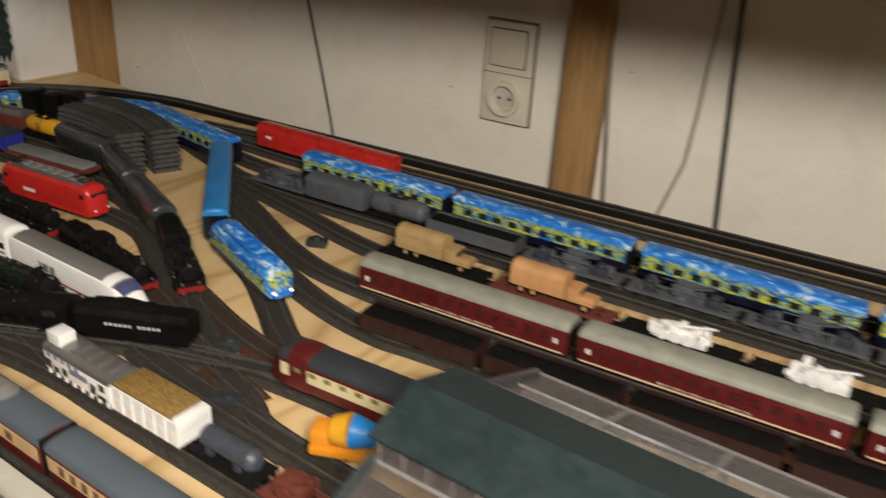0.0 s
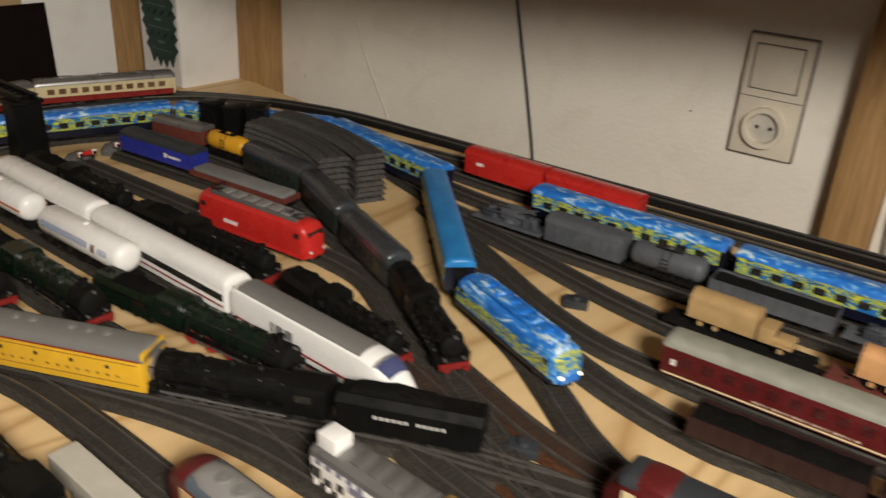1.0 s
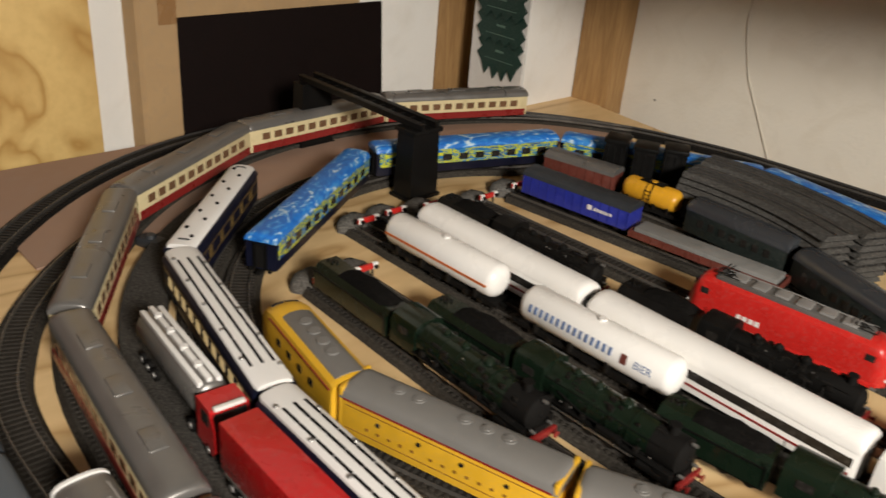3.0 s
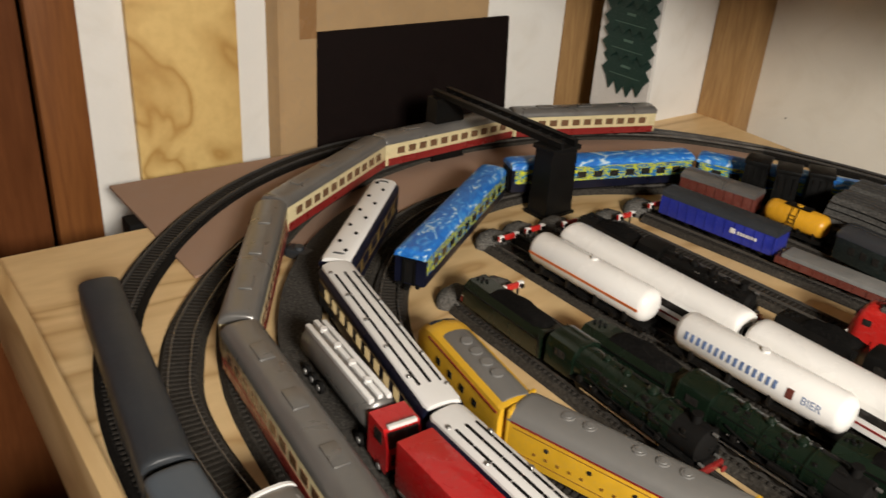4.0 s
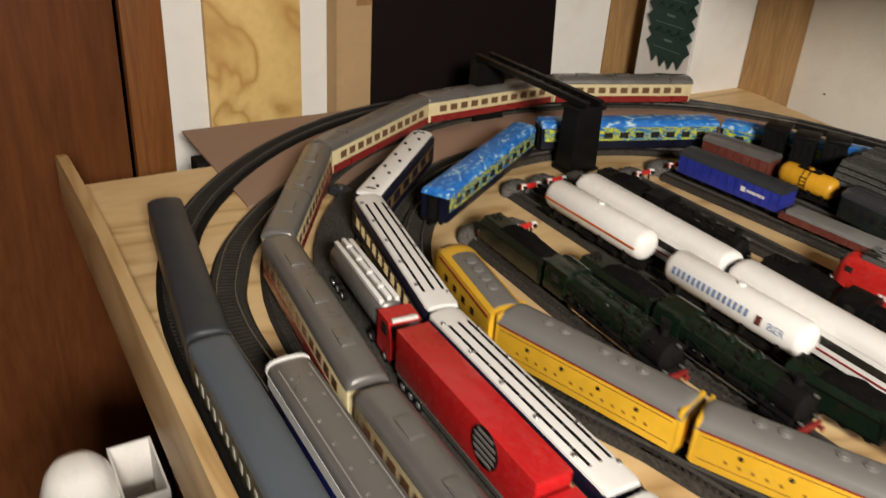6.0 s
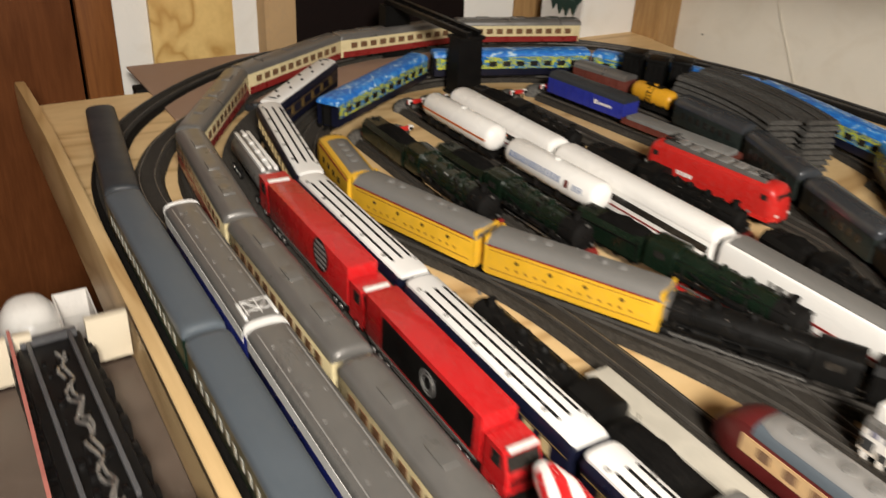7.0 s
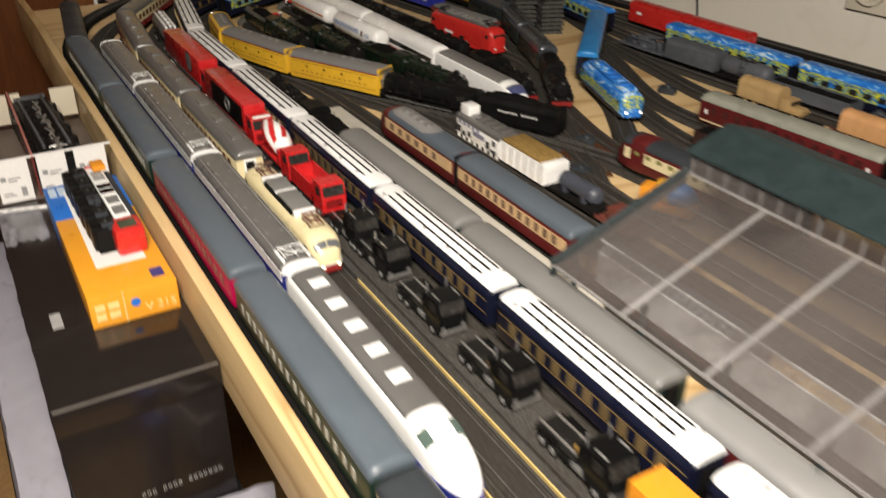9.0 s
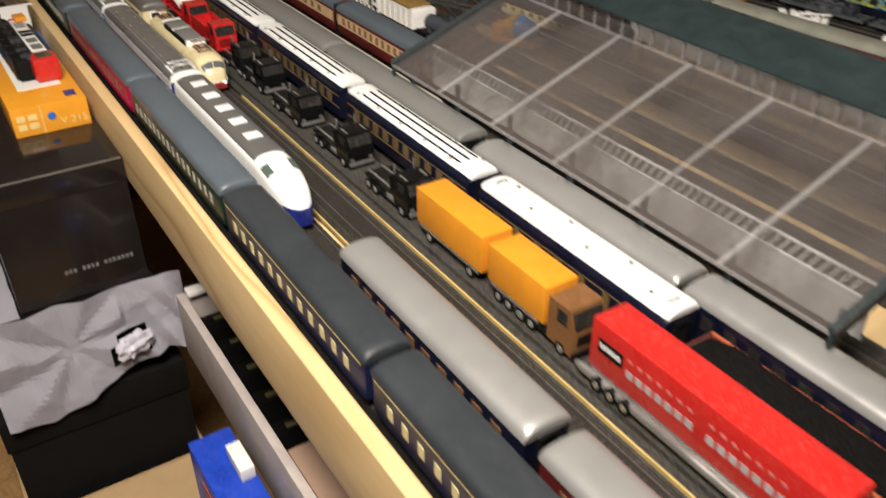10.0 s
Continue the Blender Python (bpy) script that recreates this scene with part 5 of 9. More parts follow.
pts = [(-1.853, 0.116), (-1.585, 0.122), (-1.60, 0.30), (-1.63, 0.60), (-1.58, 0.88), (-1.50, 0.99), (-1.60, 1.02), (-1.72, 0.94), (-1.80, 0.84), (-1.853, 0.72)]
loft(bm, [[(x, y, z) for x, y in pts] for z in (0.0002, 0.0030)])
tagged(part("hardboard_sheet", bm, BROWNCARD, None, "", False), "flat brown hardboard sheet under the curved tracks", "hardboard sheet")
ft = thing("black_bracket", "small black plastic bracket under the hardboard corner", "bracket", pose(-1.752, 0.118, 0))
bm = new_bm()
box(bm, -0.015, 0.015, -0.014, 0.014, -0.025, -0.0002, 0.002)
part("block", bm, BLACK_MATT, ft)
bm = new_bm()
box(bm, 0.0152, 0.0295, -0.010, 0.010, -0.016, -0.006, 0.001)
part("fixing_tab", bm, BLACK_MATT, ft)
# ---- tracks ----
CX, CY = -1.26, 0.54
END = 95.0   # where the curves turn into the straight tracks along the back wall


def arc(r, a0, a1, n=28):
    return [(CX + r * math.cos(radians(a0 + (a1 - a0) * i / n)), CY + r * math.sin(radians(a0 + (a1 - a0) * i / n))) for i in range(n + 1)]


def ray_pt(p, deg, d):
    return (p[0] + d * math.cos(radians(deg)), p[1] + d * math.sin(radians(deg)))


def smooth(pts, n=8):
    """Rounded line through a few plan points."""
    out = []
    for i in range(len(pts) - 1):
        p0 = pts[max(0, i - 1)]
        p1, p2 = pts[i], pts[i + 1]
        p3 = pts[min(len(pts) - 1, i + 2)]
        for k in range(n):
            u = k / n
            out.append(tuple(0.5 * (2 * b + (c - a) * u + (2 * a - 5 * b + 4 * c - d) * u * u + (3 * b - a - 3 * c + d) * u ** 3) for a, b, c, d in zip(p0, p1, p2, p3)))
    return out + [pts[-1]]


def resample(pts, step):
    out, carry = [], 0.0
    for a, b in zip(pts, pts[1:]):
        d = math.hypot(b[0] - a[0], b[1] - a[1])
        if d < 1e-9:
            continue
        s = carry
        while s < d:
            out.append((a[0] + (b[0] - a[0]) * s / d, a[1] + (b[1] - a[1]) * s / d, math.atan2(b[1] - a[1], b[0] - a[0])))
            s += step
        carry = s - d
    return out


def ribbon(bm, pts, prof):
    """Sweeps a cross-section (offset, height) along a plan line."""
    secs = []
    for i, p in enumerate(pts):
        a = pts[max(0, i - 1)]
        b = pts[min(len(pts) - 1, i + 1)]
        d = Vector((b[0] - a[0], b[1] - a[1])).normalized()
        secs.append([(p[0] - d.y * o, p[1] + d.x * o, z) for o, z in prof])
    loft(bm, secs)


TRACK_N = 0


def track(label, pts, bed=BED, rail=RAIL, lift=0.0, half=0.0195, sleepers=True):
    global TRACK_N
    TRACK_N += 1
    dz = 0.00006 * (TRACK_N % 9)
    pts = [p[:2] for p in resample(pts, 0.016)] + [pts[-1]]
    t = thing("railway_track", label, "model track", group="railway tracks", kind="structure")
    bm = new_bm()
    ribbon(bm, pts, [(-half, 0.0004), (-half * 0.78, 0.0066 + dz), (half * 0.78, 0.0066 + dz), (half, 0.0004)])
    part("track_bed", bm, bed, t)
    if sleepers:
        vs, fs = [], []
        for x, y, a in resample(pts, 0.0062):
            c, s = math.cos(a), math.sin(a)
            k = len(vs)
            for z in (0.006, 0.0079 + dz):
                for u, v in ((-0.0012, -0.0132), (0.0012, -0.0132), (0.0012, 0.0132), (-0.0012, 0.0132)):
                    vs.append((x + u * c - v * s, y + u * s + v * c, z))
            fs += [(k + 4, k + 5, k + 6, k + 7), (k, k + 1, k + 5, k + 4), (k + 1, k + 2, k + 6, k + 5), (k + 2, k + 3, k + 7, k + 6), (k + 3, k, k + 4, k + 7)]
        me = bpy.data.meshes.new("sleepers")
        me.from_pydata(vs, [], fs)
        me.materials.append(SLEEPER)
        o = new("sleepers", me)
        o.parent = t
        tagged(o, kind="stuff")
    for s in (-1, 1):
        bm = new_bm()
        c = s * 0.0087
        ribbon(bm, pts, [(c - 0.0005, 0.0076), (c - 0.0005, 0.0104 + dz), (c + 0.0005, 0.0104 + dz), (c + 0.0005, 0.0076)])
        part("rail", bm, rail, t)
    return t


def radius_at(table, deg):
    """Radius of an easing curve from a short table of (degrees, radius), falling degrees."""
    for (d0, r0), (d1, r1) in zip(table, table[1:]):
        if d1 <= deg <= d0:
            u = (d0 - deg) / (d0 - d1)
            return r0 + (r1 - r0) * u * u * (3 - 2 * u) if r0 != r1 else r0
    return table[-1][1]


def on_curve(table, deg):
    r = radius_at(table, deg)
    return (CX + r * math.cos(radians(deg)), CY + r * math.sin(radians(deg)))


OUTER = [(270, 0.553), (235, 0.581), (195, 0.592), (150, 0.571), (95, 0.553)]
MAIN = [(270, 0.465), (225, 0.475), (195, 0.490), (165, 0.515), (135, 0.557), (120, 0.559)]


def curve(table, step=4):
    pts = smooth([on_curve(table, d) for d in range(table[0][0], table[-1][0] - 1, -15)] + ([on_curve(table, table[-1][0])] if (table[0][0] - table[-1][0]) % 15 else []), step)
    return pts


p = [(1.5, -0.013)] + curve(OUTER)
p.append(ray_pt(p[-1], END - 90, 2.6 / math.cos(radians(5))))
track("outer curved track on a black track bed", p, BED_DARK, RAIL_BLACK)
track("grey main line track joining the outer curve", [(1.5, 0.075)] + curve(MAIN))
track("grey passing track along the back wall", smooth([(-1.22, 1.020), (-1.10, 1.040), (-0.95, 1.062), (-0.70, 1.085), (1.5, 1.278)]))
track("grey inner main line joining the curve by a turnout", [(1.5, 0.031), (CX, 0.031)] + smooth([on_curve([(270, 0.509), (255, 0.521), (243, 0.516), (225, 0.496), (205, 0.485)], d) for d in (270, 262, 255, 249, 243, 234, 225, 215, 205)], 3))
track("grey track along the platform side curving at the end", [(1.5, 0.172), (CX, 0.172)] + arc(0.368, 270, 140, 24))
track("grey track of the printed blue train", [(1.5, 0.21), (CX, 0.21)] + arc(0.330, 270, 145, 24) + smooth([(-1.51, 0.785), (-1.40, 0.872), (-1.262, 0.934), (-1.12, 0.928), (-1.0, 0.885), (-0.86, 0.75), (-0.78, 0.695), (-0.69, 0.655), (-0.62, 0.612), (-0.56, 0.573), (-0.49, 0.548), (-0.35, 0.54), (0.3, 0.54)]))
# road
bm = new_bm()
rp = [(1.5, 0.125), (CX, 0.125)] + arc(0.415, 270, 205, 18)
rp = [p[:2] for p in resample(rp, 0.02)]
ribbon(bm, rp, [(-0.021, 0.0004), (-0.020, 0.0105), (0.020, 0.0105), (0.021, 0.0004)])
slab("road", bm, ROADM, "narrow grey model road with yellow edge lines", "road")
for yy in (0.0962, 0.0525):
    bm = new_bm()
    box(bm, -0.42, 1.5, yy - 0.0008, yy + 0.0008, 0.0045, 0.0078)
    tagged(part("kerb_strip", bm, YLINE), "thin yellow strip between the tracks", "strip", "yellow strips", "structure")
bm = new_bm()
box(bm, -1.0, 1.5, 0.0972, 0.1042, 0.0003, 0.0072)
box(bm, -1.0, 1.5, 0.0926, 0.0952, 0.0003, 0.0046)
slab("road_shoulder", bm, ROADM, "narrow grey shoulder between the road and the track", "road shoulder")
# yard
for y, x0, dy in ((0.328, -1.40, 0.0), (0.369, -1.39, 0.006), (0.442, -1.49, 0.012), (0.483, -1.49, 0.010), (0.533, -1.48, 0.016), (0.607, -1.46, 0.024)):
    track("dead-end yard siding of grey track", [(x0, y), (-1.1, y + dy), (-0.98, y + 2 * dy)])
track("dead-end yard siding of grey track", smooth([(-1.46, 0.668), (-1.29, 0.692), (-1.12, 0.712), (-1.0, 0.70), (-0.87, 0.65), (-0.75, 0.60)]))
track("dead-end yard siding of grey track", smooth([(-1.47, 0.748), (-1.28, 0.77), (-1.12, 0.752), (-0.98, 0.695), (-0.84, 0.64), (-0.67, 0.545), (-0.52, 0.47), (-0.38, 0.44), (0.3, 0.44)]))
track("grey ladder track", smooth([(-0.98, 0.328), (-0.87, 0.365), (-0.75, 0.425), (-0.61, 0.49), (-0.45, 0.52), (-0.2, 0.52), (0.4, 0.52)]))
track("grey ladder track", smooth([(-1.26, 0.21), (-1.18, 0.222), (-1.03, 0.278), (-0.87, 0.358), (-0.72, 0.43)]))
track("grey ladder track", smooth([(-0.98, 0.381), (-0.9, 0.395), (-0.78, 0.40), (-0.65, 0.385), (-0.4, 0.385), (0.4, 0.385)]))
track("grey ladder track", smooth([(-0.98, 0.466), (-0.88, 0.475), (-0.75, 0.48), (-0.62, 0.455), (-0.42, 0.44)]))
track("rusty grey ladder track", smooth([(-0.98, 0.503), (-0.86, 0.495), (-0.68, 0.50), (-0.6, 0.49)]), BED_RUST)
track("rusty grey ladder track", smooth([(-0.98, 0.565), (-0.86, 0.558), (-0.74, 0.54), (-0.60, 0.495), (-0.50, 0.47)]), BED_RUST)
track("grey ladder track", smooth([(-0.98, 0.655), (-0.9, 0.648), (-0.8, 0.60), (-0.70, 0.565)]))
track("rusty grey ladder track", smooth([(-0.80, 0.605), (-0.70, 0.575), (-0.62, 0.552), (-0.55, 0.540), (-0.46, 0.536)]), BED_RUST)
track("grey ladder track", smooth([(-0.68, 0.462), (-0.61, 0.482), (-0.55, 0.505), (-0.48, 0.530)]))
track("grey works track", smooth([(-1.02, 0.288), (-0.93, 0.322), (-0.84, 0.356), (-0.75, 0.378), (-0.65, 0.385)]))
track("grey station track", smooth([(-1.06, 0.266), (-0.97, 0.288), (-0.88, 0.296), (-0.75, 0.298), (-0.5, 0.298), (0.9, 0.298)]))
track("grey freight track", smooth([(-0.92, 0.80), (-0.78, 0.745), (-0.66, 0.68), (-0.5, 0.645), (-0.3, 0.665), (0.8, 0.76)]))
track("grey station track", smooth([(-1.0, 0.865), (-0.85, 0.80), (-0.70, 0.735), (-0.57, 0.717), (-0.28, 0.737), (0.8, 0.83)]))
track("grey freight track", smooth([(-0.95, 0.868), (-0.8, 0.84), (-0.60, 0.808), (-0.3, 0.822), (0.8, 0.91)]))
track("grey freight track", smooth([(-1.25, 0.965), (-1.05, 0.905), (-0.91, 0.877), (-0.5, 0.897), (0.8, 0.99)]))
track("grey track of the printed blue coaches", smooth([(-1.25, 0.985), (-1.05, 0.945), (-0.86, 0.938), (-0.3, 0.968), (0.8, 1.055)]))
track("grey back siding", smooth([(-1.25, 1.0), (-1.03, 0.995), (-0.75, 1.008), (0.8, 1.10)]))

# ---- rolling stock on the front tracks ----
def on_line(y, deg=0.0, x_ref=0.0):
    def f(x0, x1):
        k = math.tan(radians(deg))
        return between((x0, y + k * (x0 - x_ref)), (x1, y + k * (x1 - x_ref)))
    return f


def put_row(make, f, spans):
    """Builds the first of a row and copies it to the other spans."""
    first = None
    for x0, x1 in spans:
        m, ln = f(x0, x1)
        if first is None:
            first = make(m, ln)
        else:
            copy_thing(first, m)
    return first


front = on_line(-0.013)
# coaches along the edge board
m, ln = between((-1.535, 0.018), (-1.275, -0.012))
coach("passenger_coach", "plain charcoal grey coach on the curve by the edge board", "coaches by the edge board", 0.258, 0.035, CHARCOAL, CHARCOAL, (), (0, 0, 0, 0), GLASS_DARK, m=m)
put_row(lambda m, ln: coach("passenger_coach", "dark green coach with a blue-grey roof and pale windows", "coaches by the edge board", ln, 0.035, GREEN, BLUEGREY, (), (16, 0.0275, 0.0355, 0.30), paint("pale_window_frame", (0.38, 0.38, 0.34), 0.4), flat=0.6, m=m),
             front, [(-1.268, -0.998), (-0.990, -0.716), (-0.408, -0.134)])
m, ln = front(-0.698, -0.418)
coach("passenger_coach", "bright crimson coach with a blue-grey roof", "coaches by the edge board", ln, 0.035, paint("crimson", (0.34, 0.002, 0.050), 0.35, dirt=0.0, spec=0.2), BLUEGREY, (), (14, 0.028, 0.037, 0.5), paint("dark_crimson", (0.15, 0.020, 0.035), 0.3, dirt=0.0), flat=0.6, endmat=paint("crimson", (0.36, 0.012, 0.02)), m=m)
put_row(lambda m, ln: coach("passenger_coach", "navy blue coach with gilt window frames and a dark grey roof", "coaches by the edge board", ln, 0.035, COACHBLUE, CHARCOAL, (("gilt_line", 0.0405, 0.0411, paint("thin_gilt", (0.34, 0.27, 0.11), 0.4)),), (12, 0.0265, 0.0345, 0.36), paint("pale_gilt", (0.56, 0.50, 0.27), 0.4), flat=0.6, m=m),
        front, [(-0.126, 0.118), (0.128, 0.372), (0.382, 0.626)])

# bullet train: silver roofs, white ends, blue sides
shin = on_line(0.031)


def bullet_coach(m, ln):
    t = coach("bullet_train_coach", "white and deep blue high-speed coach with a silver roof", "bullet train", ln, 0.0345, SHINBLUE, SILVER_DULL, (("white_band", 0.034, 0.0425, WHITE),), (0, 0, 0, 0), flat=0.5, roofkind="lines", endmat=WHITE, top=0.0565, m=m)
    for s in (-1, 1):
        bm = new_bm()
        secs = []
        for x in (s * (ln / 2 - 0.0012), s * (ln / 2 + 0.0014)):
            secs.append([(x, y * 1.03, z + 0.0006) for y, z in arch(0.0345, 0.046, 0.0565, 11, 0.5)])
        loft(bm, secs)
        part("roof_end", bm, WHITEROOF, t, "white roof end")
    bm = new_bm()
    for x in (ln / 2 - 0.024, ln / 2 - 0.010):
        tube(bm, [(x, -0.012, 0.0550), (x, -0.011, 0.0605), (x, 0.011, 0.0605), (x, 0.012, 0.0550)], 0.00045, 6)
    for y in (-0.011, 0.0, 0.011):
        tube(bm, [(ln / 2 - 0.026, y, 0.0603), (ln / 2 - 0.004, y, 0.0603)], 0.0004, 6)
    tube(bm, [(ln / 2 - 0.024, -0.011, 0.0605), (ln / 2 - 0.010, 0.0, 0.0610), (ln / 2 - 0.024, 0.011, 0.0605)], 0.0005, 6)
    for y in (-0.0125, 0.0125):
        box(bm, ln / 2 - 0.030, ln / 2 - 0.006, y - 0.0012, y + 0.0012, 0.0535, 0.0565, 0.0004)
    part("roof_gear", bm, WHITEROOF, t, "white current collector frame")
    return t


put_row(bullet_coach, shin, [(-0.978, -0.693), (-0.689, -0.401)])
bullet_coach(*shin(-1.215, -0.983))
m, ln = shin(-0.394, -0.102)
t = thing("bullet_train_power_car", "white nosed high-speed power car with silver roof and blue skirt", "model locomotive", m, "bullet train")
part("body", nose_body(new_bm(), ln, 0.0345, 0.045, 0.0565, 0.067, 0.0, 22, True), WHITE, t)
bm = new_bm()
h = 0.0345 / 2
loft(bm, [[(x, -h * k - 0.0003, 0.0155), (x, -h * k - 0.0003, 0.031), (x, h * k + 0.0003, 0.031), (x, h * k + 0.0003, 0.0155)] for x, k in [(-ln / 2 + 0.002, 1), (ln / 2 - 0.030, 1)] + [(ln / 2 - 0.067 * (1 - u) + 0.0008, nose_width(u, True)[0]) for u in (0.68, 0.74, 0.80, 0.86, 0.91, 0.95, 0.98, 1.0)]])
part("skirt", bm, SHINBLUE, t, "deep blue skirt")
bm = new_bm()
loft(bm, [[(x, y * 1.012, z + 0.0004) for y, z in arch(0.0305, 0.0500, 0.0567, 11, 0.5)] for x in (-ln / 2 + 0.008, ln / 2 - 0.069)])
part("roof", bm, SILVER_DULL, t, "silver grey roof")
for i in range(5):
    bm = new_bm()
    x = -ln / 2 + 0.035 + i * 0.037
    box(bm, x - 0.007, x + 0.007, -0.0075, 0.0075, 0.056, 0.0578, 0.0006)
    part("roof_unit", bm, WHITEROOF, t, "bright square roof unit")
for a0, a1 in ((24, 58), (122, 156)):
    nose_patch("windscreen", paint("green_tinted_glass", (0.07, 0.10, 0.085), 0.12), t, ln, 0.0345, 0.045, 0.0565, 0.067, 0.20, 0.42, a0, a1, full=True)
underframe(t, ln - 0.02, 0.033)
bogies(t, ln, 0.034, 0.22)
m, ln = shin(-0.001, 0.224)
coach("passenger_coach", "navy coach with pictures in its windows and a silver roof", "silver roofed coaches", ln, 0.035, NAVY, SILVER, (), (10, 0.028, 0.037, 0.5), GLASS_BROWN, flat=0.3, m=m)
m, ln = shin(0.238, 0.476)
coach("passenger_coach", "maroon coach with a bright silver roof", "silver roofed coaches", ln, 0.035, MAROON, SILVER, (), (10, 0.028, 0.037, 0.5), GLASS_BROWN, flat=0.3, m=m)

# cream express
tee = on_line(0.075)
m, ln = tee(-0.655, -0.436)
electric_tee(m)


def tee_coach(m, ln):
    return coach("express_coach", "cream and deep red express coach with a grey roof", "cream express train", ln, 0.034, CREAM, SILVER_DULL, (("red_band", 0.017, 0.0255, TEERED),), (11, 0.0295, 0.0372, 0.62), GLASS_BROWN, flat=0.35, roofkind="ac", endmat=WHITE, top=0.0575, m=m)


t0 = put_row(tee_coach, tee, [(-0.906, -0.668), (-1.157, -0.917)])


copy_thing(t0, between((-1.405, 0.094), (-1.168, 0.075))[0])
deg = 250.5
for k in range(4):
    p0, far_deg = on_curve(MAIN, deg), deg
    while math.dist(p0, on_curve(MAIN, far_deg)) < 0.232:
        far_deg -= 0.25
    copy_thing(t0, between(on_curve(MAIN, far_deg), p0)[0])
    deg = far_deg - 1.3

# navy and white luxury train
lux = on_line(0.172)


GOLDTRIM = paint("gold_line", (0.20, 0.13, 0.045), 0.4, 0.3)
# amber colour stands in for dim lamplight behind these windows
PAINTEDLITWIN = paint("dim_amber_window", (0.14, 0.095, 0.042), 0.18)


def lux_coach(m, ln, winm=PAINTEDLITWIN, lab="navy coach with gilt trim and a white slotted roof"):
    return coach("luxury_coach", lab, "white roofed luxury train", ln, 0.0345, NAVY, WHITEROOF, (), (10, 0.0285, 0.0368, 0.5), winm, flat=0.15, roofkind="slats", trim=GOLDTRIM, top=0.0565, m=m, crown=0.87)


put_row(lux_coach, lux, [(-0.745, -0.518), (-0.507, -0.278), (-0.267, -0.036)])
m, ln = lux(-0.984, -0.756)
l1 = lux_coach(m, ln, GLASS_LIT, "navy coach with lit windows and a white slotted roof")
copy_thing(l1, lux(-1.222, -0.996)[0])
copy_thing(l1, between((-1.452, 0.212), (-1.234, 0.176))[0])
m, ln = between((-1.605, 0.362), (-1.462, 0.216))
coach("luxury_coach", "navy luggage coach with a plain white roof and dark vents", "white roofed luxury train", ln, 0.0345, NAVY, WHITEROOF, (), (5, 0.028, 0.0365, 0.25), GOLDTRIM, flat=0.15, roofkind="vents", trim=GOLDTRIM, top=0.0565, m=m, crown=0.84)
m, ln = lux(-0.022, 0.192)
coach("luxury_coach", "navy luggage coach with a white roof and small grey vents", "white roofed luxury train", ln, 0.0345, NAVY, WHITEROOF, (), (7, 0.028, 0.0365, 0.25), GOLDTRIM, flat=0.15, roofkind="dots", trim=GOLDTRIM, top=0.0565, m=m, crown=0.90)
m, ln = lux(0.206, 0.46)
gondola("coal_wagon", "long brick red open wagon heaped with black coal", m, ln, BROWN, COAL, rim=paint("brick_red_rim", (0.42, 0.10, 0.045), 0.5), patches=True)
cw = bpy.data.objects["coal_wagon"]
bm = new_bm()
secs = []
for i in range(41):
    u = i / 40
    e = min(1.0, 14 * u, 14 * (1 - u))
    secs.append([(-ln / 2 + 0.002 + (ln - 0.004) * u, y, 0.0345 + (z - 0.0345) * e + 0.0014 * noise.noise(Vector((i * 0.9, y * 300, 3.0)))) for y, z in arch(0.0305, 0.0350, 0.0455, 9, 0.5)])
loft(bm, secs)
part("coal_heap", bm, COAL, cw, "heaped black coal")

# steam train with grey roofed coaches beside the platform
plat = on_line(0.211)
m, ln = plat(-0.955, -0.672)
steam_loco("steam_locomotive", "black steam locomotive with a black tender facing the yard", m @ pose(0, 0, 0, 0, 0, 180), ln, 0.10, BLACK, 0.0115, 4, True)
put_row(lambda m, ln: coach("passenger_coach", "dark green coach with gilt windows and a smooth grey roof", "grey roofed coaches", ln, 0.0345, GREEN, GREYROOF, (), (12, 0.028, 0.037, 0.5), GOLDWIN, flat=0.1, m=m), plat, [(-0.678, -0.401), (-0.389, -0.113)])
m, ln = plat(-0.088, 0.163)
coach("passenger_coach", "maroon coach with a smooth silver grey roof", "grey roofed coaches", ln, 0.0345, MAROON, SILVER, (), (12, 0.028, 0.037, 0.5), GLASS_DARK, flat=0.1, m=m)
m, ln = plat(0.172, 0.44)
coach("passenger_coach", "navy coach with a smooth silver grey roof", "grey roofed coaches", ln, 0.0345, NAVY, SILVER, (), (12, 0.028, 0.037, 0.5), GLASS_DARK, flat=0.1, m=m)

bm = new_bm()
box(bm, -0.845, -0.255, 0.2455, 0.2695, 0.0004, 0.021, 0.001)
slab("platform", bm, PLATFORM, "long narrow cream station platform", "platform")

# beige and maroon diesel set
pull = on_line(0.298)
m, ln = pull(-0.750, -0.545)
t = thing("diesel_railcar", "beige and maroon streamlined railcar with a grey roof", "model locomotive", m, "beige railcar set")
part("body", nose_body(new_bm(), ln, 0.0345, 0.045, 0.0555, 0.0, 0.034, 9), MAROON, t)
bm = new_bm()
for s in (-1, 1):
    box(bm, -ln / 2 + 0.030, ln / 2 - 0.004, s * 0.01725 - 0.0006, s * 0.01725 + 0.0006, 0.0290, 0.0430)
part("beige_band", bm, BEIGE, t)
bm = new_bm()
loft(bm, [[(x, y * k, 0.040 + (z - 0.040) * k + 0.0005) for y, z in arch(0.0347, 0.0455, 0.0558, 11, 0.2)] for x, k in ((-ln / 2 + 0.036, 0.99), (-ln / 2 + 0.05, 1.01), (ln / 2 - 0.0005, 1.015))])
part("roof", bm, BLUEGREY, t)
bm = new_bm()
secs = []
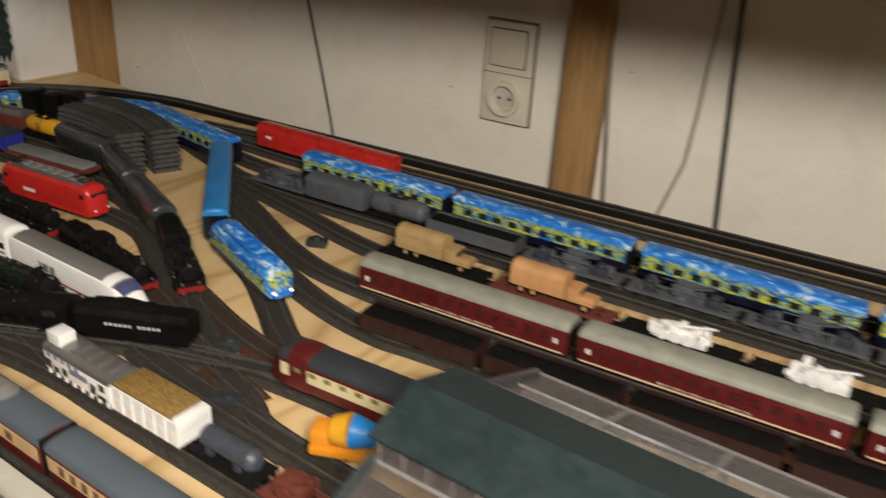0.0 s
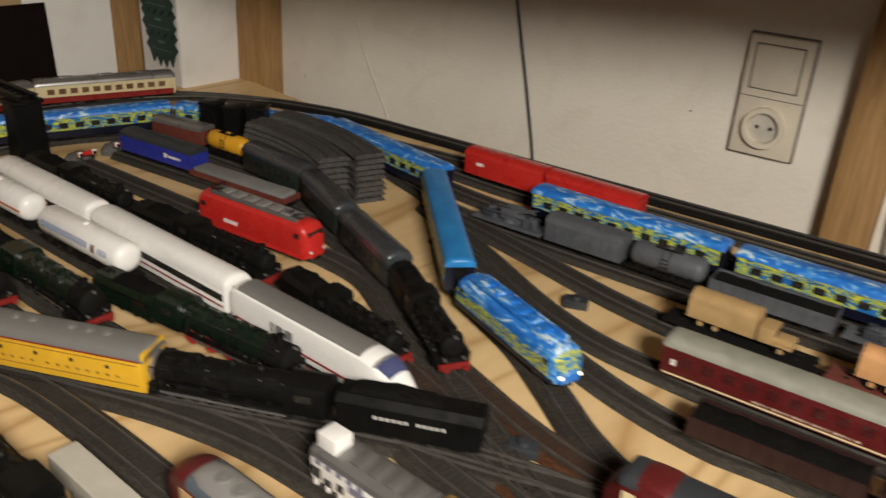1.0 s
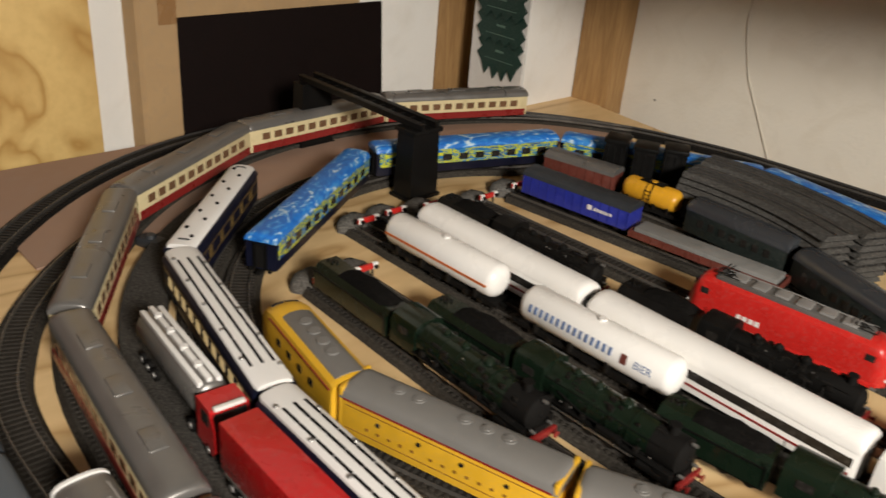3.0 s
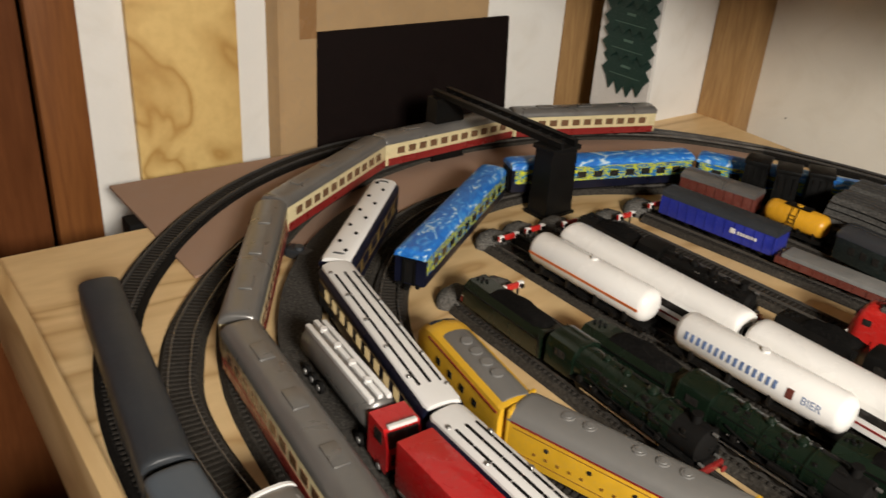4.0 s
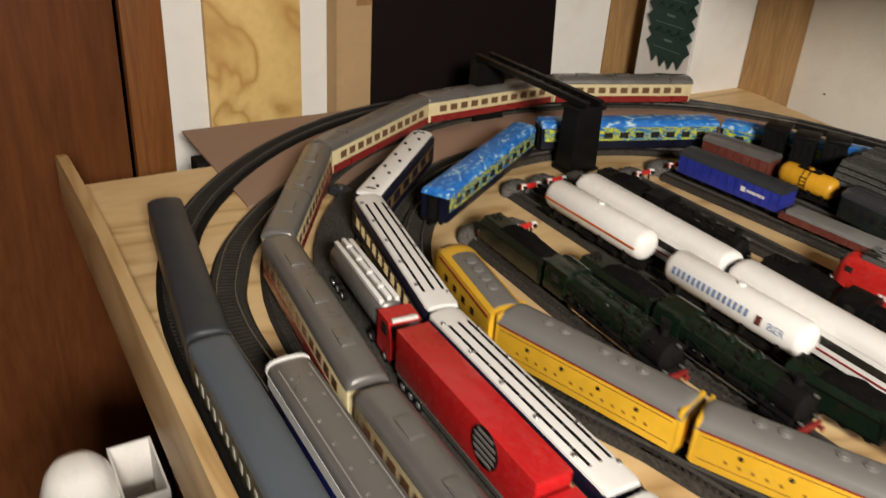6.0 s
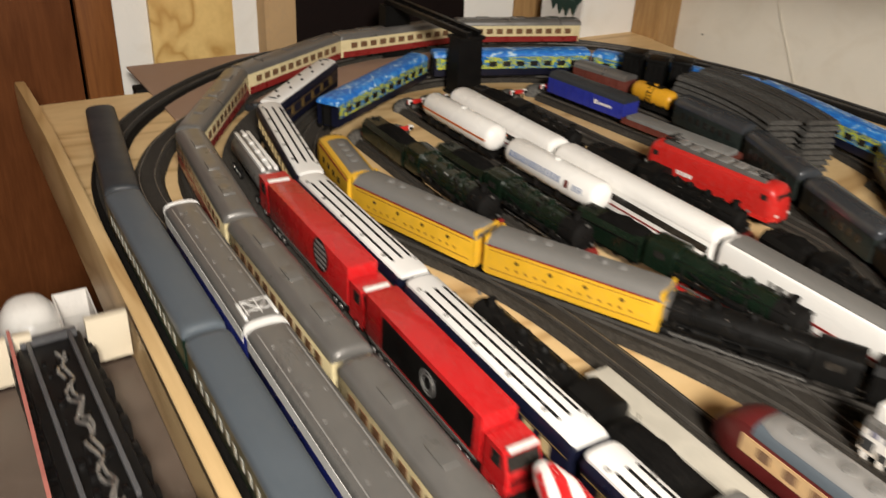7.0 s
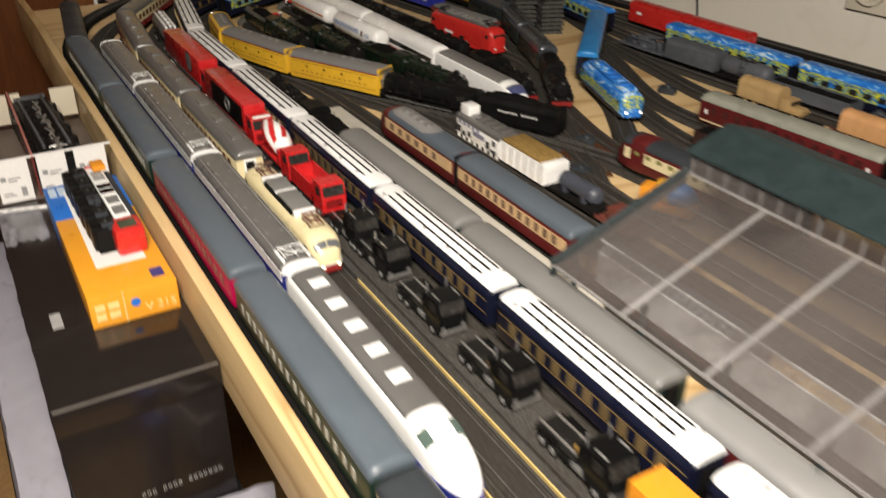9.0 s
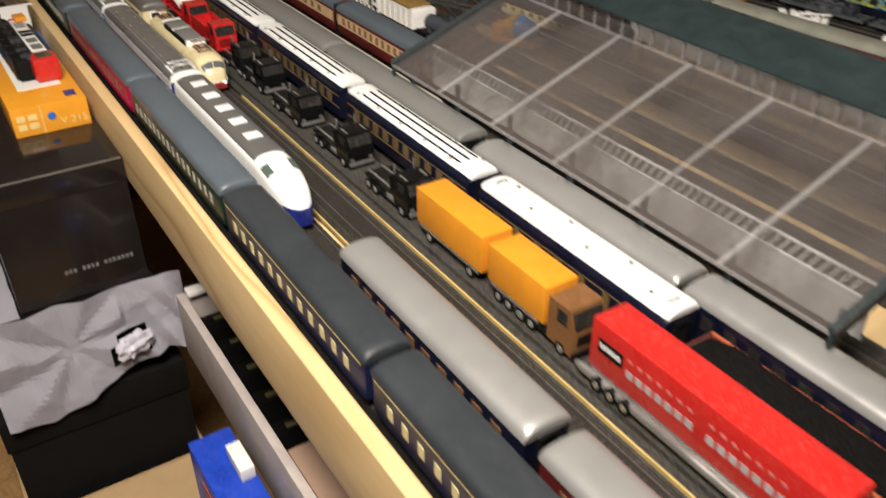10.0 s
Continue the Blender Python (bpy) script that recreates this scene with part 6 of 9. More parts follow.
for x, k in ((-ln / 2 + 0.030, 0.5), (-ln / 2 + 0.038, 0.9), (-ln / 2 + 0.05, 1), (-ln / 2 + 0.125, 1), (-ln / 2 + 0.150, 0.72)):
    secs.append([(x, y * k, 0.046 + (z - 0.046) * k) for y, z in arch(0.031, 0.047, 0.0585, 9, 0.4)])
loft(bm, secs)
bm2 = new_bm()
box(bm2, ln / 2 - 0.0045, ln / 2 + 0.005, -0.0165, 0.0165, 0.016, 0.053, 0.003)
part("bellows", bm2, BLACK_MATT, t, "black rubber bellows")
rf = part("roof_fairing", bm, SILVER, t, "pale grey roof fairing with round fans")
for i in range(4):
    bm = new_bm()
    x = -ln / 2 + 0.058 + i * 0.0195
    cyl(bm, (x, 0, 0.0575), (x, 0, 0.0592), 0.0066, 0.0060, 20)
    cyl(bm, (x, 0, 0.0590), (x, 0, 0.0597), 0.0022, 0.0020, 12)
    part("roof_fan", bm, GREYROOF, rf, "round grey fan")
side_windows(t, [-ln / 2 + 0.05 + i * 0.022 for i in range(6)], 0.0180, 0.0325, 0.0405, 0.010, GLASS_BROWN)
underframe(t, ln - 0.01, 0.033)
bogies(t, ln, 0.034)
put_row(lambda m, ln: coach("railcar_coach", "beige and maroon coach with a blue-grey roof", "beige railcar set", ln, 0.0345, MAROON, BLUEGREY, (("beige_band", 0.0275, 0.0385, BEIGE),), (12, 0.0295, 0.0372, 0.5), GLASS_BROWN, flat=0.3, m=m), pull, [(-0.538, -0.327), (-0.317, -0.105), (0.29, 0.50), (0.51, 0.72)])

# white works wagons, tank flat and red wagon
wk = on_line(0.388)
m, ln = wk(-0.686, -0.584)
t = box_wagon("works_wagon", "white works wagon with grey flat roof and cab block", m, ln, WHITE, SILVER_DULL, 0.047, 0.034, False)
bm = new_bm()
box(bm, -ln / 2 + 0.002, -ln / 2 + 0.022, -0.012, 0.006, 0.043, 0.058, 0.001)
part("cab_block", bm, WHITE, t)
bm = new_bm()
for s in (-1, 1):
    box(bm, -0.01, 0.018, s * 0.0171 - 0.0004, s * 0.0171 + 0.0004, 0.027, 0.033)
    for i in range(5):
        box(bm, -0.045 + i * 0.011, -0.039 + i * 0.011, s * 0.0173 - 0.0004, s * 0.0173 + 0.0004, 0.034, 0.039)
part("marking", bm, paint("grey_blue_mark", (0.20, 0.20, 0.27), 0.5), t, "grey-blue markings and grey hatches")
bm = new_bm()
for s in (-1, 1):
    for x0, x1, z0, z1 in ((-0.050, -0.040, 0.021, 0.030), (-0.036, -0.028, 0.019, 0.025), (-0.022, -0.015, 0.021, 0.028), (0.022, 0.030, 0.020, 0.030), (0.033, 0.046, 0.0185, 0.0225), (0.036, 0.044, 0.028, 0.035)):
        box(bm, x0, x1, s * 0.0172 - 0.0003, s * 0.0172 + 0.0003, z0, z1)
part("lattice", bm, CHARCOAL, t, "dark openings in the side")
bm = new_bm()
for s in (-1, 1):
    for i in range(8):
        x = -ln / 2 + 0.005 + i * (ln - 0.010) / 7
        box(bm, x - 0.0017, x + 0.0017, s * 0.0158 - 0.0012, s * 0.0158 + 0.0012, 0.0125, 0.0185, 0.0003)
part("stake", bm, WHITE, t, "white legs under the side")
bm = new_bm()
for i in range(4):
    box(bm, -0.016 + i * 0.017, -0.006 + i * 0.017, -0.010, 0.010, 0.0462, 0.0480, 0.0008)
part("fitting", bm, SILVER_DULL, t, "flat grey roof hatches")
m, ln = wk(-0.578, -0.488)
t = gondola("works_wagon", "white open works wagon filled with ochre load", m, ln, WHITE, GOLDLOAD, 0.035, 0.018, 0.043)
bm = new_bm()
box(bm, ln / 2 - 0.008, ln / 2 + 0.001, -0.016, 0.016, 0.030, 0.0445, 0.001)
part("end_bulkhead", bm, WHITE, t)
bm = new_bm()
box(bm, -ln / 2 + 0.001, ln / 2 - 0.0085, -0.0172, 0.0172, 0.0432, 0.0468, 0.0016)
part("heaped_load", bm, GOLDLOAD, t, "flat ochre load heaped over the rim")
bm = new_bm()
box(bm, -0.004, 0.004, -0.0012, 0.0012, 0.022, 0.033, 0.0004)
hp = None
for s in (-1, 1):
    for i in range(6):
        mm = pose(-ln / 2 + 0.010 + i * 0.0145, s * 0.0172, 0)
        if hp is None:
            hp = part("hopper_panel", bm, WHITE, t)
            hp.matrix_basis = mm
        else:
            again(hp, mm)
m, ln = wk(-0.480, -0.402)
flat = flat_wagon("flat_wagon", "dark flat wagon carrying a dark grey cylinder", m, ln, BLACK_MATT)
bm = new_bm()
cyl(bm, (-0.028, 0, 0.0315), (0.028, 0, 0.0315), 0.0105, 0.0105, 18)
cyl(bm, (0.028, 0, 0.0315), (0.033, 0, 0.0315), 0.0105, 0.007, 18)
box(bm, -0.02, -0.014, -0.011, 0.011, 0.0209, 0.028)
box(bm, 0.014, 0.02, -0.011, 0.011, 0.0209, 0.028)
tagged(part("steel_cylinder", bm, paint("slate_cylinder", (0.05, 0.055, 0.07), 0.4)), "slate grey steel cylinder load on a flat wagon", "load").matrix_basis = m
m, ln = wk(-0.394, -0.338)
t = flat_wagon("crane_wagon", "small rusty red crane wagon", m, ln, BROWN)
bm = new_bm()
box(bm, -0.016, 0.012, -0.011, 0.011, 0.0205, 0.036, 0.001)
cyl(bm, (-0.003, -0.013, 0.029), (-0.003, 0.013, 0.029), 0.006, 0.006, 16)
tube(bm, [(0.0, 0.006, 0.036), (0.02, 0.004, 0.047), (0.026, 0, 0.026)], 0.001, 6)
tube(bm, [(0.0, -0.006, 0.036), (0.02, -0.004, 0.047)], 0.001, 6)
part("crane_body", bm, BROWN, t)

# yellow and blue loader
m, ln = between((-0.40, 0.449), (-0.345, 0.474))
t = thing("drum_wagon", "yellow and blue drum wagon with an orange base", "model wagon", m)
bm = new_bm()
box(bm, -0.033, 0.033, -0.014, 0.014, 0.0165, 0.024, 0.001)
box(bm, -0.033, -0.016, -0.011, 0.011, 0.024, 0.040, 0.002)
part("base", bm, ORANGE, t)
bm = new_bm()
cyl(bm, (-0.014, 0, 0.036), (0.002, 0, 0.038), 0.013, 0.0165, 20)
part("yellow_drum", bm, TANKYEL, t)
bm = new_bm()
cyl(bm, (0.002, 0, 0.038), (0.022, 0, 0.036), 0.0162, 0.011, 20)
cyl(bm, (0.022, 0, 0.036), (0.031, 0, 0.036), 0.011, 0.004, 20)
part("blue_drum", bm, paint("drum_blue", (0.02, 0.20, 0.55), 0.35), t)
wagon_frame(t, 0.066, 0.03)

# red railcar running under the station roof
m, ln = between((-0.496, 0.515), (-0.25, 0.535))
t = coach("railcar", "maroon and cream railcar with a dark roof", "", ln, 0.036, MAROON, CHARCOAL, (("cream_band", 0.027, 0.0385, CREAM),), (12, 0.0335, 0.0375, 0.45), paint("olive_window", (0.20, 0.19, 0.06), 0.3), flat=0.2, top=0.0565, m=m)
ns = part("nose", nose_body(new_bm(), 0.050, 0.0372, 0.0478, 0.0580, 0.0, 0.034, 9), MAROON, t, "rounded maroon nose")
ns.matrix_basis = pose(-ln / 2 + 0.012, 0, 0)

# ---- yard ----
def at(x0, y0, x1, y1):
    return between((x0, y0), (x1, y1))


m, ln = at(-1.385, 0.328, -1.10, 0.328)
steam_loco("steam_locomotive", "dark green steam locomotive with long tender and red buffers", m, ln, 0.112, STEAMGREEN, 0.0145, 4)
m, ln = at(-1.27, 0.370, -1.003, 0.378)
steam_loco("steam_locomotive", "dark green steam locomotive with long tender and red buffers", m, ln, 0.10, STEAMGREEN, 0.0145, 5)
m, ln = at(-1.055, 0.415, -0.79, 0.450)
steam_loco("steam_locomotive", "green steam locomotive with red wheels beside the white train", m, ln, 0.09, STEAMGREEN, 0.0135, 4, True, True, RED)
m, ln = at(-1.44, 0.530, -1.215, 0.540)
steam_loco("steam_locomotive", "black steam locomotive standing in the yard", m, ln, 0.08, BLACK, 0.0115, 5)
m, ln = at(-1.19, 0.541, -0.955, 0.557)
steam_loco("steam_locomotive", "black steam locomotive standing in the yard", m, ln, 0.08, BLACK, 0.0115, 4)
m, ln = at(-0.925, 0.556, -0.745, 0.535)
steam_loco("steam_locomotive", "small black steam locomotive on rusty track", m, ln, 0.06, BLACK, 0.0110, 3)
m, ln = at(-0.856, 0.652, -0.702, 0.564)
steam_loco("steam_locomotive", "black steam locomotive with red buffer beam before dark coaches", m, ln, 0.062, BLACK, 0.0120, 4)
m, ln = at(-0.615, 0.495, -0.906, 0.345)
steam_loco("articulated_locomotive", "very long black articulated steam locomotive with big tender", m, ln, 0.125, BLACK, 0.0145, 8, False, True, IRON, True, SILVER_DULL)
bm = new_bm()
for s in (-1, 1):
    for i in range(12):
        if i != 5:
            x = -ln / 2 + 0.030 + i * 0.0052
            box(bm, x, x + 0.0021, s * 0.0162 - 0.0006, s * 0.0162 + 0.0006, 0.0335, 0.0362)
o = tagged(part("tender_lettering", bm, PAPERWHITE), "pale lettering bars on the black tender", "lettering")
big = bpy.data.objects["articulated_locomotive"]
o.parent = [c for c in big.children if c.name.startswith("tender")][0]
del o["category"]

# white tank wagons
m, ln = at(-1.418, 0.436, -1.262, 0.444)
tank_wagon("tank_wagon", "white gas tank wagon with an orange stripe", m, ln, WHITE, 0.0178, paint("orange_red_stripe", (0.60, 0.14, 0.025), 0.4), "white tank wagons", False)
m, ln = at(-1.228, 0.443, -1.066, 0.452)
tw = tank_wagon("tank_wagon", "white beer tank wagon with blue lettering", m, ln, WHITE, 0.0178, None, "white tank wagons", False)
BEERBLUE = paint("lettering_blue", (0.12, 0.18, 0.33), 0.5)


def curved_bars(parent, xs, zc, r, a0, a1, w, mat, name):
    bm = new_bm()
    for x, ww in xs:
        ring = []
        for xx in (x, x + ww):
            ring.append([(xx, -(r + 0.0004) * math.cos(a), zc + (r + 0.0004) * math.sin(a)) for a in (a0, (2 * a0 + a1) / 3, (a0 + 2 * a1) / 3, a1)] + [(xx, -(r - 0.002) * math.cos((a0 + a1) / 2), zc + (r - 0.002) * math.sin((a0 + a1) / 2))])
        loft(bm, ring)
    return part(name, bm, mat, parent)


curved_bars(tw, [(-0.066 + i * 0.0062, 0.0030) for i in range(15)], 0.0373, 0.0178, 0.04, 0.46, 0, BEERBLUE, "lettering_bar")
curved_bars(tw, [(0.033, 0.006)], 0.0373, 0.0178, -0.05, 0.45, 0, BROWN, "crest")


def word(text, size, mat, parent, m):
    cu = bpy.data.curves.new("word", "FONT")
    cu.body, cu.size, cu.extrude = text, size, 0.0002
    tmp = new("word_source", cu)
    dg = bpy.context.evaluated_depsgraph_get()
    me = bpy.data.meshes.new_from_object(tmp.evaluated_get(dg))
    bpy.data.objects.remove(tmp)
    me.materials.clear()
    me.materials.append(mat)
    o = new("lettering", me)
    o.parent = parent
    o.matrix_basis = m
    return o


word("BIER", 0.0092, BEERBLUE, tw, pose(0.0455, -0.0179, 0.0378, 78, 0, 0))

# white high-speed train
m, ln = at(-1.412, 0.480, -1.192, 0.486)
coach("high_speed_coach", "white high-speed coach with rounded white roof and red line", "white high-speed train", ln, 0.034, WHITE, WHITE, (("red_line", 0.0225, 0.0245, TEERED), ("window_band", 0.029, 0.0365, GLASS_DARK)), (0, 0, 0, 0), flat=0.0, endmat=GREYROOF, top=0.0575, eave=0.044, m=m)
m, ln = at(-1.180, 0.486, -0.930, 0.490)
coach("high_speed_coach", "white high-speed coach with rounded white roof and red line", "white high-speed train", ln, 0.034, WHITE, WHITE, (("red_line", 0.0225, 0.0245, TEERED), ("window_band", 0.029, 0.0365, GLASS_DARK)), (0, 0, 0, 0), flat=0.0, endmat=GREYROOF, top=0.0575, eave=0.044, m=m)
m, ln = at(-0.918, 0.489, -0.692, 0.490)
t = thing("high_speed_power_car", "white high-speed power car with sloping nose and grey roof", "model locomotive", m, "white high-speed train")
part("body", nose_body(new_bm(), ln, 0.0345, 0.045, 0.0555, 0.05, 0.0, 10), WHITE, t)
bm = new_bm()
loft(bm, [[(x, y, z + 0.0008) for y, z in arch(0.029, 0.0485, 0.0555, 9, 0.5)] for x in (-ln / 2 + 0.006, ln / 2 - 0.048)])
part("roof", bm, GREYROOF, t, "grey roof")
bm = new_bm()
for s in (-1, 1):
    box(bm, -ln / 2 + 0.004, ln / 2 - 0.03, s * 0.01725 - 0.0005, s * 0.01725 + 0.0005, 0.0225, 0.0248)
part("red_line", bm, TEERED, t)
bm = new_bm()
for s in (-1, 1):
    for i, (a, b) in enumerate(((0, 0.004), (0.007, 0.018), (0.021, 0.031))):
        box(bm, -0.052 + a, -0.052 + b, s * 0.01725 - 0.0005, s * 0.01725 + 0.0005, 0.030, 0.040)
part("marking", bm, GREYROOF, t, "dark grey marking bars")
nose_patch("windscreen", paint("blue_glass", (0.06, 0.07, 0.16), 0.15), t, ln, 0.0345, 0.045, 0.0555, 0.05, 0.42, 0.72, 38, 142)
nose_patch("windscreen_frame", GREYROOF, t, ln, 0.0345, 0.045, 0.0555, 0.05, 0.36, 0.41, 30, 150)
underframe(t, ln - 0.02, 0.033)
bogies(t, ln, 0.034, 0.22)

# red electric, low wagons, dark coaches
m, ln = at(-1.155, 0.610, -0.968, 0.632)
t = boxy_loco("electric_locomotive", "bright red modern electric locomotive with a grey roof", m, ln, 0.036, RED, SILVER_DULL, RED, 0.0605, 0.014, True, "", 0.0465)
bm = new_bm()
for s in (-1, 1):
    for i, (a, b) in enumerate(((0, 0.0045), (0.006, 0.0105), (0.012, 0.0165), (0.018, 0.0225))):
        box(bm, -0.042 + a, -0.042 + b, s * 0.018 - 0.0005, s * 0.018 + 0.0005, 0.027, 0.032)
part("marking", bm, PAPERWHITE, t, "white marking bars")
m, ln = at(-1.442, 0.676, -1.294, 0.698)
t = box_wagon("covered_wagon", "royal blue covered wagon with a dark roof", m, ln, WAGONBLUE, CHARCOAL, 0.05)
bm = new_bm()
for s in (-1, 1):
    box(bm, 0.02, 0.026, s * 0.0168 - 0.0008, s * 0.0168 + 0.0008, 0.028, 0.034)
    for i in range(7):
        box(bm, 0.029 + i * 0.0036, 0.0312 + i * 0.0036, s * 0.0168 - 0.0008, s * 0.0168 + 0.0008, 0.0285, 0.0320)
part("marking", bm, PAPERWHITE, t, "white marking bars")
m, ln = at(-1.285, 0.690, -1.112, 0.714)
t = gondola("low_wagon", "maroon low wagon covered with a grey sheet", m, ln, BROWN, None, 0.032, 0.018, 0.026)
bm = new_bm()
box(bm, -ln / 2 + 0.004, ln / 2 - 0.004, -0.0135, 0.0135, 0.020, 0.030, 0.0015)
part("cover_sheet", bm, paint("grey_sheet", (0.20, 0.20, 0.19), 0.7), t)
m, ln = at(-1.475, 0.750, -1.378, 0.772)
box_wagon("covered_wagon", "brown covered wagon with a pale grey roof", m, ln, BROWN, SILVER_DULL, 0.049)
m, ln = at(-1.362, 0.768, -1.284, 0.776)
tank_wagon("tank_wagon", "orange-yellow tank wagon with black ladder", m, ln, TANKYEL, 0.0145)
dk = None
for a in ((-1.258, 0.764, -1.128, 0.758), (-1.119, 0.753, -0.985, 0.699), (-0.978, 0.695, -0.852, 0.648)):
    m, ln = at(*a)
    if dk is None:
        dk = coach("passenger_coach", "short black-green coach with a dark grey roof", "dark coaches", 0.131, 0.034, paint("black_green", (0.014, 0.020, 0.018), 0.4), paint("slate_roof", (0.060, 0.066, 0.074), 0.20, 0.35, 0.06, 20, 0.04, 0.2, 0.03, 0.7), (), (7, 0.028, 0.036, 0.5), GLASS_DARK, flat=0.0, eave=0.0445, top=0.0575, m=m)
    else:
        copy_thing(dk, m)

# printed blue train
blue = None


def blue_coach(m, ln, roof=SKYBLUE):
    t = coach("printed_coach", "blue coach printed with white clouds and yellow-green splashes", "printed blue coaches", ln, 0.0345, NAVY, roof, (("printed_band", 0.0265, 0.0425, SPLASH),), (10, 0.0295, 0.0365, 0.55), GLASS_DARK, flat=0.45, m=m)
    return t


for a in ((-1.440, 0.284, -1.590, 0.516), (-1.592, 0.540, -1.508, 0.790), (-1.500, 0.796, -1.262, 0.934), (-1.253, 0.936, -1.010, 0.902), (-0.872, 0.941, -0.604, 0.956), (-0.595, 0.956, -0.325, 0.972), (-0.315, 0.972, -0.045, 0.988), (-0.035, 0.990, 0.235, 1.006)):
    m, ln = at(*a)
    if blue is None:
        blue = blue_coach(m, 0.264)
    else:
        copy_thing(blue, m)
m, ln = at(-1.004, 0.880, -0.796, 0.684)
blue_coach(m, ln, PLAINSKY)
m, ln = at(-0.784, 0.682, -0.612, 0.622)
boxy_loco("printed_locomotive", "blue locomotive printed with clouds and green-yellow splashes", m, ln, 0.036, SKYBLUE, SKYBLUE, NAVY, 0.053, 0.014, False)
bl = bpy.data.objects["printed_locomotive"]
bm = new_bm()
for s in (-1, 1):
    box(bm, -ln / 2 + 0.008, ln / 2 - 0.012, s * 0.018 - 0.0005, s * 0.018 + 0.0005, 0.021, 0.035)
part("printed_band", bm, SPLASH, bl)
nose_patch("printed_front", SPLASH, bl, ln, 0.036, 0.038, 0.050, 0.014, 0.45, 1.0, 4, 176, 0.0004)

# red covered wagons behind
for a in ((-1.030, 0.998, -0.897, 1.004), (-0.890, 1.004, -0.750, 1.011)):
    m, ln = at(*a)
    t = box_wagon("covered_wagon", "bright red covered wagon with a smooth hood", m, ln, RED, RED, 0.056, 0.034, False, "red covered wagons")
    bm = new_bm()
    for s in (-1, 1):
        box(bm, -0.045, -0.033, s * 0.017 - 0.0005, s * 0.017 + 0.0005, 0.034, 0.039)
    part("marking", bm, PAPERWHITE, t, "white marking bar")

# maroon express coaches, coal hoppers
mar = on_line(0.716, 4.8, -0.55)
def maroon_coach(m, ln):
    t = coach("passenger_coach", "maroon coach with a cream line and a pale grey-green roof", "maroon coaches", ln, 0.035, MAROON, paint("pale_green_roof", (0.26, 0.26, 0.21), 0.5), (("cream_line", 0.0185, 0.0198, CREAM),), (12, 0.029, 0.037, 0.5), paint("maroon_glass", (0.06, 0.012, 0.012), 0.2), flat=0.2, m=m)
    for s in (-1, 1):
        for x in (-ln * 0.455, ln * 0.455):
            bm = new_bm()
            box(bm, x - 0.0022, x + 0.0022, s * 0.0175 - 0.0005, s * 0.0175 + 0.0007, 0.0295, 0.0355)
            part("class_mark", bm, PAPERWHITE, t, "small white mark by the door")
        bm = new_bm()
        for i in range(16):
            box(bm, -0.045 + i * 0.0058, -0.0412 + i * 0.0058 - 0.001 * (i % 3), s * 0.0175 - 0.0005, s * 0.0175 + 0.0006, 0.0222, 0.0242)
        part("lettering_bar", bm, paint("cream_lettering", (0.55, 0.44, 0.33), 0.5), t, "row of pale lettering bars")
    return t


put_row(maroon_coach, mar, [(-0.562, -0.296), (-0.284, -0.016), (-0.004, 0.264)])
hop = on_line(0.648, 6.0, -0.45)
put_row(lambda m, ln: gondola("coal_wagon", "brown hopper wagon heaped with black coal", m, ln, paint("hopper_brown", (0.024, 0.009, 0.008), 0.5, dirt=0.05), COAL, 0.034, 0.018, 0.036, None, "coal wagons"), hop, [(-0.50, -0.36), (-0.35, -0.21), (-0.20, -0.06), (-0.05, 0.09), (0.10, 0.24)])


def army_truck(label, m, mat, z):
    t = thing("canvas_truck", label, "model truck", m, "canvas trucks")
    bm = new_bm()
    loft(bm, [[(x, y, z + zz) for y, zz in [(-0.0135, 0.010)] + [(-0.0135 * math.cos(a), 0.030 + 0.009 * math.sin(a)) for a in [math.pi * i / 6 for i in range(7)]] + [(0.0135, 0.010)]] for x in (-0.053, -0.03, 0.0, 0.017)])
    cv = part("canvas_body", bm, mat, t)
    for x in (-0.05, -0.033, -0.016, 0.001, 0.015):
        bm = new_bm()
        tube(bm, [(x, -0.0137 * math.cos(a), z + 0.030 + 0.0092 * math.sin(a)) for a in [math.pi * i / 8 for i in range(9)]], 0.0005, 6)
        part("hoop", bm, mat, cv)
    bm = new_bm()
    box(bm, 0.019, 0.036, -0.0125, 0.0125, z + 0.009, z + 0.026, 0.0015)
    box(bm, 0.034, 0.054, -0.0085, 0.0085, z + 0.008, z + 0.0175, 0.0015)
    for s in (-1, 1):
        box(bm, 0.036, 0.054, s * 0.011 - 0.0025, s * 0.011 + 0.0025, z + 0.010, z + 0.0125, 0.0008)
    cab = part("cab", bm, mat, t)
    bm = new_bm()
    box(bm, 0.0345, 0.0367, -0.010, 0.010, z + 0.0185, z + 0.024)
    part("windscreen", bm, GLASS_DARK, cab)
    bm = new_bm()
    box(bm, -0.052, 0.052, -0.006, 0.006, z + 0.0055, z + 0.010)
    part("chassis", bm, mat, t)
    truck_wheels(t, (0.044, -0.022, -0.038), z, 0.0058, 0.0125, mat)


kk = on_line(0.810, 3.5, -0.55)
m, ln = kk(-0.605, -0.452)
flat_wagon("flat_wagon", "dark brown flat wagon carrying a tan truck", m, ln, BLACK_MATT)
army_truck("sand coloured truck with a canvas body on a flat wagon", m, TAN, 0.0209)
m, ln = kk(-0.440, -0.285)
flat_wagon("flat_wagon", "brick red flat wagon carrying a peach truck", m, ln, BROWN)
army_truck("peach coloured truck with a canvas body on a flat wagon", m, TAN2, 0.0209)


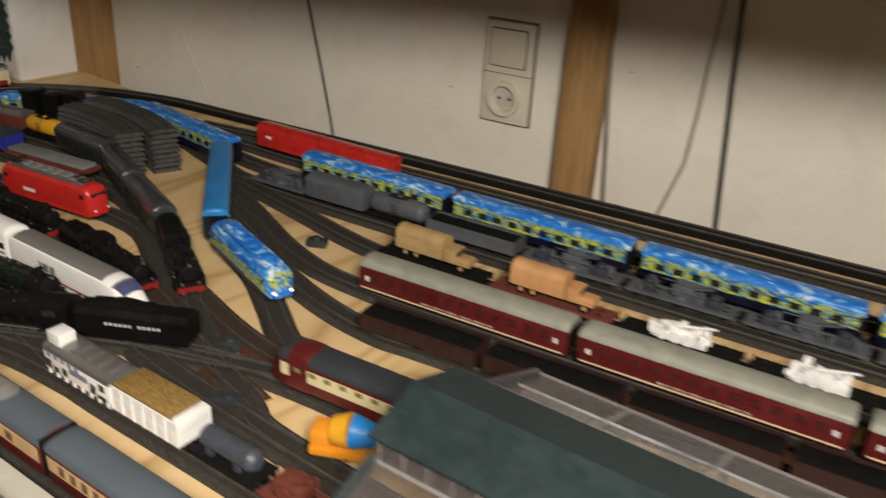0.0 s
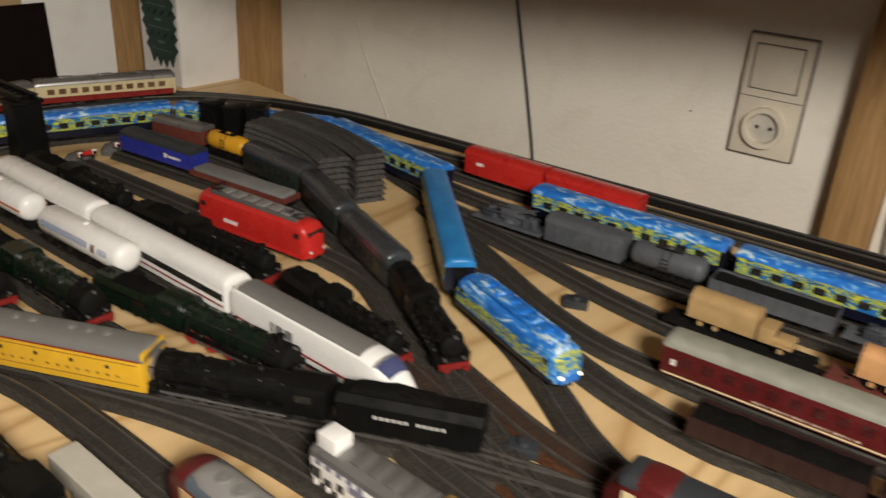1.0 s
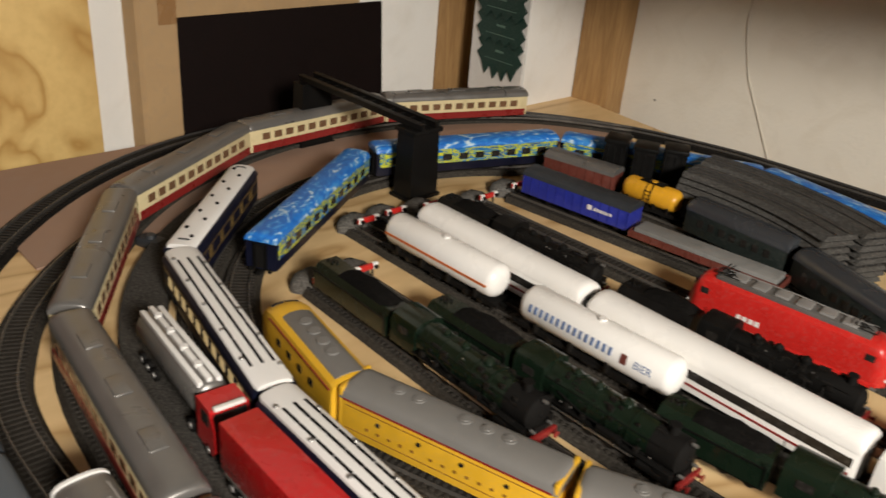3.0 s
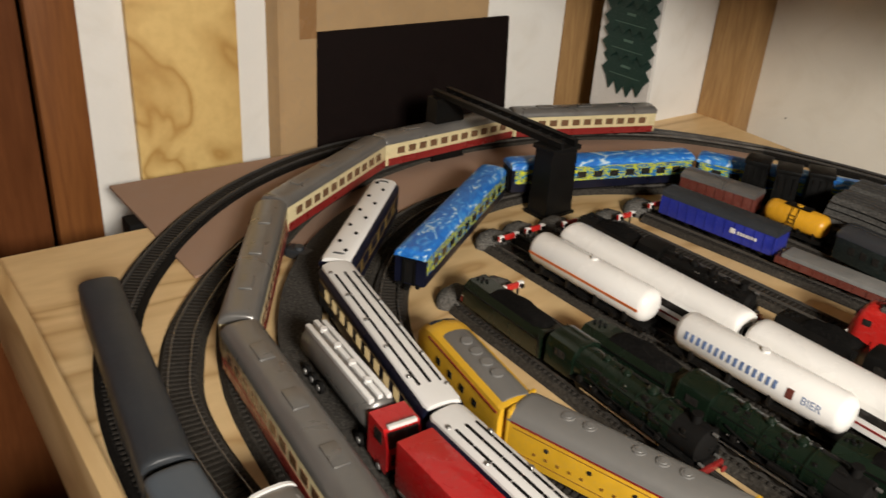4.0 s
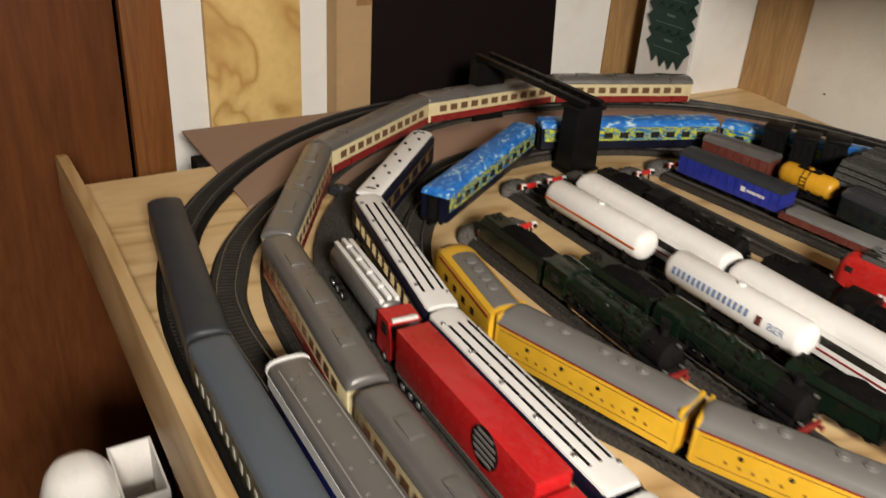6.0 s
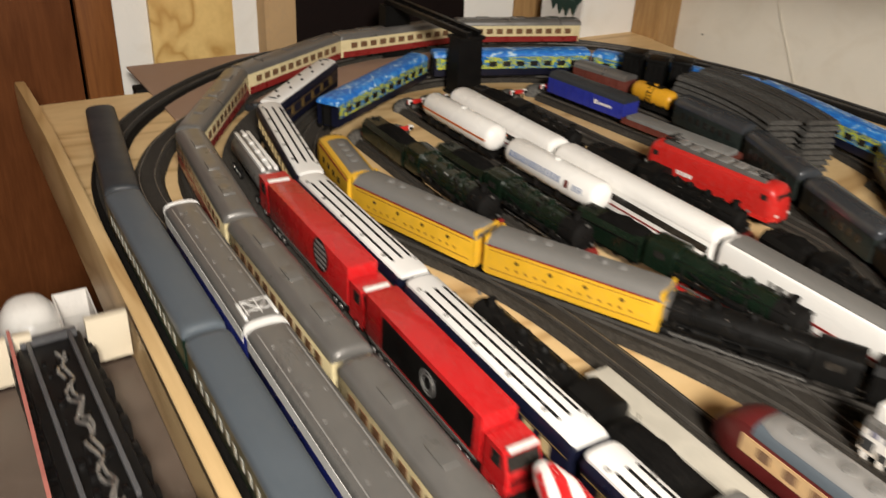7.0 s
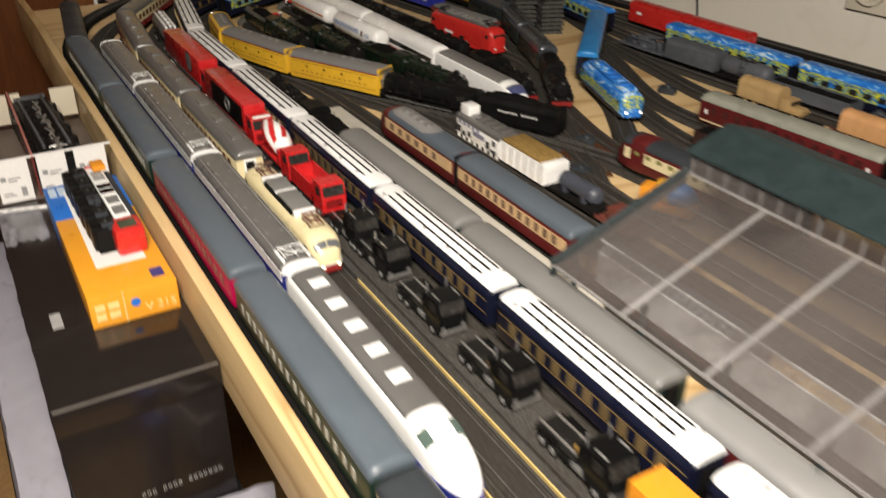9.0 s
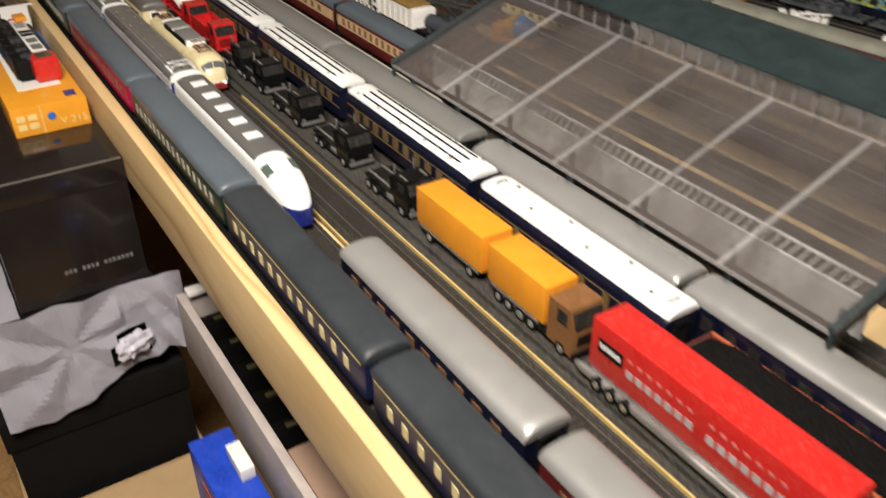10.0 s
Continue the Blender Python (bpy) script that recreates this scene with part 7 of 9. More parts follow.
def white_guns(m, z):
    t = thing("white_field_gun", "white painted field gun load on a dark flat wagon", "load", m, "white loads")
    bm = new_bm()
    rnd = random.Random(int(m.translation.x * 1000))
    box(bm, -0.030, 0.030, -0.011, 0.011, z, z + 0.006, 0.001)
    for i in range(38):
        x, y = rnd.uniform(-0.031, 0.030), rnd.uniform(-0.012, 0.012)
        q = rnd.uniform(0.002, 0.0045)
        box(bm, x - q, x + q, y - q * 0.8, y + q * 0.8, z + 0.004, z + rnd.uniform(0.008, 0.021) - 5 * (x / 0.05) ** 2 * 0.002, 0.0009)
    part("carriage", bm, WHITE, t)
    bm = new_bm()
    cyl(bm, (-0.01, 0, z + 0.014), (0.036, 0.004, z + 0.022), 0.002, 0.0013, 12)
    part("barrel", bm, WHITE, t)
    bm = new_bm()
    cyl(bm, (0, -0.0015, 0), (0, 0.0015, 0), 0.006, 0.006, 14)
    cyl(bm, (0, -0.002, 0), (0, 0.002, 0), 0.002, 0.002, 10)
    wh = part("wheel", bm, WHITE, t)
    wh.matrix_basis = pose(-0.018, -0.012, z + 0.006)
    for s, x in ((-1, -0.004), (-1, 0.010), (1, -0.018), (1, -0.004), (1, 0.010)):
        again(wh, pose(x, s * 0.012, z + 0.006))


for a in ((-0.275, -0.14), (-0.13, 0.005), (0.015, 0.15)):
    m, ln = kk(*a)
    flat_wagon("flat_wagon", "dark flat wagon carrying white gun parts", m, ln, BLACK_MATT)
    white_guns(m, 0.0209)

# field grey goods train
gg = on_line(0.880, 4.5, -0.85)


def grey_gun(m, ln, label):
    t = flat_wagon("gun_wagon", label, m, ln, GUNGREY)
    bm = new_bm()
    cyl(bm, (0, 0, 0.0209), (0, 0, 0.026), 0.012, 0.011, 18)
    box(bm, -0.012, 0.010, -0.009, 0.009, 0.026, 0.033, 0.001)
    for s in (-1, 1):
        box(bm, -0.012, 0.014, s * 0.009 - 0.001, s * 0.009 + 0.001, 0.026, 0.040, 0.0005)
        tube(bm, [(-0.03, s * 0.012, 0.0209), (-0.03, s * 0.012, 0.033), (0.03, s * 0.012, 0.033), (0.03, s * 0.012, 0.0209)], 0.0007, 6)
    rnd = random.Random(int(abs(m.translation.x) * 1000))
    for i in range(9):
        x, y, q = rnd.uniform(-ln * 0.42, ln * 0.42), rnd.uniform(-0.009, 0.009), rnd.uniform(0.003, 0.007)
        box(bm, x - q, x + q, y - 0.004, y + 0.004, 0.0208, 0.0235 + rnd.uniform(0.002, 0.012), 0.0008)
    part("gun_mount", bm, GUNGREY, t)
    for x in (-ln * 0.30, ln * 0.30):
        bm = new_bm()
        box(bm, x - 0.009, x + 0.007, -0.010, 0.010, 0.0210, 0.0315, 0.0012)
        cyl(bm, (x - 0.002, 0.0, 0.0315), (x - 0.002, 0.0, 0.0350), 0.0055, 0.0045, 14)
        part("load_case", bm, paint("dark_field_grey", (0.030, 0.033, 0.042), 0.6), t, "dark grey covered load")
    bm = new_bm()
    for s in (-0.004, 0.004):
        cyl(bm, (0, s, 0.034), (0.036, s, 0.043), 0.0016, 0.0011, 10)
    part("gun_barrel", bm, GUNGREY, t)
    return t


m, ln = gg(-0.918, -0.816)
grey_gun(m, ln, "field grey flat wagon with a gun mount")
m, ln = gg(-0.808, -0.705)
box_wagon("covered_wagon", "field grey covered wagon", m, ln, GUNGREY, GUNGREY, 0.051)
m, ln = gg(-0.697, -0.606)
tank_wagon("tank_wagon", "field grey tank wagon", m, ln, GUNGREY, 0.0150)
m, ln = gg(-0.596, -0.462)
gondola("open_wagon", "field grey open wagon with a dark load", m, ln, GUNGREY, BLACK_MATT)
for a in ((-0.452, -0.318), (-0.308, -0.175), (-0.165, -0.03), (-0.02, 0.11)):
    m, ln = gg(*a)
    grey_gun(m, ln, "field grey flat wagon with a gun mount")

# yellow streamliner
m, ln = at(-1.347, 0.245, -1.202, 0.224)
t = thing("diesel_locomotive", "yellow nosed diesel locomotive with a grey roof", "model locomotive", m, "yellow train")
part("body", nose_body(new_bm(), ln, 0.036, 0.047, 0.0575, 0.0, 0.040, 9), YELLOW, t)
bm = new_bm()
loft(bm, [[(x, y * k, 0.046 + (z - 0.046) * k + 0.0006) for y, z in arch(0.031, 0.047, 0.0578, 9, 0.35)] for x, k in ((-ln / 2 + 0.032, 0.55), (-ln / 2 + 0.048, 1), (ln / 2 - 0.004, 1))])
for i in range(4):
    cyl(bm, (-ln / 2 + 0.065 + i * 0.016, 0, 0.057), (-ln / 2 + 0.065 + i * 0.016, 0, 0.0596), 0.0055, 0.005, 16)
part("roof", bm, GREYROOF, t, "grey roof with round fans")
for a0, a1 in ((48, 86), (94, 132)):
    nose_patch("windscreen", GLASS_DARK, t, ln, 0.036, 0.047, 0.0575, 0.040, 0.36, 0.50, a0, a1, 0.0005, -1)
bm = new_bm()
for s in (-1, 1):
    box(bm, -ln / 2 + 0.034, ln / 2 - 0.003, s * 0.018 - 0.0005, s * 0.018 + 0.0005, 0.0478, 0.0490)
part("red_line", bm, TEERED, t)
side_windows(t, [-0.02 + i * 0.02 for i in range(4)], 0.0184, 0.033, 0.039, 0.006, GLASS_DARK)
underframe(t, ln - 0.02, 0.034)
bogies(t, ln, 0.035)


def yellow_coach(m, ln):
    t = coach("yellow_coach", "yellow coach with grey roof, portholes and a red line", "yellow train", ln, 0.036, YELLOW, GREYROOF, (("red_line", 0.0415, 0.0428, TEERED),), (0, 0, 0, 0), flat=0.35, roofkind="fans", top=0.0585, eave=0.0485, endmat=YELLOW, m=m)
    bm = new_bm()
    cyl(bm, (0, -0.0006, 0), (0, 0.0006, 0), 0.0019, 0.0019, 14)
    first = None
    for s in (-1, 1):
        for i in range(4):
            mm = pose((i - 1.5) * ln * 0.2, s * 0.018, 0.038)
            if first is None:
                first = part("porthole", bm, GLASS_DARK, t)
                first.matrix_basis = mm
            else:
                again(first, mm)
    bm = new_bm()
    for s in (-1, 1):
        for i in range(13):
            x = -ln * 0.36 + i * ln * 0.056 + (0.006 if i > 4 else 0)
            box(bm, x, x + ln * 0.014, s * 0.018 - 0.0004, s * 0.018 + 0.0004, 0.0285, 0.0308)
        for z in (0.0235, 0.0435):
            box(bm, -ln / 2 + 0.006, ln / 2 - 0.006, s * 0.018 - 0.0004, s * 0.018 + 0.0004, z, z + 0.0006)
    part("lettering_bar", bm, paint("brown_print", (0.22, 0.10, 0.015), 0.5), t, "dark lettering bars")
    for s in (-1, 1):
        bm = new_bm()
        box(bm, s * (ln / 2 - 0.001) - 0.0018, s * (ln / 2 - 0.001) + 0.0018, -0.0178, 0.0178, 0.018, 0.0565, 0.0012)
        part("end_wall", bm, YELLOW, t)
    return t


m, ln = at(-1.203, 0.226, -1.038, 0.277)
yellow_coach(m, ln)
m, ln = at(-1.030, 0.280, -0.874, 0.359)
yellow_coach(m, ln)

# ---- road vehicles ----
ROADTOP = 0.0106


def facing(x0, x1, y=0.128):
    return between((x0, y), (x1, y))


m, ln = between((-1.378, 0.148), (-1.222, 0.137))
t = thing("tank_truck", "silver tank trailer with a white walkway behind a red cab", "model truck", m, "trucks on the road")
bm = new_bm()
secs = []
x_a, x_b = -ln / 2, ln / 2 - 0.034
for x, k in ((x_a, 0.55), (x_a + 0.002, 0.85), (x_a + 0.006, 1), (x_b - 0.006, 1), (x_b - 0.002, 0.85), (x_b, 0.55)):
    secs.append([(x, 0.0145 * k * math.cos(a), ROADTOP + 0.0285 + 0.0155 * k * math.sin(a)) for a in [2 * math.pi * i / 24 for i in range(24)]])
loft(bm, secs)
tk = part("tank", bm, SILVER_DULL, t, "dull silver tank")
bm = new_bm()
for y in (-0.0072, 0.0, 0.0072):
    box(bm, x_a + 0.004, x_b - 0.004, y - 0.0020, y + 0.0020, ROADTOP + 0.0405 - abs(y) * 0.22 + 0.0012, ROADTOP + 0.0462 - abs(y) * 0.25, 0.0004)
for i in range(4):
    cyl(bm, (x_a + 0.02 + i * 0.026, 0, ROADTOP + 0.044), (x_a + 0.02 + i * 0.026, 0, ROADTOP + 0.0475), 0.0032, 0.003, 12)
part("walkway", bm, WHITEROOF, tk, "white ribbed walkway")
bm = new_bm()
box(bm, x_a + 0.004, ln / 2 - 0.006, -0.007, 0.007, ROADTOP + 0.008, ROADTOP + 0.014)
part("chassis", bm, BLACK, t)
cab_part(t, ln / 2 - 0.015, TRUCKRED, ROADTOP, 0.028)
truck_wheels(t, (ln / 2 - 0.012, ln / 2 - 0.044, x_a + 0.014, x_a + 0.027, x_a + 0.040), ROADTOP)
m, ln = facing(-1.205, -0.985, 0.132)
semi_truck("box_truck", "red semi-trailer truck with a round dark badge", m, ln, TRUCKRED, TRUCKRED, 0.052, ROADTOP, True, "trucks on the road")
m, ln = facing(-0.972, -0.768)
t = semi_truck("box_truck", "red semi-trailer truck with a black side panel", m, ln, TRUCKRED, TRUCKRED, 0.052, ROADTOP, None, "trucks on the road")
for s in (-1, 1):
    bm = new_bm()
    box(bm, -ln / 2 + 0.03, ln / 2 - 0.04, s * 0.0146 - 0.0004, s * 0.0146 + 0.0004, ROADTOP + 0.017, ROADTOP + 0.047)
    bp = part("side_panel", bm, BLACK, t, "black side panel")
    for k, (r0, r1) in enumerate(((0.0105, 0.0090), (0.0072, 0.0060))):
        bm = new_bm()
        ring = [[(r * math.cos(2 * math.pi * i / 24), s * yy, ROADTOP + 0.032 + r * math.sin(2 * math.pi * i / 24)) for i in range(24)] for r, yy in ((r0, 0.0149), (r0, 0.0153), (r1, 0.0153), (r1, 0.0149))]
        loft(bm, ring + ring[:1])
        part("ring_mark", bm, SILVER, bp)
# concrete mixer
m, ln = facing(-0.760, -0.645)
t = thing("mixer_truck", "red concrete mixer truck with a white striped drum", "model truck", m, "trucks on the road")
chassis(t, -ln / 2, ln / 2 - 0.004, ROADTOP)
cab_part(t, ln / 2 - 0.014, TRUCKRED, ROADTOP, 0.026, 0.028, 0.040, False)
bm = new_bm()
drum = []
for u, rr in ((-0.050, 0.006), (-0.044, 0.0095), (-0.026, 0.0148), (-0.012, 0.0155), (0.004, 0.0125), (0.014, 0.006)):
    drum.append((u, rr, ROADTOP + 0.030 - u * 0.22))
loft(bm, [[(u, rr * math.cos(a), zc + rr * math.sin(a)) for a in [2 * math.pi * i / 24 for i in range(24)]] for u, rr, zc in drum])
dr = part("drum", bm, WHITE, t)
bm = new_bm()
for k in range(6):
    bm = new_bm()
    ring = []
    for u, rr, zc in drum[1:-1]:
        a0 = 2 * math.pi * k / 6 + u * 22
        ring.append([(u, (rr + 0.0004) * math.cos(a0 + q), zc + (rr + 0.0004) * math.sin(a0 + q)) for q in (0, 0.17, 0.34, 0.5)] + [(u, rr * 0.8 * math.cos(a0 + 0.25), zc + rr * 0.8 * math.sin(a0 + 0.25))])
    loft(bm, ring)
    part("drum_stripe", bm, TRUCKRED, dr)
bm = new_bm()
box(bm, -0.048, 0.016, -0.012, 0.012, ROADTOP + 0.010, ROADTOP + 0.0145, 0.001)
box(bm, 0.012, 0.020, -0.012, 0.012, ROADTOP + 0.010, ROADTOP + 0.032, 0.001)
part("drum_frame", bm, TRUCKRED, t)
truck_wheels(t, (ln / 2 - 0.012, -ln / 2 + 0.016, -ln / 2 + 0.03), ROADTOP)
# red tipper
m, ln = facing(-0.640, -0.545)
t = thing("tipper_truck", "red tipper truck with an open red bed", "model truck", m, "trucks on the road")
chassis(t, -ln / 2, ln / 2 - 0.004, ROADTOP)
cab_part(t, ln / 2 - 0.014, TRUCKRED, ROADTOP, 0.026, 0.028, 0.040, False)
bm = new_bm()
xe = ln / 2 - 0.032
box(bm, -ln / 2, xe, -0.014, 0.014, ROADTOP + 0.011, ROADTOP + 0.014)
for s in (-1, 1):
    box(bm, -ln / 2, xe, s * 0.0135 - 0.0007, s * 0.0135 + 0.0007, ROADTOP + 0.011, ROADTOP + 0.031)
box(bm, xe - 0.0014, xe, -0.014, 0.014, ROADTOP + 0.011, ROADTOP + 0.034)
box(bm, -ln / 2, -ln / 2 + 0.0014, -0.014, 0.014, ROADTOP + 0.011, ROADTOP + 0.029)
part("bed", bm, TRUCKRED, t)
truck_wheels(t, (ln / 2 - 0.012, -ln / 2 + 0.016, -ln / 2 + 0.03), ROADTOP)
# tractors
m, ln = facing(-0.536, -0.462)
t1 = tractor("yellow_loader", "small black truck chassis with a yellow arm", m, BLACK, ln, ROADTOP, "trucks on the road")
bm = new_bm()
tube(bm, [(-0.024, 0, ROADTOP + 0.012), (-0.005, 0, ROADTOP + 0.026), (0.008, 0, ROADTOP + 0.020)], 0.0022, 8)
part("loader_arm", bm, ORANGE, t1, "orange loader arm")
t1 = None
for a in ((-0.385, -0.30), (-0.275, -0.19), (-0.165, -0.075)):
    m, ln = facing(a[0] + 0.012, a[1] + 0.012, 0.1255)
    if t1 is None:
        t1 = tractor("truck_tractor", "black truck tractor with chrome tanks", m, BLACK_GLOSS, 0.086, ROADTOP, "black tractors")
    else:
        copy_thing(t1, m)
m, ln = facing(-0.478, -0.394)
copy_thing(t1, m)
# orange road train
m, ln = facing(-0.047, 0.052, 0.1235)
t = thing("box_trailer", "orange box trailer on the road", "model truck", m, "trucks on the road")
bm = new_bm()
box(bm, -ln / 2, ln / 2 - 0.004, -0.0145, 0.0145, ROADTOP + 0.0125, ROADTOP + 0.045, 0.0008)
bx = part("trailer_box", bm, ORANGE, t)
for s in (-1, 1):
    bm = new_bm()
    box(bm, -ln / 2 + 0.004, ln / 2 - 0.008, s * 0.0138 - 0.0007, s * 0.0138 + 0.0007, ROADTOP + 0.0095, ROADTOP + 0.0122, 0.0003)
    part("side_rail", bm, STEEL, t, "bright side rail")
bm = new_bm()
box(bm, -ln / 2 + 0.002, ln / 2 + 0.004, -0.006, 0.006, ROADTOP + 0.008, ROADTOP + 0.0125)
part("chassis", bm, BLACK, t)
truck_wheels(t, (-0.03, 0.03), ROADTOP)
m, ln = facing(0.057, 0.156, 0.1235)
semi_truck("box_truck", "orange box truck with a brown cab", m, ln, paint("brown_cab", (0.19, 0.085, 0.03), 0.4), ORANGE, 0.045, ROADTOP, None, "trucks on the road", 0, 0.027)
m, ln = facing(0.172, 0.385, 0.1240)
t = semi_truck("box_truck", "bright red long truck with pale lettering bars and chrome wheels", m, ln, RED, RED, 0.052, ROADTOP, None, "trucks on the road", 15)
for s in (-1, 1):
    bm = new_bm()
    box(bm, -ln / 2 + 0.008, -ln / 2 + 0.03, s * 0.0147 - 0.0004, s * 0.0147 + 0.0004, ROADTOP + 0.030, ROADTOP + 0.040)
    sg = part("sign", bm, BLACK, t, "black sign with pale edge")
    bm = new_bm()
    for i in range(6):
        x = -ln / 2 + 0.0098 + i * 0.0032
        box(bm, x, x + 0.0022, s * 0.0152 - 0.0002, s * 0.0152 + 0.0002, ROADTOP + 0.0335, ROADTOP + 0.0372)
    part("lettering_bar", bm, PAPERWHITE, sg, "white lettering bars")

# ---- station roof ----
hall = thing("station_roof", "station roof with clear corrugated slopes and dark teal top", "station roof")
HX0, HX1 = -0.266, 0.270
RIBCLEAR = clear("clear_rib", (0.40, 0.38, 0.37), 0.16, 0.36, 0.0, 0.12)
PURLIN = clear("clear_purlin", (0.22, 0.205, 0.195), 0.25, 0.26)
for nm, (ya, za), (yb, zb) in (("near_slope", (0.213, 0.068), (0.362, 0.124)), ("far_slope", (0.602, 0.068), (0.458, 0.124))):
    bm = new_bm()
    loft(bm, [[(x, ya, za), (x, yb, zb), (x, yb, zb + 0.0015), (x, ya, za + 0.0015)] for x in (HX0, HX1)])
    sl = part(nm, bm, CLEAR, hall, "clear grey corrugated roof slope", False)
    sl.visible_shadow = False
    rib = None
    n = 7
    for i in range(n):
        bm = new_bm()
        x = HX0 + (HX1 - HX0) * i / (n - 1)
        q = 0.7 if i in (0, n - 1) else 1.0
        loft(bm, [[(x + q * dx, y, z + dz) for dx, dz in ((-0.0024, 0.0015), (0.0024, 0.0015), (0.0020, 0.0027), (0.0009, 0.0034), (-0.0009, 0.0034), (-0.0020, 0.0027))] for y, z in ((ya, za), (yb, zb))])
        part("rib", bm, RIBCLEAR, sl)
    for k in (0.0, 0.56, 0.78, 1.0):
        bm = new_bm()
        y, z = ya + (yb - ya) * k, za + (zb - za) * k
        q = 0.0012 if k in (0, 1) else 0.0005
        box(bm, HX0, HX1, y - q, y + q, z + 0.0012, z + (0.0032 if k in (0, 1) else 0.0020))
        part("purlin", bm, RIBCLEAR if k in (0, 1) else PURLIN, sl)
for y in (0.364, 0.456):
    bm = new_bm()
    box(bm, HX0, HX1, y - 0.0008, y + 0.0008, 0.1255, 0.1465)
    cl = part("clerestory", bm, CLEAR, hall, "upright clear glazing strip", False)
    bm = new_bm()
    for i in range(28):
        x = HX0 + 0.004 + (HX1 - HX0 - 0.008) * i / 27
        box(bm, x - 0.0007, x + 0.0007, y - 0.0014, y + 0.0014, 0.1255, 0.1465)
    part("glazing_bar", bm, RIBCLEAR, cl)
bm = new_bm()
loft(bm, [[(x, 0.359, 0.1455), (x, 0.408, 0.162), (x, 0.461, 0.1455), (x, 0.461, 0.1475), (x, 0.408, 0.1643), (x, 0.359, 0.1475)] for x in (HX0 - 0.003, HX1 + 0.003)])
part("top_roof", bm, TEAL, hall, "dark teal ridged top roof", False)
for x in (HX0 - 0.001, HX1 + 0.001):
    for ya, yb in ((0.213, 0.362), (0.602, 0.458)):
        bm = new_bm()
        loft(bm, [[(x - 0.0015, ya, 0.060), (x - 0.0015, yb, 0.115), (x - 0.0015, yb, 0.1275), (x - 0.0015, ya, 0.0715)], [(x + 0.0015, ya, 0.060), (x + 0.0015, yb, 0.115), (x + 0.0015, yb, 0.1275), (x + 0.0015, ya, 0.0715)]])
        part("end_truss", bm, TEAL, hall)
        bm = new_bm()
        loft(bm, [[(x - 0.0032, yy, zz), (x + 0.0032, yy, zz), (x + 0.0032, yy, zz + 0.0042), (x - 0.0032, yy, zz + 0.0042)] for yy, zz in ((ya, 0.0700), (yb, 0.1260))])
        part("end_rim", bm, paint("grey_teal_rim", (0.045, 0.055, 0.057), 0.22, 0.2), hall, "dark glossy rim of the roof end")
for y, z in ((0.262, 0.0835), (0.556, 0.0835)):
    bm = new_bm()
    box(bm, HX0 + 0.004, HX1 - 0.004, y - 0.001, y + 0.001, z, z + 0.0015)
    box(bm, HX0 + 0.004, HX1 - 0.004, y - 0.001, y + 0.001, z - 0.0135, z - 0.012)
    n = 64
    for i in range(n):
        x = HX0 + 0.006 + (HX1 - HX0 - 0.020) * i / n
        loft(bm, [[(x + q, y - 0.0006, zz), (x + q + 0.0016, y - 0.0006, zz), (x + q + 0.0016, y + 0.0006, zz), (x + q, y + 0.0006, zz)] for q, zz in ((0.0, z - 0.012), (0.007, z))])
    part("lattice", bm, paint("pale_lattice", (0.80, 0.79, 0.78), 0.35), hall, "fine lattice girder under the roof")
    bm = new_bm()
    box(bm, HX0 + 0.004, HX1 - 0.004, y - 0.0005, y + 0.0005, z - 0.043, z - 0.0137)
    part("girder_apron", bm, paint("pale_apron", (0.62, 0.60, 0.58), 0.4), hall, "plain pale apron under the lattice")
for i in range(7):
    x = HX0 + 0.006 + (HX1 - HX0 - 0.012) * i / 6
    for y, z in ((0.234, 0.070), (0.580, 0.070)):
        bm = new_bm()
        box(bm, x - 0.002, x + 0.002, y - 0.002, y + 0.002, 0.0 if y > 0.5 else 0.0002, z + 0.005)
        part("column", bm, TEAL, hall)

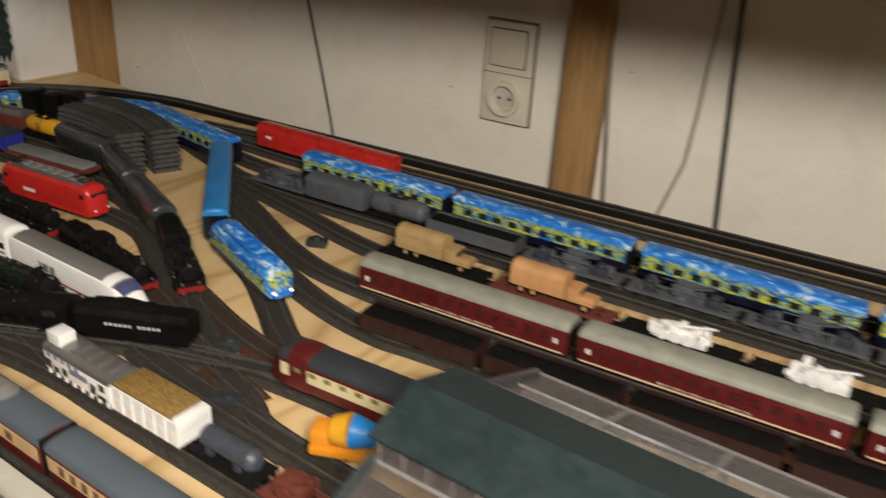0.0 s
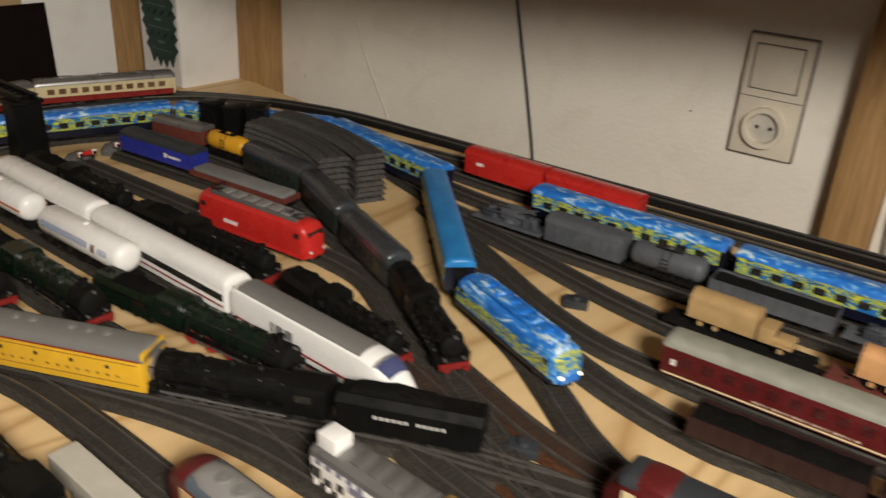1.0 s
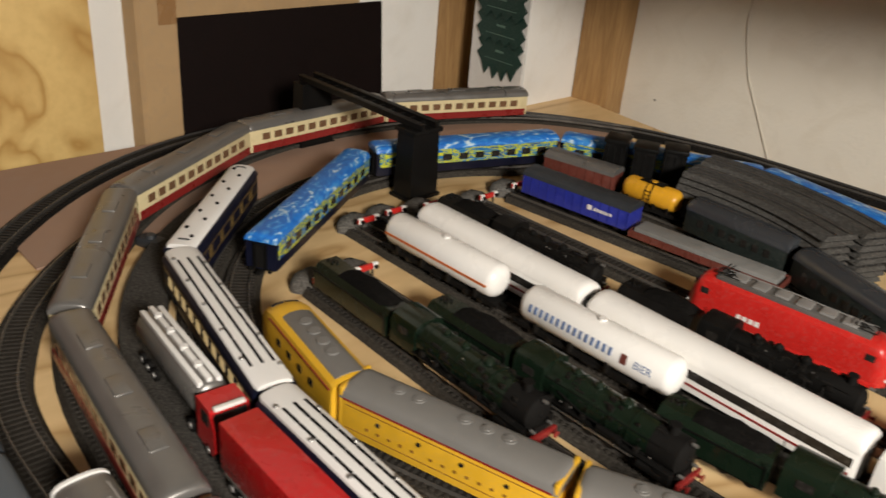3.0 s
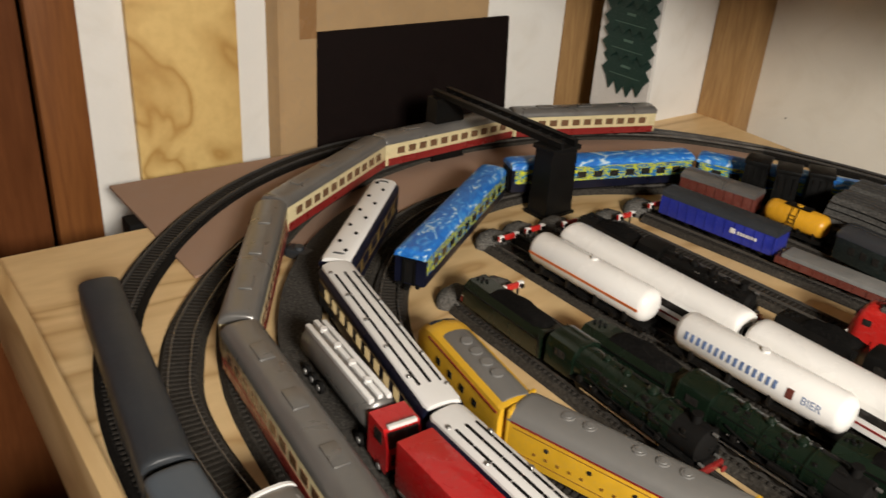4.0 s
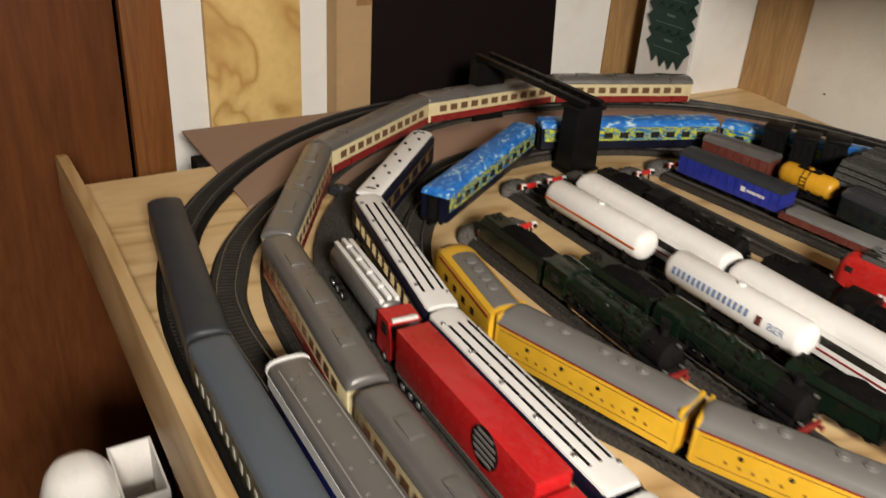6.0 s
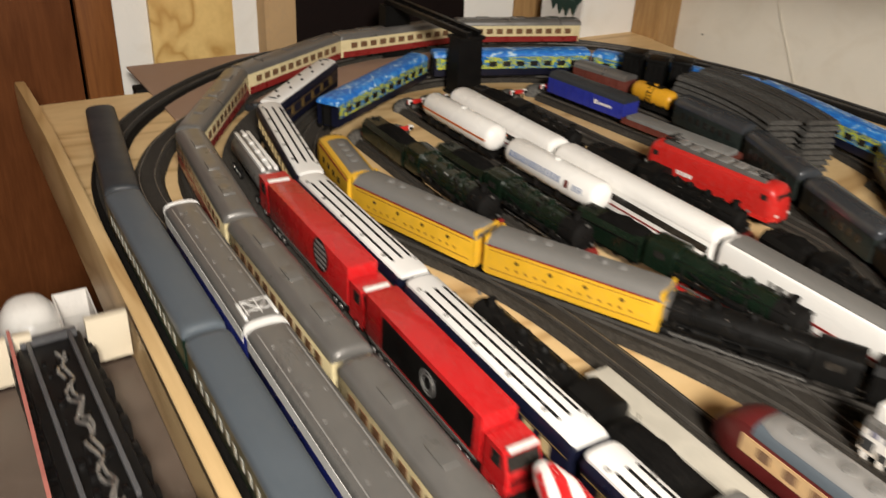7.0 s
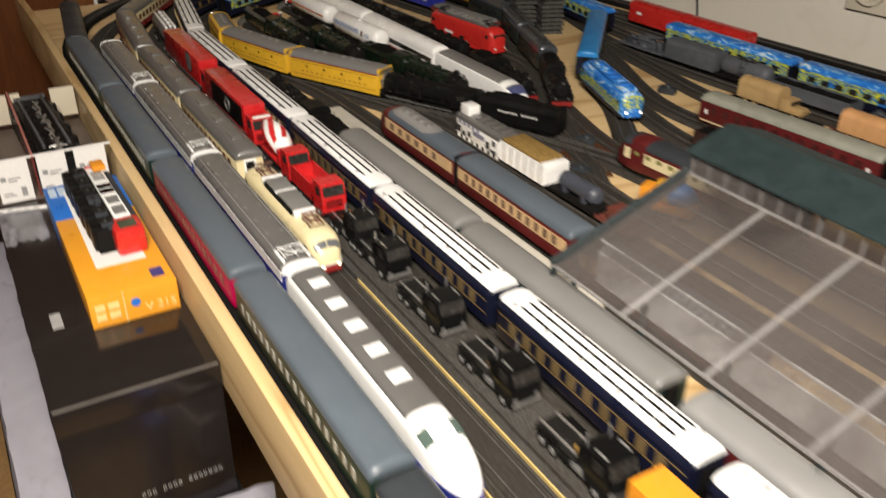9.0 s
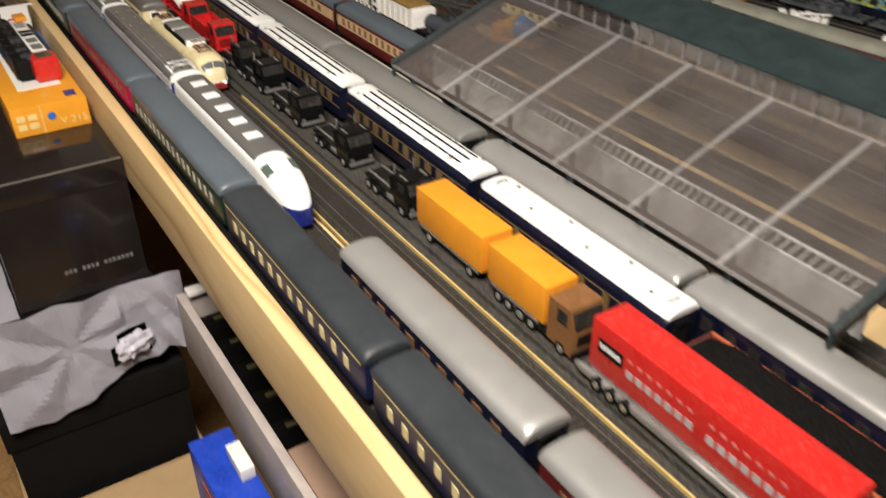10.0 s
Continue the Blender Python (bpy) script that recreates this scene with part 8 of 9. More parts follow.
# ---- bridge piers, buffer stops, stacked track ----
def bridge(a, b, h, label):
    m, ln = between(a, b)
    t = thing("bridge_section", label, "model bridge", m, "black bridge parts")
    bm = new_bm()
    loft(bm, [[(x - 0.016 * k, -0.023 * k, z), (x + 0.016 * k, -0.023 * k, z), (x + 0.016 * k, 0.023 * k, z), (x - 0.016 * k, 0.023 * k, z)] for x, k, z in ((-ln / 2, 1.15, 0.0002), (-ln / 2, 1.15, 0.004), (-ln / 2, 1.0, 0.0042), (-ln / 2, 0.92, h))])
    part("pier", bm, BLACK, t)
    bm = new_bm()
    box(bm, -ln / 2 - 0.018, -ln / 2 + 0.018, -0.024, 0.024, h, h + 0.006, 0.001)
    part("pier_cap", bm, BLACK, t)
    bm = new_bm()
    for s in (-1, 1):
        box(bm, -ln / 2 - 0.02, ln / 2, s * 0.012 - 0.0025, s * 0.012 + 0.0025, h + 0.006, h + 0.014, 0.0006)
        box(bm, -ln / 2 - 0.02, ln / 2, s * 0.012 - 0.0045, s * 0.012 + 0.0045, h + 0.013, h + 0.0148, 0.0004)
    for i in range(12):
        x = -ln / 2 + ln * i / 12
        box(bm, x - 0.0015, x + 0.0015, -0.013, 0.013, h + 0.006, h + 0.0105)
    part("girder", bm, BLACK, t)
    bm = new_bm()
    loft(bm, [[(ln / 2 - 0.012 * k - 0.012, -0.027 * k, z), (ln / 2 + 0.012 * k - 0.012, -0.027 * k, z), (ln / 2 + 0.012 * k - 0.012, 0.027 * k, z), (ln / 2 - 0.012 * k - 0.012, 0.027 * k, z)] for k, z in ((1.15, 0.0008), (1.1, 0.004), (1.0, 0.0042), (0.9, h + 0.006))])
    part("far_pier", bm, BLACK, t)


bridge((-1.535, 0.565), (-1.765, 0.555), 0.086, "black plastic bridge girders on piers across the curve")
for k, (x, y) in enumerate(((-1.412, 0.808), (-1.379, 0.827), (-1.346, 0.846))):
    t = thing("bridge_pier", "loose black plastic bridge pier beside the stacked track", "bridge pier", pose(x, y, 0, 0, 0, 30 + 4 * (k - 1)), "loose bridge piers")
    bm = new_bm()
    loft(bm, [[(0.0165 * q, -0.019 * q, z), (0.0165 * q, 0.019 * q, z), (-0.0165 * q, 0.019 * q, z), (-0.0165 * q, -0.019 * q, z)] for q, z in ((1.0, 0.0002), (1.0, 0.004), (0.9, 0.0045), (0.84, 0.069 - 0.004 * (k % 2)))])
    pr = part("shaft", bm, BLACK, t)
    bm = new_bm()
    for sgn in (-1, 1):
        for q in (-0.009, 0.0, 0.009):
            box(bm, q - 0.0012, q + 0.0012, sgn * 0.0168 - 0.0008, sgn * 0.0168 + 0.0008, 0.005, 0.065 - 0.004 * (k % 2))
    part("rib", bm, BLACK, pr)
    bm = new_bm()
    box(bm, -0.0158, 0.0158, -0.018, 0.018, 0.069 - 0.004 * (k % 2), 0.074 - 0.004 * (k % 2), 0.001)
    part("cap", bm, BLACK, t)

BUF = None
for x, y in ((-1.388, 0.328), (-1.382, 0.372), (-1.472, 0.443), (-1.474, 0.484), (-1.466, 0.534), (-1.448, 0.609), (-1.454, 0.671)):
    mm = pose(x, y, 0)
    if BUF is None:
        BUF = thing("buffer_stop", "small buffer stop with red and white beam on a siding", "buffer stop", mm, "buffer stops")
        bm = new_bm()
        for s in (-1, 1):
            tube(bm, [(0, s * 0.0086, 0.0104), (0, s * 0.0086, 0.024)], 0.0012, 8)
            tube(bm, [(-0.016, s * 0.0086, 0.0104), (0, s * 0.0086, 0.021)], 0.001, 8)
        part("frame", bm, IRON, BUF)
        bm = new_bm()
        secs = []
        for k, zz in ((1.0, 0.0003), (0.97, 0.005), (0.86, 0.010), (0.66, 0.0135), (0.36, 0.0155), (0.08, 0.0160)):
            secs.append([(-0.026 + 0.019 * k * math.cos(a) * (1 + 0.07 * math.sin(3 * a + 9 * k)), 0.023 * k * math.sin(a) * (1 + 0.06 * math.cos(4 * a - 7 * k)), zz + 0.0008 * math.sin(5 * a + 11 * k) * (zz > 0.001)) for a in [2 * math.pi * i / 22 for i in range(22)]])
        loft(bm, secs)
        part("mound", bm, ballast("grey_mound", (0.13, 0.125, 0.115)), BUF, "rounded grey ballast mound")
        bm = new_bm()
        box(bm, -0.0015, 0.002, -0.0145, 0.0145, 0.0185, 0.0245, 0.0006)
        bb = part("beam", bm, RED, BUF)
        for s in (-1, 1):
            bm = new_bm()
            box(bm, -0.0018, 0.0024, s * 0.011 - 0.0032, s * 0.011 + 0.0032, 0.0182, 0.0248, 0.0006)
            part("white_end", bm, WHITE, bb)
            bm = new_bm()
            cyl(bm, (0.002, s * 0.0105, 0.0212), (0.005, s * 0.0105, 0.0212), 0.0022, 0.0024, 12)
            part("bumper", bm, BLACK, bb)
    else:
        copy_thing(BUF, mm)

# stack of curved track pieces
TRACKGREY = ballast("grey_track_piece", (0.085, 0.083, 0.078))
rnd = random.Random(4)
for col, (cx, cy, r0) in enumerate(((-1.245, 0.43, 0.375), (-1.245, 0.43, 0.43))):
    for k in range(9):
        t = thing("track_piece", "grey curved track piece in a neat stack", "model track", pose(cx + rnd.uniform(-0.002, 0.002), cy + rnd.uniform(-0.002, 0.002), 0.0002 + 0.0082 * k), "stacked track pieces")
        bm = new_bm()
        pp = [(r0 * math.cos(radians(a)), r0 * math.sin(radians(a))) for a in [98 - (98 - 66) * i / 12 for i in range(13)]]
        ribbon(bm, pp, [(-0.0235, 0.0), (-0.019, 0.0058), (0.019, 0.0058), (0.0235, 0.0)])
        part("track_bed", bm, TRACKGREY, t)
        bm = new_bm()
        for s in (-1, 1):
            ribbon(bm, pp, [(s * 0.0087 - 0.0006, 0.0056), (s * 0.0087 - 0.0006, 0.0080), (s * 0.0087 + 0.0006, 0.0080), (s * 0.0087 + 0.0006, 0.0056)])
        part("rail", bm, RAIL_BLACK, t)

# turnout motors
for x, y in ((-1.575, 0.235), (-0.595, 0.525), (-0.70, 0.775), (-0.52, 0.455)):
    bm = new_bm()
    box(bm, -0.014, 0.014, -0.008, 0.008, 0.0004, 0.011, 0.002)
    cyl(bm, (0, 0, 0.011), (0, 0, 0.0145), 0.006, 0.005, 16)
    tagged(part("turnout_motor", bm, CHARCOAL), "small dark turnout motor beside the track", "turnout motor", "turnout motors").matrix_basis = pose(x, y, 0, 0, 0, 25)

# ---- boxes in front of the edge board ----
def carton(name, label, x0, x1, y0, y1, z0, z1, mat, cat="box", b=0.0012):
    bm = new_bm()
    box(bm, x0, x1, y0, y1, z0, z1, b)
    return tagged(part(name, bm, mat), label, cat)


bench = thing("storage_bench", "low wooden storage bench beside the layout", "bench")
bm = new_bm()
box(bm, -1.45, 0.6, -0.42, 0.30, -0.66, -0.64, 0.002)
part("bench_top", bm, POST, bench)
for x in (-1.4, 0.55):
    for y in (-0.38, 0.26):
        bm = new_bm()
        box(bm, x - 0.02, x + 0.02, y - 0.02, y + 0.02, FLOOR_Z, -0.66, 0.002)
        part("leg", bm, POST, bench)

# tower of boxes
cb = thing("cardboard_box", "open brown cardboard box under the black boxes", "box")
for x0, x1, y0, y1, z1 in ((-1.10, -0.375, -0.262, -0.258, -0.462), (-1.10, -0.375, -0.038, -0.034, -0.462), (-0.379, -0.375, -0.2578, -0.0382, -0.462), (-1.10, -1.096, -0.2578, -0.0382, -0.462), (-1.0958, -0.3792, -0.2578, -0.0382, -0.60)):
    bm = new_bm()
    box(bm, x0, x1, y0, y1, -0.64, z1)
    part("wall", bm, CARDBOARD, cb)
bm = new_bm()
loft(bm, [[(-0.375, y, -0.463), (-0.20, y, -0.50), (-0.20, y, -0.503), (-0.375, y, -0.467)] for y in (-0.262, -0.036)])
part("flap", bm, CARDBOARD, cb)
lb = thing("black_box", "large matt black box low in the stack", "box")
bm = new_bm()
box(bm, -1.08, -0.392, -0.256, -0.040, -0.60, -0.36, 0.001)
part("box_body", bm, BLACK_MATT, lb)
bm = new_bm()
box(bm, -1.083, -0.389, -0.259, -0.037, -0.3598, -0.312, 0.0015)
part("lid", bm, BLACK_MATT, lb)
bb = thing("black_box", "large glossy black box with pale printed bars", "box")
bm = new_bm()
box(bm, -1.125, -0.396, -0.197, -0.055, -0.178, -0.0505, 0.001)
part("box_body", bm, BOXBLACK, bb)
bm = new_bm()
box(bm, -1.126, -0.3955, -0.1975, -0.0545, -0.050, -0.0205, 0.0010)
part("lid", bm, BOXBLACK, bb)
# grey strip paints both the lid edge's wear and its bright reflection
bm = new_bm()
box(bm, -0.3966, -0.3948, -0.196, -0.056, -0.0222, -0.0203, 0.0006)
part("worn_edge", bm, paint("worn_card_edge", (0.13, 0.115, 0.10), 0.5), bb, "grey front edge of the lid, wear and painted glint")
PRINT = paint("grey_print", (0.30, 0.29, 0.28), 0.5)
bm = new_bm()
for i in range(16):
    if i not in (3, 8):
        y = -0.142 + i * 0.0048
        box(bm, -0.3962, -0.3954, y, y + 0.0008, -0.1452, -0.1405)
        box(bm, -0.3962, -0.3954, y + 0.0018, y + 0.0026, -0.1452, -0.1405)
part("print_bar", bm, PRINT, bb, "row of small pale grey printed bars")
bm = new_bm()
box(bm, -0.548, -0.520, -0.176, -0.166, -0.0206, -0.0201)
part("sticker", bm, PRINT, bb, "small grey sticker")
carton("middle_box", "black box wrapped in white plastic", -1.12, -0.400, -0.240, -0.050, -0.311, -0.1785, BLACK_MATT)

# plastic bag draped over the front of the middle box
bag = thing("plastic_bag", "crumpled white plastic bag draped over a black box", "plastic bag")
bm = new_bm()
nu, nv = 44, 24
grid = []
for i in range(nu + 1):
    row = []
    for j in range(nv + 1):
        u, v = i / nu, j / nv
        y = -0.248 + 0.226 * u
        th, rr = math.atan2(v - 0.45, (u - 0.40) * 1.6), math.hypot(v - 0.45, (u - 0.40) * 1.6)
        star = abs((th * 7 / (2 * math.pi) + 0.35) % 1.0 - 0.5) * 2 * min(1.0, rr * 2.0) * (1 if u < 0.68 else 0.3)
        fan = max(0.0, u - 0.70) * abs((7.0 * (u - 0.22 * v)) % 1.0 - 0.5) * 2
        z = -0.176 - (0.128 + 0.020 * math.sin(u * 5.0 + 0.6) - 0.05 * max(0, u - 0.7)) * v + 0.010 * noise.noise(Vector((u * 7, 3.3, 0))) * v
        x = -0.391 + 0.008 * v + 0.010 * star + 0.060 * fan * (0.25 + v) + 0.0012 * noise.noise(Vector((u * 9, v * 7, 5)))
        row.append(bm.verts.new((x, y, z)))
    grid.append(row)
for i in range(nu):
    for j in range(nv):
        if not (25 <= i <= 33 and 13 <= j <= 20 and not (i < 27 and j < 15)):
            bm.faces.new((grid[i][j], grid[i + 1][j], grid[i + 1][j + 1], grid[i][j + 1]))
bmesh.ops.solidify(bm, geom=bm.faces[:], thickness=0.0008)
part("drape", bm, BAG, bag, "", False)
bm = new_bm()
bmesh.ops.create_icosphere(bm, subdivisions=4, radius=1.0)
for v in bm.verts:
    q = 1 + 0.5 * noise.noise(v.co * 1.9) + 0.25 * noise.noise(v.co * 5.3)
    c = Vector((v.co.x * 0.010, v.co.y * 0.018, v.co.z * 0.016)) * q
    c.y += 0.55 * c.z
    c += Vector((-0.372, -0.092, -0.250))
    v.co = c
part("knot", bm, BAG, bag, "crumpled tied knot")
bm = new_bm()
nu, nv = 36, 10
prof = [(-0.199, -0.1776), (-0.215, -0.1772), (-0.232, -0.1770), (-0.243, -0.180), (-0.247, -0.20), (-0.249, -0.23), (-0.248, -0.27), (-0.247, -0.30)]
grid = [[bm.verts.new((-1.05 + 0.662 * i / nu, y - 0.0035 * abs(noise.noise(Vector((i * 0.45, k * 0.6, 4.2)))), z + 0.0035 * abs(noise.noise(Vector((i * 0.35, k * 0.8, 9.1)))))) for k, (y, z) in enumerate(prof)] for i in range(nu + 1)]
for i in range(nu):
    for j in range(len(prof) - 1):
        bm.faces.new((grid[i][j], grid[i + 1][j], grid[i + 1][j + 1], grid[i][j + 1]))
bmesh.ops.solidify(bm, geom=bm.faces[:], thickness=0.0008)
part("side_flap", bm, BAG, bag)

# orange and blue locomotive box with a locomotive on it
ob = thing("locomotive_box", "orange and blue printed model box with a white tray edge", "box")
TOPZ = 0.0135
bm = new_bm()
box(bm, -0.680, -0.500, -0.143, -0.0605, -0.020, TOPZ, 0.001)
part("orange_half", bm, BOXORANGE, ob)
bm = new_bm()
box(bm, -0.775, -0.6805, -0.143, -0.0605, -0.020, TOPZ, 0.001)
part("blue_half", bm, BOXBLUE, ob)
bm = new_bm()
box(bm, -0.752, -0.555, -0.124, -0.076, TOPZ - 0.001, TOPZ + 0.0006)
part("inlay", bm, PAPERWHITE, ob, "white foam inlay")
for x0, x1, y0, y1 in ((-0.767, -0.743, -0.139, -0.131), (-0.767, -0.743, -0.129, -0.121)):
    bm = new_bm()
    box(bm, x0, x1, y0, y1, TOPZ - 0.001, TOPZ + 0.0005)
    part("label_patch", bm, paint("pale_label", (0.5, 0.6, 0.7), 0.5), ob)
bm = new_bm()
box(bm, -0.530, -0.512, -0.080, -0.068, TOPZ - 0.001, TOPZ + 0.0005)
part("emblem_patch", bm, paint("dark_violet_print", (0.05, 0.04, 0.16), 0.4), ob)
bm = new_bm()
box(bm, -0.500 - 0.0005, -0.4992, -0.112, -0.1108, -0.019, TOPZ)
for y, w in ((-0.138, 0.009), (-0.126, 0.010)):
    for z in (-0.012, -0.002):
        box(bm, -0.5004, -0.4993, y, y + w, z, z + 0.007)
part("print_bar", bm, paint("pale_yellow_print", (0.72, 0.52, 0.20), 0.5), ob)
bm = new_bm()
cyl(bm, (-0.5004, -0.101, -0.001), (-0.4992, -0.101, -0.001), 0.0045, 0.0045, 16)
part("emblem", bm, BOXBLUE, ob)
word("V 215", 0.0125, paint("pale_yellow_print", (0.72, 0.52, 0.20), 0.5), ob, pose(-0.4996, -0.093, -0.0135, 90, 0, 90))
dl = thing("diesel_locomotive", "grey, white and red boxed diesel locomotive lying on its side", "model locomotive", pose(-0.655, -0.098, TOPZ + 0.0008, 0, 0, 1.5))
bm = new_bm()
box(bm, -0.095, 0.075, -0.019, 0.004, 0, 0.026, 0.002)
uf = part("underframe", bm, BLACK_MATT, dl)
bm = new_bm()
box(bm, -0.009, 0.009, -0.022, -0.010, 0.002, 0.028, 0.002)
ax = part("axle_box", bm, BLACK, dl)
ax.matrix_basis = pose(-0.079, 0, 0)
bm = new_bm()
cyl(bm, (0, -0.006, 0.022), (0, -0.006, 0.031), 0.0075, 0.0070, 16)
cyl(bm, (0, -0.006, 0.031), (0, -0.006, 0.0318), 0.0035, 0.0030, 12)
wh = part("wheel", bm, IRON, dl)
wh.matrix_basis = pose(-0.079, 0, 0)
for i in range(1, 6):
    again(ax, pose(-0.079 + i * 0.028, 0, 0))
    again(wh, pose(-0.079 + i * 0.028, 0, 0))
bm = new_bm()
box(bm, -0.090, 0.056, 0.004, 0.021, 0, 0.0265, 0.002)
bd = part("body_side", bm, WHITE, dl)
for x0, x1 in ((-0.072, -0.067), (-0.0635, -0.0585), (-0.055, -0.050), (0.0, 0.018), (0.026, 0.046)):
    bm = new_bm()
    box(bm, x0, x1, 0.0065, 0.0185, 0.026, 0.0272)
    part("grille", bm, GREYROOF, bd)
bm = new_bm()
box(bm, -0.088, 0.060, 0.0212, 0.029, 0.001, 0.020, 0.003)
part("roof_side", bm, CHARCOAL, dl, "dark grey roof turned sideways")
bm = new_bm()
for x, hh in ((-0.062, 0.004), (-0.030, 0.003), (0.004, 0.005), (0.036, 0.003), (0.062, 0.004)):
    box(bm, x - 0.008, x + 0.008, -0.012, 0.001, 0.0255, 0.0265 + hh, 0.0015)
    cyl(bm, (x + 0.011, -0.004, 0.0255), (x + 0.011, -0.004, 0.0285), 0.003, 0.0025, 10)
part("fitting", bm, CHARCOAL, uf)
for x in (-0.036, -0.022):
    bm = new_bm()
    loft(bm, [[(x + a, y, z) for a in (0, 0.008)] + [(x + a + 0.003, y2, z) for a, y2 in ((0.008, y), (0, y))] for y, z in ((0.005, 0.0268), (0.020, 0.0268))])
    part("red_chevron", bm, RED, bd)
bm = new_bm()
box(bm, -0.094, -0.088, 0.004, 0.022, 0.002, 0.0275, 0.002)
part("red_end", bm, RED, bd)
bm = new_bm()
box(bm, 0.056, 0.090, -0.004, 0.026, 0, 0.0285, 0.005)
cb2 = part("cab", bm, RED, dl, "red cab")
bm = new_bm()
box(bm, 0.066, 0.084, 0.003, 0.020, 0.028, 0.0292, 0.001)
part("cab_window", bm, paint("olive_glass", (0.05, 0.06, 0.035), 0.12), cb2)
bm = new_bm()
box(bm, -0.094, -0.072, 0.010, 0.0245, 0.0268, 0.033, 0.002)
part("orange_tag", bm, ORANGE, dl)

# clear display case with a black locomotive
cs = thing("display_case", "clear plastic display case with white paper ends", "display case")
CZ0, CZ1 = -0.0203, 0.036
YS = (-0.190, -0.143, -0.1, -0.0535)
RIB = paint("pinkish_rib", (0.40, 0.14, 0.115), 0.4)
REDWALL = clear("reddish_partition", (0.42, 0.07, 0.055), 0.15, 0.40)
bm = new_bm()
box(bm, -1.084, -0.825, -0.190, -0.0535, CZ1 - 0.0012, CZ1)
part("lid", bm, CLEARBOX, cs, "clear lid", False)
bm = new_bm()
box(bm, -1.084, -0.825, -0.190, -0.0535, CZ0, CZ0 + 0.002)
part("floor_plate", bm, paint("brown_tray", (0.12, 0.09, 0.07), 0.4), cs)
for y in (YS[0], YS[1], YS[3]):
    bm = new_bm()
    box(bm, -1.084, -0.825, y - 0.0008, y + 0.0008, CZ0 + 0.002, CZ1 - 0.0014)
    part("wall", bm, REDWALL if y == YS[1] else CLEARBOX, cs, "", False)
    bm = new_bm()
    box(bm, -1.0855, -0.8235, y - 0.0013, y + 0.0013, CZ1 - 0.0012, CZ1 + 0.0008)
    part("rib", bm, RIB if y < -0.06 else CLEARBOX, cs)
for x in (-0.825, -1.084):
    bm = new_bm()
    box(bm, x - 0.0012, x + 0.0012, -0.191, -0.0528, CZ1 - 0.0012, CZ1 + 0.001)
    part("end_rim", bm, PAPERWHITE if x > -1 else CLEARBOX, cs)
    for a, b in zip(YS, YS[1:]) if x > -1 else ():
        bm = new_bm()
        box(bm, x - 0.001, x + 0.001, a + 0.003, b - 0.0070, CZ0 + 0.002, CZ1 - 0.0016)
        pe = part("paper_end", bm, PAPERWHITE, cs, "white printed paper end")
        bm = new_bm()
        s = 1 if x > -1 else -1
        for y0, y1, z0, z1 in ((0.004, 0.010, 0.030, 0.036), (0.012, 0.026, 0.032, 0.0335), (0.012, 0.022, 0.0285, 0.0300), (0.024, 0.030, 0.008, 0.020), (0.004, 0.018, 0.010, 0.0115), (0.004, 0.014, 0.0135, 0.015)):
            box(bm, x + min(s * 0.001, s * 0.0016), x + max(s * 0.001, s * 0.0016), a + y0 + 0.003, a + y1 + 0.003, CZ0 + z0, CZ0 + z1)
        part("print_bar", bm, PRINT, pe)
for y0, y1 in ((-0.189, -0.146), (-0.141, -0.128), (-0.088, -0.055)):
    bm = new_bm()
    box(bm, -1.0826, -1.0755, y0, y1, CZ0 + 0.012, CZ1 - 0.0016, 0.0006)
    part("paper_block", bm, paint("cream_paper", (0.66, 0.58, 0.44), 0.7, 0, 0.05), cs, "cream folded paper end")
dl2 = thing("tank_locomotive", "black model locomotive with silver pipes lying in a clear case", "model locomotive", pose(-0.957, -0.112, CZ0 + 0.0021, 0, 0, 2) @ Matrix.Diagonal((1.06, 1.18, 1.15, 1)))
bm = new_bm()
box(bm, -0.120, 0.116, -0.021, 0.021, 0, 0.036, 0.003)
for s in (-1, 1):
    for i in range(11):
        x = -0.114 + i * 0.0226
        box(bm, x - 0.006, x + 0.006, s * 0.021 - 0.005, s * 0.021 + 0.005, 0.001, 0.028 + 0.005 * (i % 2), 0.0015)
part("body", bm, BLACK, dl2)
bm = new_bm()
for s in (-1, 1):
    box(bm, -0.114, 0.078, s * 0.013 - 0.0015, s * 0.013 + 0.0015, 0.036, 0.041, 0.0008)
box(bm, -0.118, -0.111, -0.018, 0.018, 0.036, 0.041, 0.001)
part("running_board", bm, paint("mid_grey_bar", (0.085, 0.085, 0.09), 0.4), dl2)
rr = random.Random(7)
for y0, amp, ph in ((0.0005, 0.0030, 0.0), (0.0035, 0.0022, 1.1)):
    bm = new_bm()
    tube(bm, [(-0.088 + i * 0.006, y0 + amp * math.sin(i * 1.3 + ph), 0.0385 + 0.0022 * math.cos(i * 1.7 + ph)) for i in range(29)], 0.0013, 8)
    part("pipe", bm, STEEL, dl2, "bright silver pipe")
bm = new_bm()
for i in range(26):
    x, y = rr.uniform(-0.095, 0.10), rr.uniform(-0.009, 0.009)
    q = rr.uniform(0.0010, 0.0026)
    box(bm, x - q * 1.6, x + q * 1.6, y - q, y + q, 0.034, 0.0375 + q, 0.0004)
part("fitting", bm, BLACK_GLOSS, dl2)
bm = new_bm()
for a in (0.3, 1.5, 2.5):
    tube(bm, [(0.088 - 0.011 * math.cos(a), -0.009 * math.sin(a), 0.040), (0.088, 0.0, 0.0415), (0.088 + 0.011 * math.cos(a), 0.009 * math.sin(a), 0.040)], 0.0011, 8)
